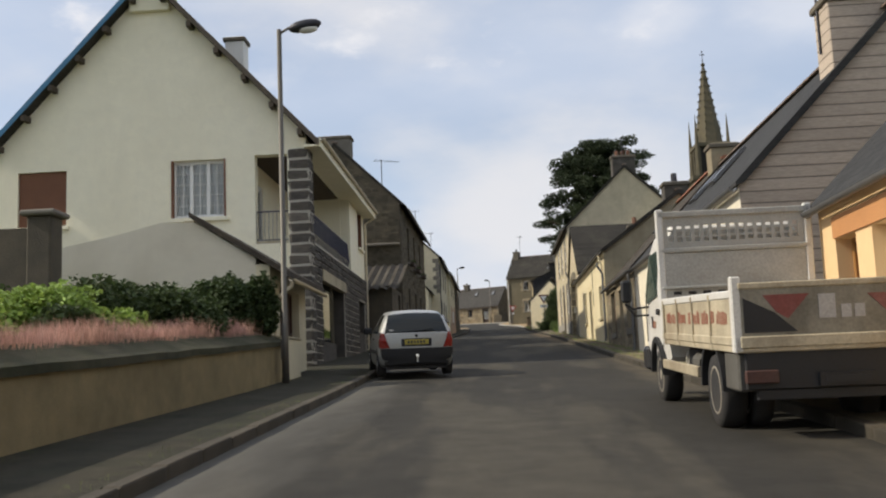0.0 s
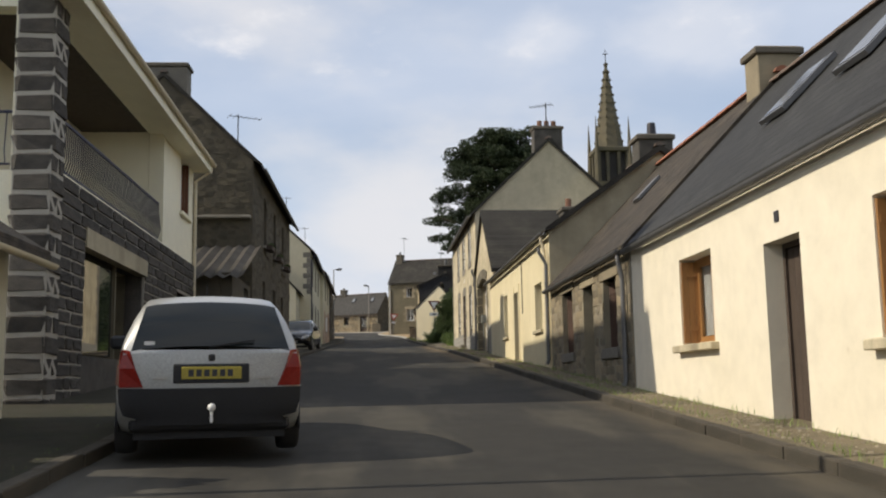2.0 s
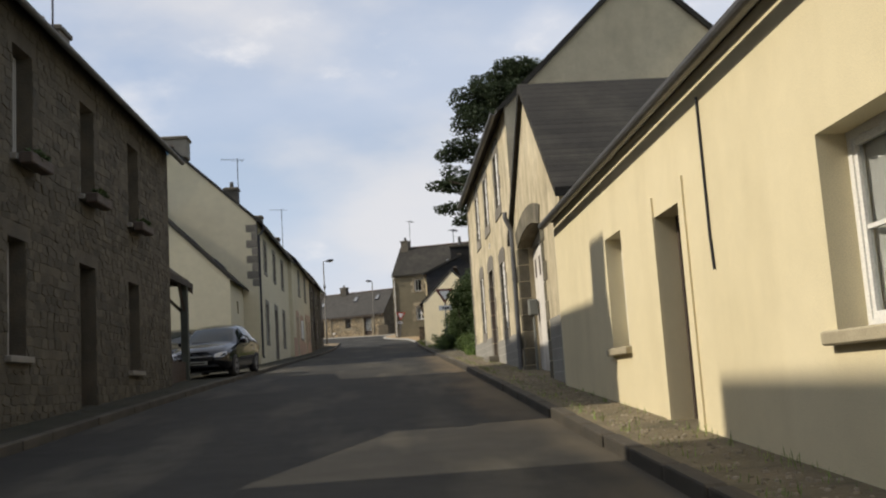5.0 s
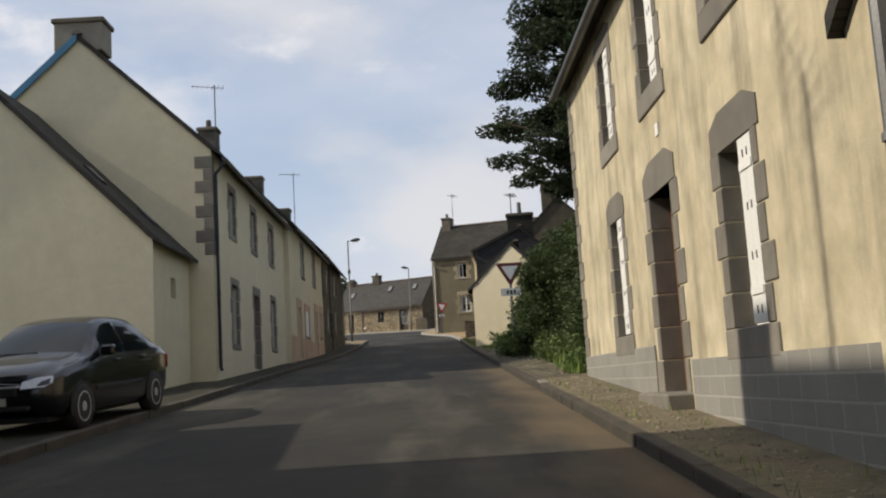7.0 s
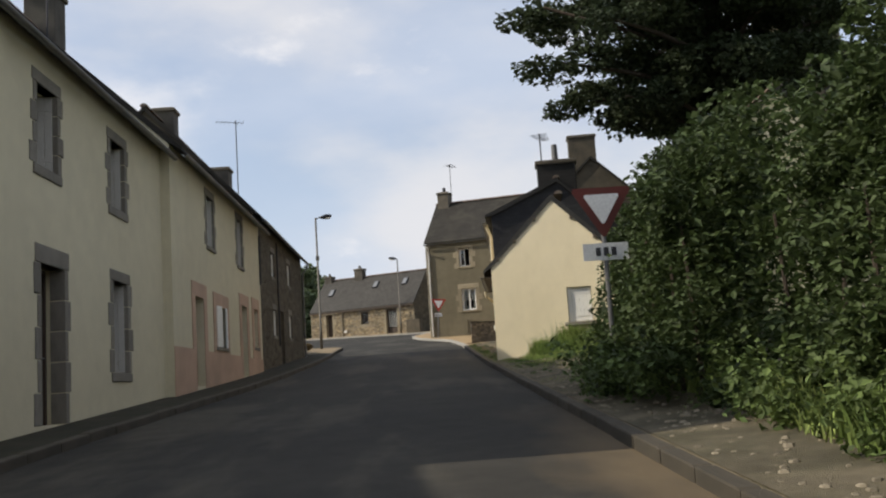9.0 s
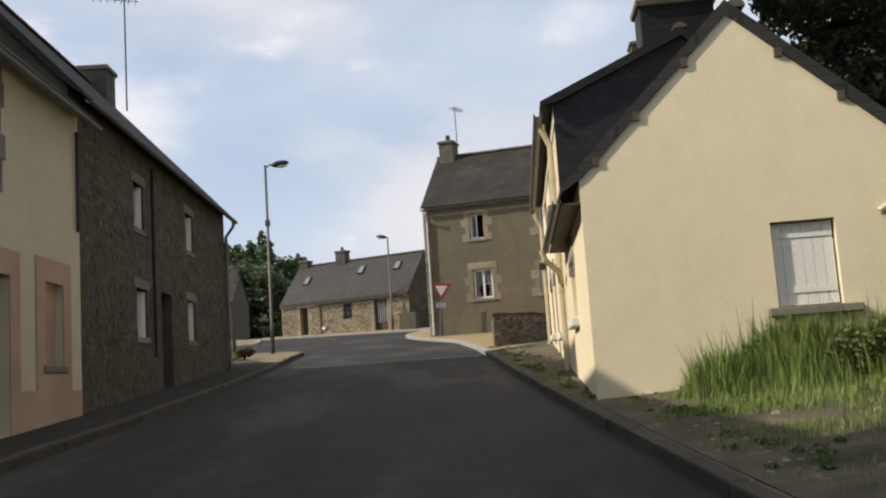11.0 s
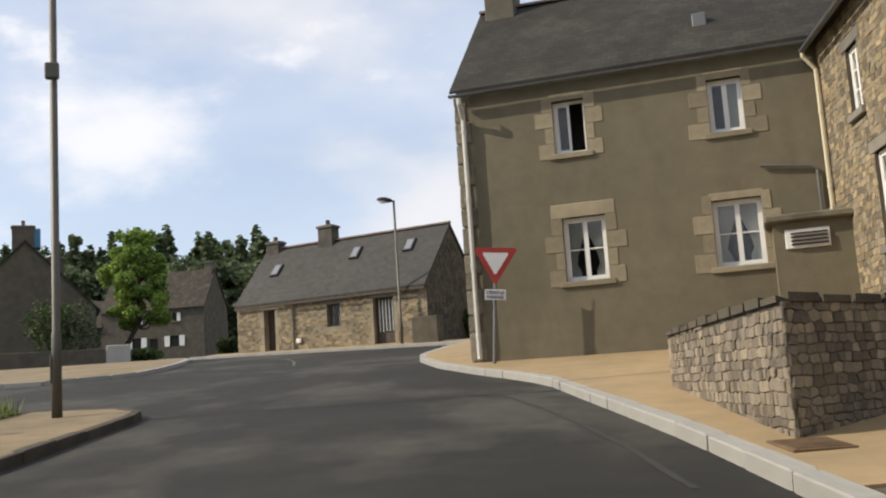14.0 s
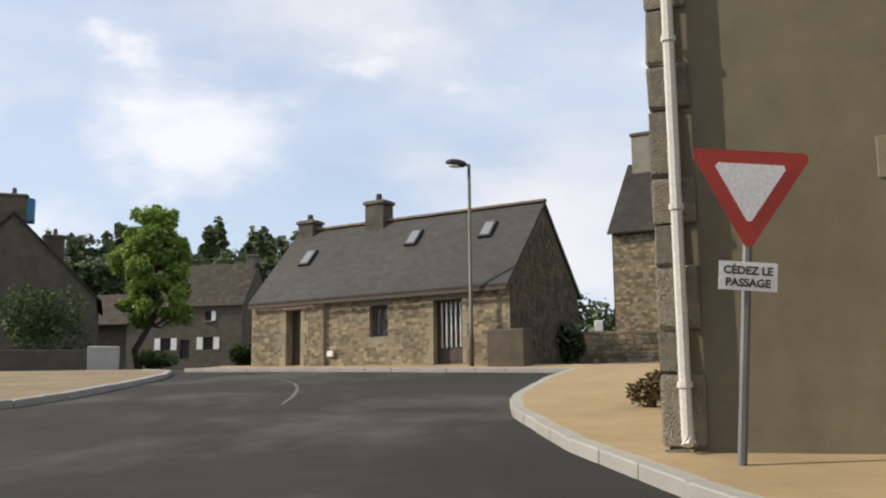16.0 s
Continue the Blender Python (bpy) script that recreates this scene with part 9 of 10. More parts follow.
tg = part("tailgate", bx(-HW + 0.04, HW - 0.04, 0.0, 0.05, 0.90, 1.42, 0.012), mat("grimy_tailgate", (0.30, 0.275, 0.215), 0.8, (0.17, 0.155, 0.12), 0.85, 5, 30, 0.1, stain=(0.09, 0.078, 0.055), stain_amount=0.75, stain_map=(2.2, 2.2, 1.2), mottle=0.25), e)
part("tailgate_rail", bx(-HW + 0.04, HW - 0.04, -0.015, 0.06, 1.38, 1.44, 0.01), BED_P, tg)
part("tailgate_rail", bx(-HW + 0.04, HW - 0.04, -0.015, 0.06, 0.84, 0.95, 0.01), BED_P, tg)
bm = bmesh.new()
prism(bm, [(-0.72, 1.32), (-0.30, 1.32), (-0.50, 1.10), (-0.60, 1.16)], "y", -0.006, -0.001)
part("red_flash", bm, FLASH, tg)
bm = bmesh.new()
prism(bm, [(0.22, 1.30), (0.42, 1.30), (0.62, 1.10), (0.42, 1.10)], "y", -0.006, -0.001)
part("red_flash", bm, FLASH, tg)
bm = bmesh.new()
prism(bm, [(-0.90, 0.98), (-0.42, 0.98), (-0.62, 1.16), (-0.90, 1.30)], "y", -0.005, -0.001)
part("dark_flash", bm, PLASTIC, tg)
for k, (x, w_, h_) in enumerate(((-0.22, 0.15, 0.22), (-0.02, 0.09, 0.12), (0.1, 0.09, 0.12), (0.72, 0.07, 0.1), (0.82, 0.07, 0.1))):
    part("text_bar", bx(x, x + w_, -0.007, -0.001, 1.09, 1.09 + h_), mat("dull_lettering_%d" % k, (0.42, 0.40, 0.37), 0.8) if k < 3 else RED_L, tg)
hb = part("headboard", bx(-HW + 0.02, HW - 0.02, 3.84, 3.89, 0.92, 1.98, 0.01), BED_G, e)
part("headboard_rail", bx(-HW, HW, 3.82, 3.91, 2.44, 2.52, 0.01), BED_G, e)
part("headboard_rail", bx(-HW, HW, 3.82, 3.91, 1.98, 2.04, 0.01), BED_G, e)
part("headboard_rib", bx(-HW + 0.02, HW - 0.02, 3.80, 3.84, 1.50, 1.54, 0.008), BED_G, e)
for k in range(9):
    part("drain_slot", bx(-0.82 + k * 0.19, -0.72 + k * 0.19, 3.832, 3.842, 1.43, 1.47), PLASTIC, e)
bm = bmesh.new()
holes = []
for k in range(15):
    for z in (2.12, 2.20, 2.28):
        holes.append((-0.85 + k * 0.115, -0.78 + k * 0.115, z, z + 0.055))
wall_grid(bm, -HW + 0.02, HW - 0.02, 2.04, 2.44, 3.85, 3.88, holes)
part("grille", bm, BED_G, e, "pierced steel grille")
# added dark panel that paints the shade below the bed
part("rear_valance", bx(-0.90, 0.90, 0.03, 0.09, 0.46, 0.84, 0.01), PLASTIC, e)
part("underrun_bar", bx(-0.8, 0.8, 0.05, 0.13, 0.36, 0.46, 0.01), PLASTIC, e)
# plate in near-black, the shade under the tailgate put into its colour
pl = part("plate", bx(-0.25, 0.25, -0.01, 0.03, 0.48, 0.60), RUBBER, e, "dirty plate")
part("text_bar", bx(-0.2, 0.2, -0.016, -0.011, 0.51, 0.57), PLASTIC, pl)


def saloon(x, y, z, turn, paint, label, name="saloon_car", scale=1.0):
    """A four-door saloon whose nose points along -y before it is turned."""
    c = thing(name, pose(x, y, z, 3.4, 0, turn), label, "car", "cars in the yard")
    shell = CarShell([(0.02, 0.36, 0.66, 0.62, 0.67, 0.50), (0.07, 0.28, 0.76, 0.69, 0.745, 0.58), (0.2, 0.23, 0.83, 0.765, 0.825, 0.63), (0.5, 0.2, 0.86, 0.85, 0.915, 0.68), (0.9, 0.19, 0.868, 0.915, 0.98, 0.71), (1.15, 0.19, 0.87, 0.95, 1.03, 0.73), (1.38, 0.19, 0.87, 0.965, 1.19, 0.685), (1.60, 0.19, 0.87, 0.972, 1.335, 0.64), (1.82, 0.19, 0.87, 0.978, 1.44, 0.61), (2.08, 0.19, 0.87, 0.982, 1.505, 0.595), (2.30, 0.19, 0.87, 0.985, 1.525, 0.59), (2.38, 0.19, 0.87, 0.986, 1.528, 0.59), (2.8, 0.19, 0.87, 0.99, 1.52, 0.59), (3.1, 0.19, 0.868, 0.995, 1.48, 0.595), (3.35, 0.2, 0.865, 1.0, 1.385, 0.615), (3.62, 0.21, 0.86, 1.008, 1.235, 0.65), (3.82, 0.22, 0.85, 1.012, 1.10, 0.68), (4.02, 0.25, 0.83, 1.01, 1.06, 0.66), (4.16, 0.30, 0.79, 0.985, 1.02, 0.62), (4.23, 0.38, 0.74, 0.90, 0.93, 0.56)])
    screen = lambda i, j: 5 <= i <= 7 and j >= 9
    back = lambda i, j: 13 <= i <= 15 and j >= 9
    sides = lambda i, j: 5 <= j <= 7 and (7 <= i <= 9 or 11 <= i <= 13)
    part("body", shell.patch(lambda i, j, right_: not (screen(i, j) or back(i, j) or sides(i, j))), paint, c, smooth=True)
    part("windscreen", shell.patch(lambda i, j, right_: screen(i, j)), CAR_GLASS, c, smooth=True)
    part("rear_window", shell.patch(lambda i, j, right_: back(i, j)), CAR_GLASS, c, smooth=True)
    for flank in (True, False):
        for k in ((7, 9), (11, 13)):
            part("side_window", shell.patch(lambda i, j, right_: sides(i, j) and k[0] <= i <= k[1] and right_ == flank), CAR_GLASS, c, smooth=True)
    part("nose", shell.end(0, -1, 0.07), paint, c, smooth=True)
    part("tail", shell.end(19, 1, 0.05), paint, c, smooth=True)
    part("floor_pan", bx(-0.70, 0.70, 0.15, 4.1, 0.17, 0.24), PLASTIC, c)
    for s in (-1, 1):
        mirror(c, s * 0.84, 1.5, 1.03, s, paint)
        bm = bmesh.new()
        quad_panel(bm, [(s * 0.45, -0.03, 0.60), (s * 0.72, 0.05, 0.61), (s * 0.79, 0.16, 0.66), (s * 0.78, 0.20, 0.745), (s * 0.62, 0.08, 0.735), (s * 0.47, 0.0, 0.69)], (0, -0.03, 0.012))
        part("headlamp", bm, HEADL, c)
        part("tail_lamp", bx(min(s * 0.64, s * 0.80), max(s * 0.64, s * 0.80), 4.10, 4.25, 0.66, 0.92, 0.03), TAIL, c)
        for yy in (0.82, 3.42):
            wheel(c, s * 0.785, yy, 0.31, 0.20, RIM, s, 8)
            part("wheel_arch", arch(0.36, yy, s * (0.866 if yy > 2 else 0.862), s), PLASTIC, c)
        part("side_strip", bx(min(s * 0.862, s * 0.882), max(s * 0.862, s * 0.882), 1.25, 2.95, 0.50, 0.56, 0.008), PLASTIC, c)
        for yy in (1.95, 2.95):
            part("door_handle", bx(min(s * 0.86, s * 0.885), max(s * 0.86, s * 0.885), yy, yy + 0.16, 0.86, 0.90, 0.008), paint, c)
    g = part("grille", bx(-0.40, 0.40, -0.075, 0.05, 0.52, 0.63, 0.02), PLASTIC, c)
    part("chrome_strip", bx(-0.42, 0.42, -0.085, 0.02, 0.63, 0.655, 0.008), HEADL, g)
    part("lower_grille", bx(-0.55, 0.55, -0.05, 0.05, 0.33, 0.40, 0.02), PLASTIC, c)
    p2 = part("plate", bx(-0.26, 0.26, -0.085, -0.05, 0.41, 0.51), BED_G, c)
    part("text_bar", bx(-0.2, 0.2, -0.091, -0.086, 0.44, 0.48), PLASTIC, p2)
    part("wiper", bx(-0.5, 0.1, 1.12, 1.14, 1.045, 1.06), PLASTIC, c)
    return c


saloon(-4.13, 61.68, rz(61.7) + 0.08, -5.2, BLACK_P, "black four-door saloon parked at the yard edge")
saloon(-7.6, 62.6, rz(62.6) + 0.12, -6, SILVER, "silver car parked under the timber carport")
saloon(-6.6, 67.6, rz(67.6) + 0.12, -6, BLACK_P, "dark car parked in the yard behind")

# timber carport
e = thing("carport", pose(-4.6, 57.75, rz(57.75)), "open timber carport with tiled roof and braced posts", "carport")
GREEN_P = mat("grey_green_post_paint", (0.085, 0.092, 0.075), 0.8, (0.055, 0.058, 0.045), 0.8, 5, 50, 0.3)
for x, y in ((0.16, 3.6), (0.16, 0.2), (-4.2, 3.6), (-4.2, 0.2)):
    part("post", bx(x - 0.1, x + 0.1, y - 0.1, y + 0.1, 0.0, 3.0, 0.01), GREEN_P, e)
    part("footing", bx(x - 0.13, x + 0.13, y - 0.13, y + 0.13, -0.1, 0.3, 0.02), CHIM_D, e)
for x in (0.16, -4.2):
    part("beam", bx(x - 0.08, x + 0.08, -0.15, 4.0, 3.0, 3.2, 0.01), TIMBER, e)
    for y, s in ((3.6, -1), (0.2, 1)):
        bm = bmesh.new()
        tube(bm, [(x, y, 2.2), (x, y + s * 0.75, 3.02)], 0.05, 4)
        part("brace", bm, TIMBER, e)
# added dark boards, standing in for a dark car before the silver one
for k in range(17):
    part("low_board", bx(0.14, 0.18, 0.31 + k * 0.188, 0.49 + k * 0.188, 0.05, 0.78 + 0.03 * (k % 3), 0.004), DARK_W, e)
part("back_wall", bx(-4.34, -4.29, 0.0, 4.0, 0.0, 3.05), TIMBER, e, "dark boarded back")
part("side_wall", bx(-4.28, -0.12, -0.02, 0.05, 0.0, 3.0), TIMBER, e, "dark boarded side")
for y in (3.6, 0.2):
    part("tie_beam", bx(-4.2, 0.16, y - 0.07, y + 0.07, 3.0, 3.18, 0.01), TIMBER, e)
    bm = bmesh.new()
    tube(bm, [(0.14, y, 2.2), (-0.64, y, 3.02)], 0.05, 4)
    tube(bm, [(-4.18, y, 2.2), (-3.4, y, 3.02)], 0.05, 4)
    part("brace", bm, TIMBER, e)
for s in (1, -1):
    bm = bmesh.new()
    xa = 0.3 if s > 0 else -4.36
    prism(bm, [(xa, 2.95), (-2.1, 4.9), (-2.1, 5.05), (xa, 3.10)], "y", -0.2, 4.2)
    part("roof", bm, SLATE_B, e)
    for y in (-0.19, 4.08):
        bm = bmesh.new()
        prism(bm, [(xa, 2.80), (-2.1, 4.75), (-2.1, 4.9), (xa, 2.95)], "y", y, y + 0.1)
        part("barge_board", bm, TIMBER, e)


# ---- trees and greenery further on ----
rnd = random.Random(77)
B = rz(174)
limbs, clouds = [], []
rn4 = random.Random(12)
for k in range(30):
    zc = 3.0 + 5.9 * (k + 0.5) / 30
    w = 2.6 * math.sin(math.pi * min(1.0, 0.2 + 0.78 * (k + 0.5) / 30)) ** 0.8
    a2, q = k * 2.4, w * rn4.uniform(0.35, 0.95)
    p = (0.6 + q * math.cos(a2), q * math.sin(a2), zc + rn4.uniform(-0.3, 0.3))
    clouds.append((p, (rn4.uniform(0.55, 1.0), rn4.uniform(0.55, 1.0), rn4.uniform(0.5, 0.9))))
    if k % 3 == 0:
        limbs.append((((0.7, 0, max(2.6, zc - 1.6)), (0.65 + q * 0.5 * math.cos(a2), q * 0.5 * math.sin(a2), zc - 0.6), p), 0.08))
clouds += [((-0.5, 0, 9.0), (0.4, 0.4, 0.5)), ((1.6, 0.1, 8.9), (0.4, 0.4, 0.5)), ((0.7, 0, 9.2), (0.4, 0.4, 0.45))]
tree("green_tree", -19.9, 174, B - 0.2, "bright green leafy tree with leaning trunk", [((0, 0, 0), (-0.3, 0, 1.3), (0.8, 0, 3.2), (0.6, 0, 7.0)), 0.26, 0.06], limbs, clouds, LEAF_BRIGHT, 0.2, 30000, 31)
e = thing("wooden_post", pose(-5.36, 118.9, rz(118.9) + 0.1), "short dark wooden post on the corner island", "post")
part("post", bx(-0.06, 0.06, -0.06, 0.06, 0, 1.0, 0.012), TIMBER, e)
part("post_cap", bx(-0.075, 0.075, -0.075, 0.075, 1.0, 1.05, 0.012), TIMBER, e)

# boarded fence that carries on from the end of the row
e = thing("board_fence", pose(-4.12, 110.9, 0, 0, 0, 103.5), "dark weathered board fence at the end of the row", "fence")
for k in range(15):
    u = 0.02 + k * 0.2
    y = 110.9 + u
    zt = rz(y) + 1.5 + 0.03 * math.sin(k * 2.3)
    part("board", bx(u, u + 0.185, -0.012 - 0.006 * (k % 2), 0.012, rz(y) + 0.08, zt, 0.004), TIMBER, e)
for u in (0.06, 1.5, 2.92):
    y = 110.9 + u
    part("post", bx(u, u + 0.11, 0.012, 0.12, rz(y) - 0.1, rz(y) + 1.6, 0.01), TIMBER, e)
for z in (0.4, 1.25):
    bm = bmesh.new()
    prism(bm, [(0.0, rz(110.9) + z), (3.0, rz(113.9) + z), (3.0, rz(113.9) + z + 0.09), (0.0, rz(110.9) + z + 0.09)], "y", 0.013, 0.05)
    part("rail", bm, TIMBER, e)
e = thing("door_step", pose(-4.3, 114.5, rz(114.5) + 0.1, 3, 0, 10), "low pale stone slab lying at the fence end", "slab")
part("slab", rough_block(5, 0.9, 0.5, 0.14, 0.03, 0.1), GRANITE, e)

# the wood that closes the view, conifers and broad crowns together
bm = bmesh.new()
for i in range(120):
    x = rnd.uniform(-85, -16)
    y = rnd.uniform(232, 290) + abs(x + 40) * 0.2
    zb = rz(y) - 1
    H = rnd.uniform(16.5, 22)
    if i % 5 > 1:
        for k in range(10):
            f = k / 10
            r = (1 - f) ** 0.8 * 3.6 + 0.25
            leaf_cloud(bm, (x, y, zb + 2 + (H - 2) * f), (r, r, H / 12), int(60 + 190 * (1 - f)), 0.95, rnd, 0.4)
    else:
        for k in range(9):
            leaf_cloud(bm, (x + rnd.uniform(-3, 3), y + rnd.uniform(-2, 2), zb + H * rnd.uniform(0.3, 0.8)), (2.8, 2.8, 2.6), 210, 0.85, rnd, 0.4)
for i in range(44):
    x = -68 + i * 1.15 + rnd.uniform(-1, 1)
    y = rnd.uniform(224, 234)
    H = rnd.uniform(11, 16)
    for k in range(8):
        leaf_cloud(bm, (x + rnd.uniform(-2.4, 2.4), y + rnd.uniform(-2, 2), rz(y) - 1 + H * rnd.uniform(0.35, 0.88)), (2.3, 2.3, 2.2), 170, 0.8, rnd, 0.4)
for i in range(46):
    x, y = rnd.uniform(-62, -25), rnd.uniform(238, 262)
    zb, H = rz(y) - 1, rnd.uniform(16.5, 21.5)
    for k in range(11):
        f = k / 11
        r = (1 - f) ** 0.85 * 2.9 + 0.2
        leaf_cloud(bm, (x + rnd.uniform(-0.3, 0.3), y, zb + 2 + (H - 2) * f), (r, r, H / 13), int(50 + 170 * (1 - f)), 0.8, rnd, 0.4)
tagged(bm_obj("woodland", bm, LEAF_WOOD), "dark mixed woodland of conifers closing the distance", "woodland", kind="stuff")
bm = bmesh.new()
for i in range(30):
    x, y = rnd.uniform(8, 70), rnd.uniform(190, 240)
    H = rnd.uniform(6, 10)
    for k in range(5):
        leaf_cloud(bm, (x + rnd.uniform(-2, 2), y + rnd.uniform(-2, 2), rz(y) + H * rnd.uniform(0.3, 0.85)), (2.3, 2.3, 1.9), 130, 0.7, rnd, 0.4)
tagged(bm_obj("far_trees", bm, LEAF_WOOD), "far tree belt behind the corner house", "woodland", kind="stuff")


DRY_LEAF = mat("dry_brown_leaves", (0.16, 0.11, 0.05), 0.8, (0.1, 0.08, 0.03), 0.7, 3, 10, 0, island=0.3)


def bush(x, y, zb, r, hgt, leaf, label, n=4200, size=0.17):
    e = thing("bush", pose(x, y, zb), label, "bush")
    bm = bmesh.new()
    for k in range(6):
        a = rnd.uniform(0, 6.28)
        tube(bm, [(0, 0, 0), (0.35 * r * math.cos(a), 0.35 * r * math.sin(a), hgt * 0.6)], 0.03, 5, 0.01)
    part("stem", bm, BARK, e)
    bm = bmesh.new()
    for k in range(6):
        leaf_cloud(bm, (rnd.uniform(-0.4, 0.4) * r, rnd.uniform(-0.4, 0.4) * r, hgt * rnd.uniform(0.35, 0.68)), (r * 0.62, r * 0.62, hgt * 0.36), n // 6, size, rnd)
    part("foliage", bm, leaf, e)


bush(-20.2, 163.5, rz(163.5), 2.6, 4.3, LEAF_CYP, "dark rounded bush before the far gable")
bush(8.3, 91.4, rz(91) + 0.3, 1.7, 3.9, LEAF_HEDGE, "tall green bush where the hedge ends", 9000, 0.1)
bush(7.2, 90.6, rz(90) + 0.3, 1.1, 2.2, LEAF_HEDGE, "rounded green bush where the hedge ends", 5000, 0.1)
bush(6.7, 88.6, rz(88.6) + 0.15, 1.5, 3.7, LEAF_HEDGE, "dark overhanging bush at the verge", 9000, 0.1)
bush(8.6, 88.6, rz(88.6) + 0.3, 2.3, 6.2, LEAF_HEDGE, "tall dark bush behind the hedge end", 12000, 0.11)
bush(6.3, 86.6, rz(86.6) + 0.15, 1.2, 3.4, LEAF_HEDGE, "dark green bush of the hedge end", 7000, 0.1)
bush(-4.72, 117.3, rz(117.3) + 0.12, 0.42, 0.5, DRY_LEAF, "dry brown plant beside the wooden post", 1200, 0.08)
bush(-18.3, 171.5, rz(171), 1.7, 1.1, LEAF_BRAMBLE, "low light green plants at the foot of the tree", 3000)
bush(-10.4, 160.3, rz(160), 0.7, 1.1, LEAF_HEDGE, "small bush at the cottage corner", 1500)
bush(2.6, 153.6, rz(153) + 0.1, 0.9, 1.5, LEAF_CYP, "dark bush beside the cottage gable", 1800)
bush(2.4, 132.5, rz(132.5) + 0.12, 0.35, 0.55, DRY_LEAF, "dry brown plant at the house corner", 900, 0.08)

# grass by the beige gable and weeds along the verges
bm = bmesh.new()
def ground_r(x, y):
    return rz(y) + 0.125 + 0.10 * max(0.0, x - 3.6) * min(1.0, max(0.0, y - 67.5) / 6)
def gable_line(x):
    return 94.75 - max(0.0, x - 3.6) * 0.3


for i in range(7500):
    x = rnd.uniform(4.3, 8.8)
    y = gable_line(x) - abs(rnd.gauss(0, 0.5))
    swell = 0.75 + 0.7 * noise.noise(Vector((x * 1.5, y * 1.5, 0)))
    grass_tuft(bm, x, y, ground_r(x, y) - 0.05, rnd.uniform(0.25, 0.62) * (1.0 if x > 4.55 else 0.5) * swell, rnd, 8, 0.16, 0.42)
for i in range(260):
    x = rnd.uniform(4.9, 8.6)
    y = gable_line(x) - abs(rnd.gauss(0, 0.3))
    grass_tuft(bm, x, y, ground_r(x, y) - 0.03, rnd.uniform(0.6, 0.85), rnd, 3, 0.1, 0.25)
for i in range(7000):
    x = 3.75 + abs(rnd.gauss(0, 2.0))
    y = gable_line(x) - abs(rnd.gauss(0, 2.3))
    if noise.noise(Vector((x * 0.8, y * 0.8, 5.0))) > (0.0 if x < 5.0 else -0.4):
        grass_tuft(bm, x, y, ground_r(x, y) - 0.03, rnd.uniform(0.04, 0.13), rnd, 6, 0.16, 0.8)
for i in range(2200):
    y = rnd.uniform(68, 90.5)
    x = 4.15 + (y - 68) * 0.055 + abs(rnd.gauss(0, 0.45))
    grass_tuft(bm, x, y, ground_r(x, y) - 0.03, rnd.uniform(0.12, 0.42), rnd, 5, 0.14)
for i in range(500):
    y = rnd.uniform(95, 112)
    x = 3.5 + abs(rnd.gauss(0, 0.16))
    grass_tuft(bm, x, y, ground_r(x, y) - 0.02, rnd.uniform(0.03, 0.08), rnd, 7, 0.14)
for i in range(900):
    y = rnd.uniform(17, 67) if i % 3 else rnd.uniform(17, 40)
    x = rnd.choice((3.5 + abs(rnd.gauss(0, 0.08)), 4.1 - abs(rnd.gauss(0, 0.06))))
    grass_tuft(bm, x, y, rz(y) + 0.11, rnd.uniform(0.03, 0.11), rnd, 4, 0.08)
for i in range(2600):
    x, y = rnd.uniform(3.5, 5.6), rnd.uniform(82, 111)
    if noise.noise(Vector((x * 0.9, y * 0.55, 3.0))) > 0.08 and x < 3.9 + (y < 94) * 2:
        grass_tuft(bm, x, y, ground_r(x, y) - 0.02, rnd.uniform(0.03, 0.09), rnd, 8, 0.16, 0.7)
for i in range(300):
    y = rnd.uniform(5, 27)
    x = rnd.choice((KL(y) - 0.2 - abs(rnd.gauss(0, 0.12)), GWX(min(y, 18)) + 0.06 + abs(rnd.gauss(0, 0.12))))
    grass_tuft(bm, x, y, rz(y) + 0.11, rnd.uniform(0.015, 0.05), rnd, 4, 0.08)
for i in range(4200):
    x, y = rnd.uniform(-11.5, -5.25), rnd.uniform(117.5, 122.0)
    grass_tuft(bm, x, y, rz(y) + 0.14, rnd.uniform(0.12, 0.3), rnd, 6, 0.16, 0.7)
tagged(bm_obj("grass", bm, GRASS), "rough grass and weeds along the verges", "grass", kind="stuff")

# leafy weeds against the beige gable
bm = bmesh.new()
for i in range(30):
    x = rnd.uniform(4.9, 8.4)
    y = gable_line(x) - 0.1 - abs(rnd.gauss(0, 0.3))
    hgt = rnd.uniform(0.25, 0.6)
    leaf_cloud(bm, (x, y, ground_r(x, y) + hgt * 0.45), (0.3, 0.28, hgt * 0.6), 240, 0.085, rnd, 0.28, 0.2)
for i in range(110):
    y = 86 + 26 * rnd.random()
    if noise.noise(Vector((y * 0.55, 2.0, 0))) > -0.12:
        x = 3.5 + abs(rnd.gauss(0, 0.22)) + (0.6 * rnd.random() if y < 95 else 0)
        r = rnd.uniform(0.05, 0.13)
        leaf_cloud(bm, (x, y, ground_r(x, y) + r * 0.2), (r, r * 1.6, r * 0.5), 70, 0.032, rnd, 0.3, 0.2)
tagged(bm_obj("weeds", bm, LEAF_BRAMBLE), "low leafy weeds along the kerb and the beige gable", "weeds", kind="stuff")

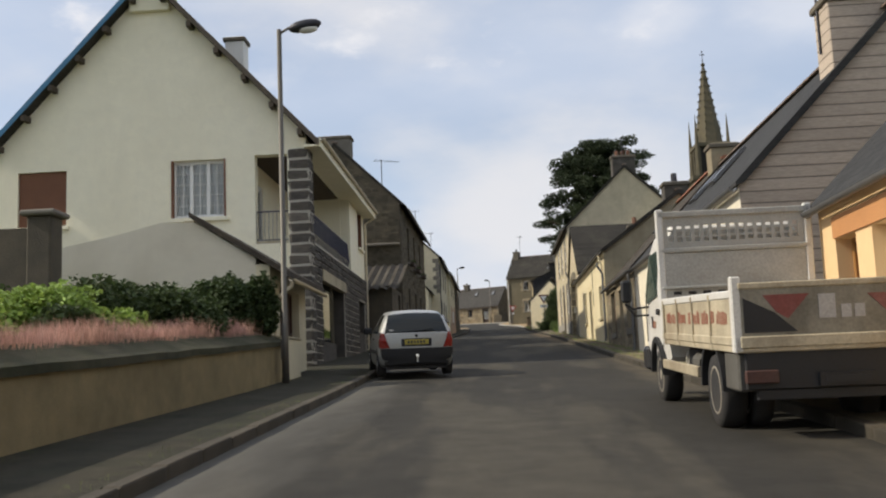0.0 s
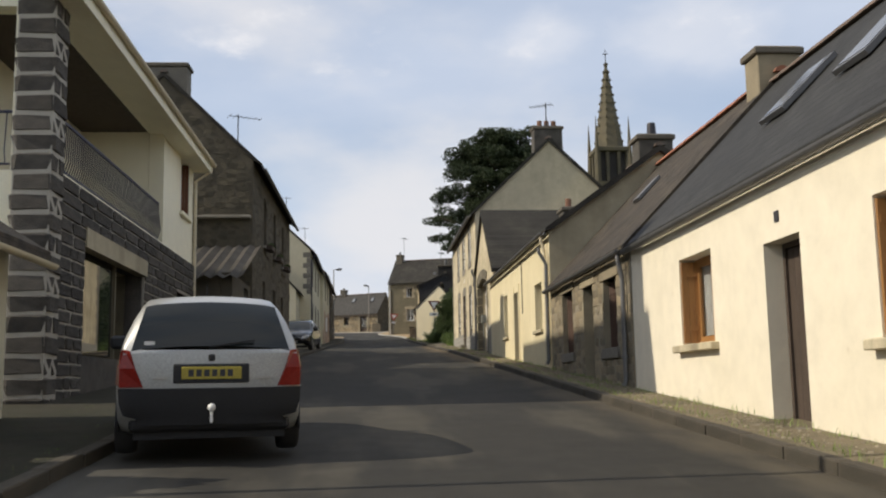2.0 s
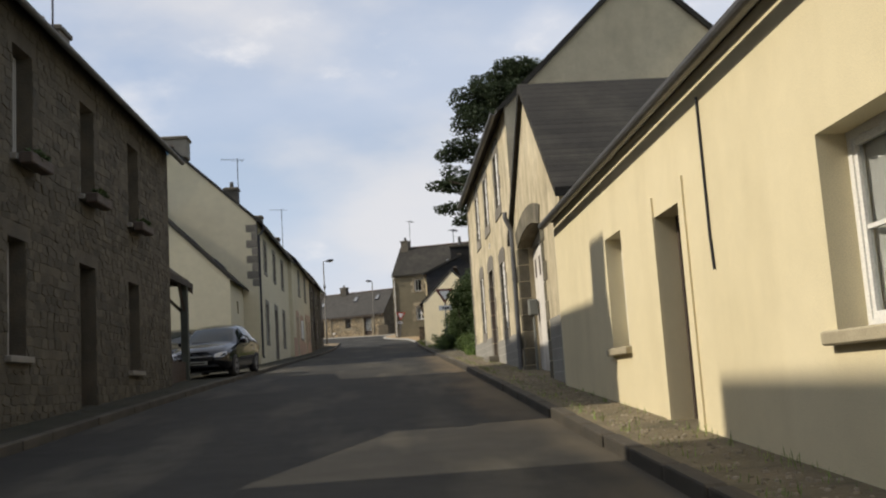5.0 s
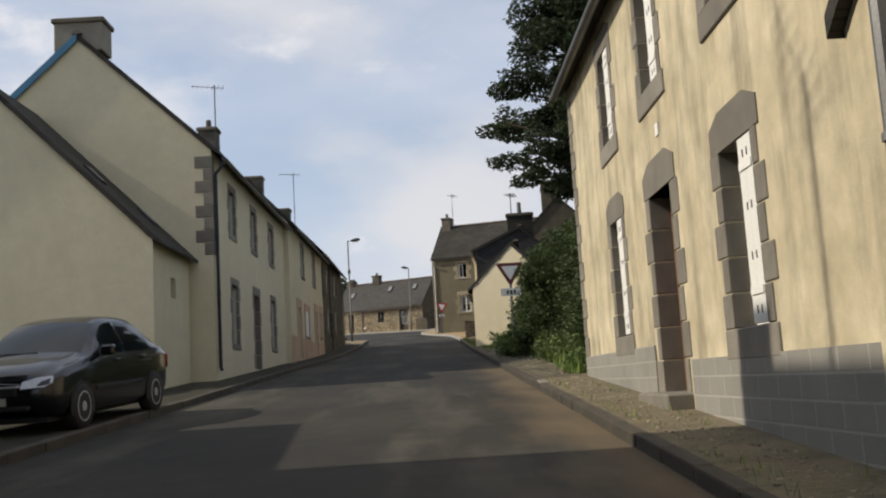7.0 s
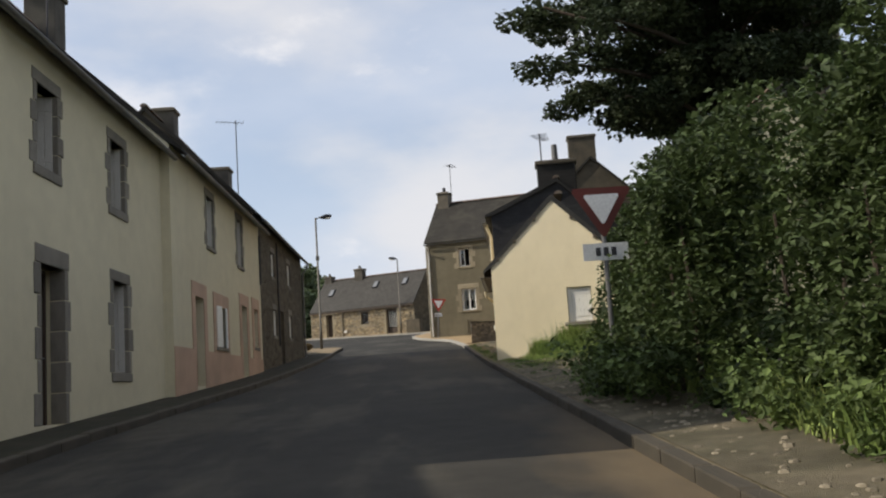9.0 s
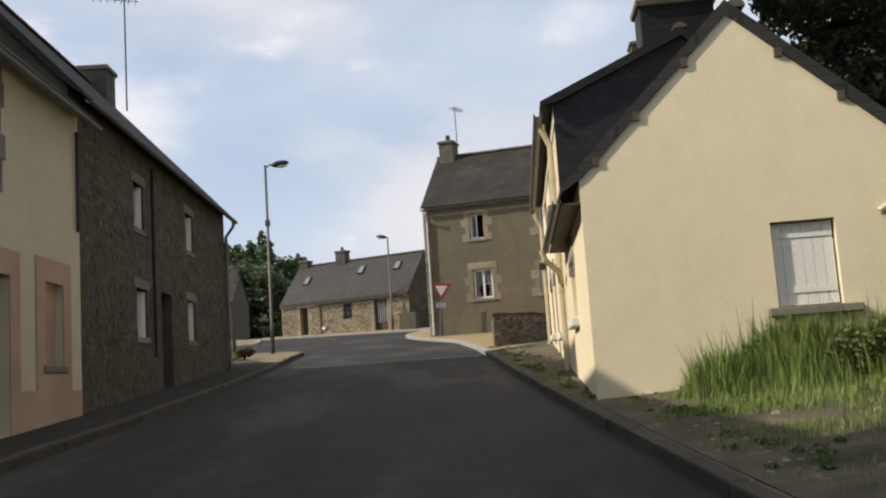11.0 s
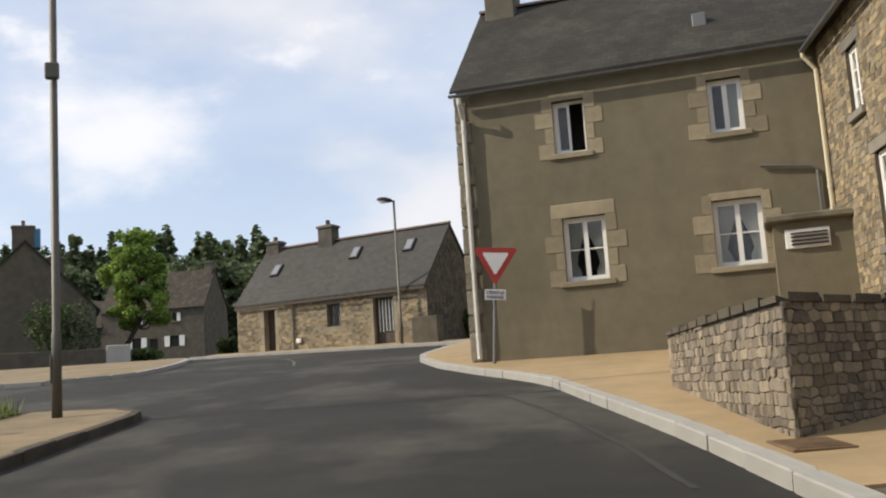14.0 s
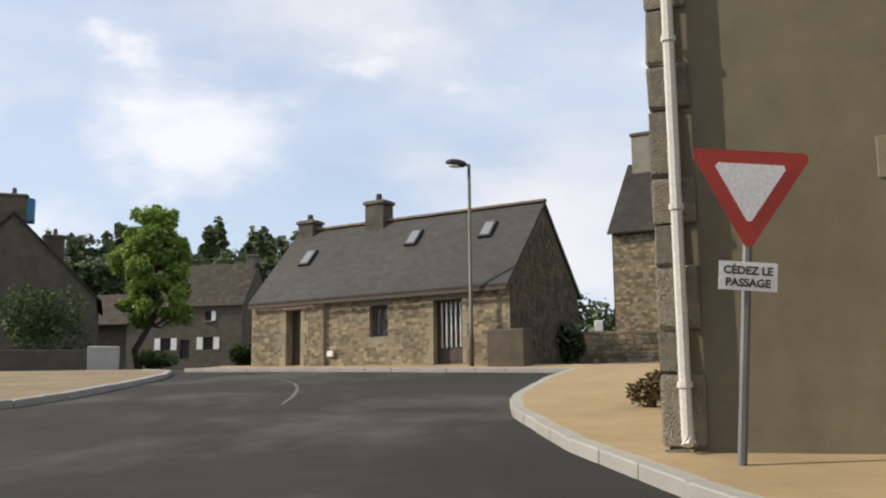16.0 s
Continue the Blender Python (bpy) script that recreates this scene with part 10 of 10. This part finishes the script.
# loose stones on the gravel verge
bm = bmesh.new()
for i in range(2600):
    if i < 900:
        y = rnd.uniform(68, 112)
        x = 3.55 + abs(rnd.gauss(0, 0.6))
        r = rnd.uniform(0.012, 0.05)
        z = ground_r(x, y)
    else:
        y = rnd.uniform(17, 67)
        x = rnd.uniform(3.5, 4.12)
        r = rnd.uniform(0.008, 0.032)
        z = rz(y) + 0.117 + max(0.0, x - 3.6) * 0.02
    top = bm.verts.new((x, y, z + r * 0.55))
    ring = [bm.verts.new((x + r * rnd.uniform(0.7, 1.2) * math.cos(k * 1.257), y + r * rnd.uniform(0.7, 1.2) * math.sin(k * 1.257), z - 0.005)) for k in range(5)]
    cap = [bm.verts.new((x + (v.co.x - x) * 0.72, y + (v.co.y - y) * 0.72, z + r * rnd.uniform(0.3, 0.5))) for v in ring]
    for k in range(5):
        bm.faces.new((ring[k], ring[(k + 1) % 5], cap[(k + 1) % 5], cap[k]))
        bm.faces.new((cap[k], cap[(k + 1) % 5], top))
tagged(bm_obj("loose_stones", bm, mat("loose_stone", (0.27, 0.23, 0.165), 0.9, (0.18, 0.155, 0.11), 0.8, 9, 60, 0.3, island=0.3)), "loose stones scattered on the verge", "stones", kind="stuff")

# cream house glimpsed over the hedge
h = right("hedge_house", "old cream rendered house with slate roof behind the hedge", 8.55, 94.6, 5.4, category="house")
h.front(0, 4.4, 10.0, CREAM_R)
h.side(0, 4.5, 10.0, 12.0, CREAM_R, near=True)
h.side(4.4, 4.5, 10.0, 12.0, CREAM_R, near=False)
h.front(0, 4.4, 10.0, CREAM_R, v=4.1, thick=0.4)
h.roof(0, 4.4, 4.5, 10.0, 12.0, SLATE_D, over=0.2, ridge=RIDGE_D)

# low rendered wall and box by the far island
e = thing("low_wall", pose(-17.5, 158.5, rz(158.5) - 0.1, 0, 0, 14), "low garden wall with pale pier across the junction", "wall")
part("wall", bx(-9, 1.2, -0.15, 0.15, 0, 1.0, 0.02), FARM_R, e)
part("pier", bx(1.2, 2.4, -0.2, 0.2, 0, 1.15, 0.03), GREY_SH, e)

# low wall by the house behind the corner
e = thing("low_stone_wall", pose(1.3, 156.35, rz(156) - 0.1, 0, 0, -8), "low stone wall behind the corner", "wall")
part("wall", bx(1.2, 5.9, -0.2, 0.2, 0, 1.35, 0.04), MORTAR_D, e)
part("gate", bx(0.05, 1.17, -0.05, 0.05, 0.1, 0.95, 0.01), GREY_BOX, e, "low grey-green gate panel")
LOW_WALL = e
part("letter_box", bx(2.55, 2.85, -0.15, 0.15, 1.35, 1.75, 0.02), WHITE, e)

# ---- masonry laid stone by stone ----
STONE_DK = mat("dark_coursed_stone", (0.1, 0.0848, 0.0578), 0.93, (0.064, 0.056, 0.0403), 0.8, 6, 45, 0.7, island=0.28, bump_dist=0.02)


def clip_cell(poly, nu, nz, d):
    """Keeps the side of a polygon where nu*u + nz*z <= d."""
    out = []
    for (a, b), (c, e) in zip(poly, poly[1:] + poly[:1]):
        p, q = nu * a + nz * b - d, nu * c + nz * e - d
        if p <= 0:
            out.append((a, b))
        if p * q < 0:
            k = p / (p - q)
            out.append((a + (c - a) * k, b + (e - b) * k))
    return out


def layout(u0, u1, z0, z1, holes, rnd, row, width):
    """Uneven rubble over a face: polygons of (u, z) that meet along their joints and leave the holes free."""
    hm, wm = (row[0] + row[1]) / 2, (width[0] + width[1]) / 2
    k = hm / wm
    rows = []
    z = z0
    while z < z1:
        hh = rnd.uniform(*row)
        u = u0 - rnd.uniform(0, wm)
        line_ = []
        while u < u1 + wm:
            w = rnd.uniform(*width)
            line_.append(((u + w / 2) * k, z + hh / 2 + rnd.uniform(-0.16, 0.16) * hh))
            u += w
        rows.append(line_)
        z += hh
    out = []
    reach = row[1] * 2.3
    for r, line_ in enumerate(rows):
        near = [p for q in rows[max(0, r - 2):r + 3] for p in q]
        for su, sz in line_:
            poly = [(su - reach, sz - reach), (su + reach, sz - reach), (su + reach, sz + reach), (su - reach, sz + reach)]
            for qu, qz in near:
                du, dz = qu - su, qz - sz
                if abs(du) < reach * 1.2 and abs(dz) < reach * 1.2 and (du or dz):
                    poly = clip_cell(poly, du, dz, (qu * qu + qz * qz - su * su - sz * sz) / 2)
            poly = [(a / k, b) for a, b in poly]
            cu, cz = su / k, sz
            for nu, nz, d in ((-1, 0, -u0), (1, 0, u1), (0, -1, -z0), (0, 1, z1)):
                poly = clip_cell(poly, nu, nz, d)
            for h0, h1, h2, h3 in holes:
                if not poly:
                    break
                if min(a for a, b in poly) < h1 and max(a for a, b in poly) > h0 and min(b for a, b in poly) < h3 and max(b for a, b in poly) > h2:
                    gap = max(((h0 - cu), (-1, 0)), ((cu - h1), (1, 0)), ((h2 - cz), (0, -1)), ((cz - h3), (0, 1)))
                    side = gap[1]
                    poly = clip_cell(poly, 1, 0, h0) if side == (-1, 0) else clip_cell(poly, -1, 0, -h1) if side == (1, 0) else clip_cell(poly, 0, 1, h2) if side == (0, -1) else clip_cell(poly, 0, -1, -h3)
            # merge corners that lie close together
            clean = []
            for p in poly:
                if not clean or math.hypot(p[0] - clean[-1][0], p[1] - clean[-1][1]) > 0.02:
                    clean.append(p)
            if len(clean) > 2 and math.hypot(clean[0][0] - clean[-1][0], clean[0][1] - clean[-1][1]) < 0.02:
                clean.pop()
            if len(clean) > 2 and max(a for a, b in clean) - min(a for a, b in clean) > 0.06 and max(b for a, b in clean) - min(b for a, b in clean) > 0.05:
                out.append(clean)
    return out


def stone_geometry(poly, rnd, proud, joint, origin=(0.0, 0.0)):
    """One hewn stone: its outline drawn in from the joint, a rounded shoulder and an uneven face."""
    cu, cz = sum(p[0] for p in poly) / len(poly), sum(p[1] for p in poly) / len(poly)
    tilt_u, tilt_z, p = rnd.uniform(-0.07, 0.07), rnd.uniform(-0.07, 0.07), proud * rnd.uniform(0.5, 1.4)
    verts, n = [], len(poly)
    for back, drawn in ((0.02, 0.5), (-0.45 * p, 0.55), (-p, 1.5)):
        for u, z in poly:
            d = max(math.hypot(u - cu, z - cz), 1e-3)
            k = max(1 - joint * drawn / d, 0.25)
            uu, zz = cu + (u - cu) * k, cz + (z - cz) * k
            y = back if back > 0 else back + (uu - cu) * tilt_u + (zz - cz) * tilt_z + rnd.uniform(-0.15, 0.15) * p
            verts.append((uu - origin[0], y, zz - origin[1]))
    faces = [tuple(range(2 * n, 3 * n))]
    for ring in (0, 1):
        faces += [(ring * n + i, ring * n + (i + 1) % n, (ring + 1) * n + (i + 1) % n, (ring + 1) * n + i) for i in range(n)]
    return verts, faces


def lay_pieces(parent, base, cells, material, key, name="stone", proud=0.012, joint=0.013):
    rnd = random.Random(key)
    for poly in cells:
        cu, cz = sum(p[0] for p in poly) / len(poly), sum(p[1] for p in poly) / len(poly)
        verts, faces = stone_geometry(poly, rnd, proud, joint, (cu, cz))
        me = bpy.data.meshes.new(name)
        me.from_pydata(verts, [], faces)
        me.materials.append(material)
        ob = new(name, me)
        ob.parent = parent
        ob.matrix_basis = base @ Matrix.Translation((cu, 0, cz))


def lay_joined(parent, base, cells, material, label, proud=0.012, joint=0.013, seed=1):
    """The same as one mesh."""
    rnd = random.Random(seed)
    verts, faces = [], []
    for poly in cells:
        v, f = stone_geometry(poly, rnd, proud, joint)
        k = len(verts)
        verts += [tuple(base @ Vector(q)) for q in v]
        faces += [tuple(i + k for i in q) for q in f]
    me = bpy.data.meshes.new("stonework")
    me.from_pydata(verts, [], faces)
    me.materials.append(material)
    ob = new("stonework", me)
    ob.parent = parent
    return tagged(ob, label, kind="stuff")


def peak(poly):
    return max(b for a, b in poly)


def far_from(poly, mid):
    return max(abs(a - mid) for a, b in poly)


I4 = Matrix.Identity(4)


def lay(parent, base, cells, key, label, most=290, proud=0.012, single=STONE, rest=STONE_I, joint=0.013):
    """Singly laid stones low down, the rest of a large face joined."""
    lay_pieces(parent, base, cells[:most], single, key, proud=proud, joint=joint)
    if len(cells) > most:
        lay_joined(parent, base, cells[most:], rest, label, proud=proud, joint=joint)


def grown(holes, hh, top=0.24, side=0.2, sill=0.2):
    return [(a - 0.0, b + 0.0, hh.z(c), hh.z(d)) for a, b, c, d in holes] + [(a - side, b + side, hh.z(d), hh.z(d) + top) for a, b, c, d in holes] + [(a - 0.12, b + 0.12, hh.z(c) - sill, hh.z(c)) for a, b, c, d in holes]


hh, holes = COTTAGE_R
lay(hh.e, I4, layout(0.03, 7.52, hh.z(1.75), hh.z(4.22), grown(holes, hh), random.Random(2), (0.11, 0.21), (0.17, 0.46)), "cottage_stone", "field stones of the upper wall", proud=0.006, single=COTT_ST, rest=COTT_SI, joint=0.008)
for hh, u0, u1, z0, z1, holes in STONE_FRONTS:
    base = Matrix.Translation((0, -0.12, 0)) if u0 < -3 else I4
    cells = layout(u0, u1, hh.z(z0), hh.z(z1), grown(holes, hh), random.Random(3), (0.07, 0.16), (0.10, 0.32))
    lay(hh.e, base, cells, "front_stone", "rubble stones of the upper wall", proud=0.009, most=260, joint=0.007)
hh, holes = STONE_LEFT
lay_joined(hh.e, I4, layout(0.05, 12.75, 0.2, hh.z(9.3), grown(holes, hh), random.Random(5), (0.10, 0.19), (0.15, 0.40)), STONE_DK, "dark rubble stones of the front", proud=0.011)
gable = Matrix(((0, 1, 0, 0), (1, 0, 0, 0), (0, 0, 1, 0), (0, 0, 0, 1)))
cells = [c for c in layout(0.05, 5.85, 0.2, hh.z(11.9), [], random.Random(6), (0.11, 0.22), (0.18, 0.45)) if peak(c) < hh.z(9.4) + (2.95 - far_from(c, 2.95)) * 0.96]
lay_joined(hh.e, gable, cells, STONE_DK, "dark rubble stones of the gable", seed=4, proud=0.01)
hh, holes = STONE_ROW
lay_joined(hh.e, I4, layout(0.05, 12.33, 0.3, hh.z(11.0), grown(holes, hh), random.Random(7), (0.09, 0.16), (0.16, 0.42)), STONE_DK, "dark coursed stones of the front", seed=5, proud=0.007, joint=0.01)

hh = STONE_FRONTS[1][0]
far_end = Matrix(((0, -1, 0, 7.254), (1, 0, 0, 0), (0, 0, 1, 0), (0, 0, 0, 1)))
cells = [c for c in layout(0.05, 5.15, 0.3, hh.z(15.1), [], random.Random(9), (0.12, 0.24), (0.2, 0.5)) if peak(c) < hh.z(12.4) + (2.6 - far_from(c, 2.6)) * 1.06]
# the gable takes a much darker stone colour than the cottage front
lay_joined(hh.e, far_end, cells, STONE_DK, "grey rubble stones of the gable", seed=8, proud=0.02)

# low rubble wall before the corner house: two lengths that meet at a sharp corner
def free_wall(name, label, pts, zt, thick, zdrop, seed):
    e = thing(name, Matrix.Identity(4), label, "wall")
    p = [Vector(q) for q in pts]
    d1, d2 = (p[1] - p[0]).normalized(), (p[2] - p[1]).normalized()
    n1, n2 = Vector((d1.y, -d1.x)), Vector((d2.y, -d2.x))
    mitre = (n1 + n2).normalized() / max((n1 + n2).normalized().dot(n1), 0.3)
    outer = [p[0] + n1 * thick / 2, p[1] + mitre * thick / 2, p[2] + n2 * thick / 2]
    inner = [p[0] - n1 * thick / 2, p[1] - mitre * thick / 2, p[2] - n2 * thick / 2]
    z0 = min(rz(q.y) for q in p) - zdrop
    bm = bmesh.new()
    prism(bm, [tuple(q) for q in outer] + [tuple(q) for q in reversed(inner)], "z", z0, zt - 0.05)
    part("core", bm, MORTAR_W, e)
    for j in range(2):
        a, b = outer[j], outer[j + 1]
        L = (b - a).length
        base = Matrix.Translation((a.x, a.y, 0)) @ Matrix.Rotation(math.atan2(b.y - a.y, b.x - a.x), 4, "Z")
        cells = layout(0, L, z0 + 0.05, zt - 0.05, [], random.Random(seed + j), (0.05, 0.115), (0.07, 0.21))
        lay(e, base, cells, "wall_stone%d" % j, "small rubble stones of the wall", 150, 0.014, WALL_ST, WALL_SI, joint=0.008)
        ia, ib = inner[j], inner[j + 1]
        n = int(L / 0.5)
        rc = random.Random(seed + 7 + j)
        for i in range(n):
            f0, f1 = i / n + 0.006, (i + 1) / n - 0.006
            q = [a.lerp(b, f0) + (n1, n2)[j] * 0.035, a.lerp(b, f1) + (n1, n2)[j] * 0.035, ia.lerp(ib, f1), ia.lerp(ib, f0)]
            bm = bmesh.new()
            prism(bm, [tuple(v) for v in q], "z", zt - 0.05, zt + rc.uniform(0.0, 0.035))
            part("coping_stone", bm, RUBBLE, e)


free_wall("stone_boundary_wall", "low rubble stone wall with thin flat coping stones", [(4.25, 119.2), (3.98, 114.6), (8.3, 118.3)], 8.12, 0.4, 0.2, 50)

lay(LOW_WALL, Matrix.Translation((0, -0.2, 0)), layout(1.2, 5.9, 0.05, 1.34, [], random.Random(12), (0.11, 0.2), (0.16, 0.4)), "low_wall_stone", "rubble stones of the low wall", proud=0.03)

# small things on the pavements
e = thing("stone_bench", pose(5.7, 126.83, rz(126.8) + 0.16, 0, 0, -17.5), "low stone bench against the grey house wall", "bench")
part("seat", bx(0.42, 1.1, -0.34, 0.0, 0.32, 0.46, 0.03), GRANITE, e)
for u in (0.48, 0.86):
    part("support", bx(u, u + 0.18, -0.28, -0.02, -0.05, 0.32, 0.02), GRANITE, e)
e = thing("drain_cover", pose(3.72, 113.8, rz(113.8) + 0.136, 3.4, 0, 0), "rusty iron drain cover set in the ochre pavement", "drain cover")
part("frame", bx(-0.22, 0.22, -0.28, 0.28, -0.03, 0.012, 0.004), mat("rusty_iron", (0.17, 0.105, 0.055), 0.8, (0.09, 0.06, 0.035), 0.8, 9, 60, 0.4), e)
for k in range(7):
    part("bar", bx(-0.19, 0.19, -0.24 + k * 0.072, -0.205 + k * 0.072, 0.012, 0.02, 0.003), MATS["rusty_iron"], e)
e = thing("gully_inlet", pose(3.33, 66.2, rz(66.2), 3.4, 0, 0), "dark gully inlet in the kerb", "drain")
part("hood", bx(-0.03, 0.14, -0.3, 0.3, 0.02, 0.14, 0.02), GRANITE, e)
part("mouth", bx(-0.036, -0.03, -0.24, 0.24, 0.02, 0.10), INSIDE, e)
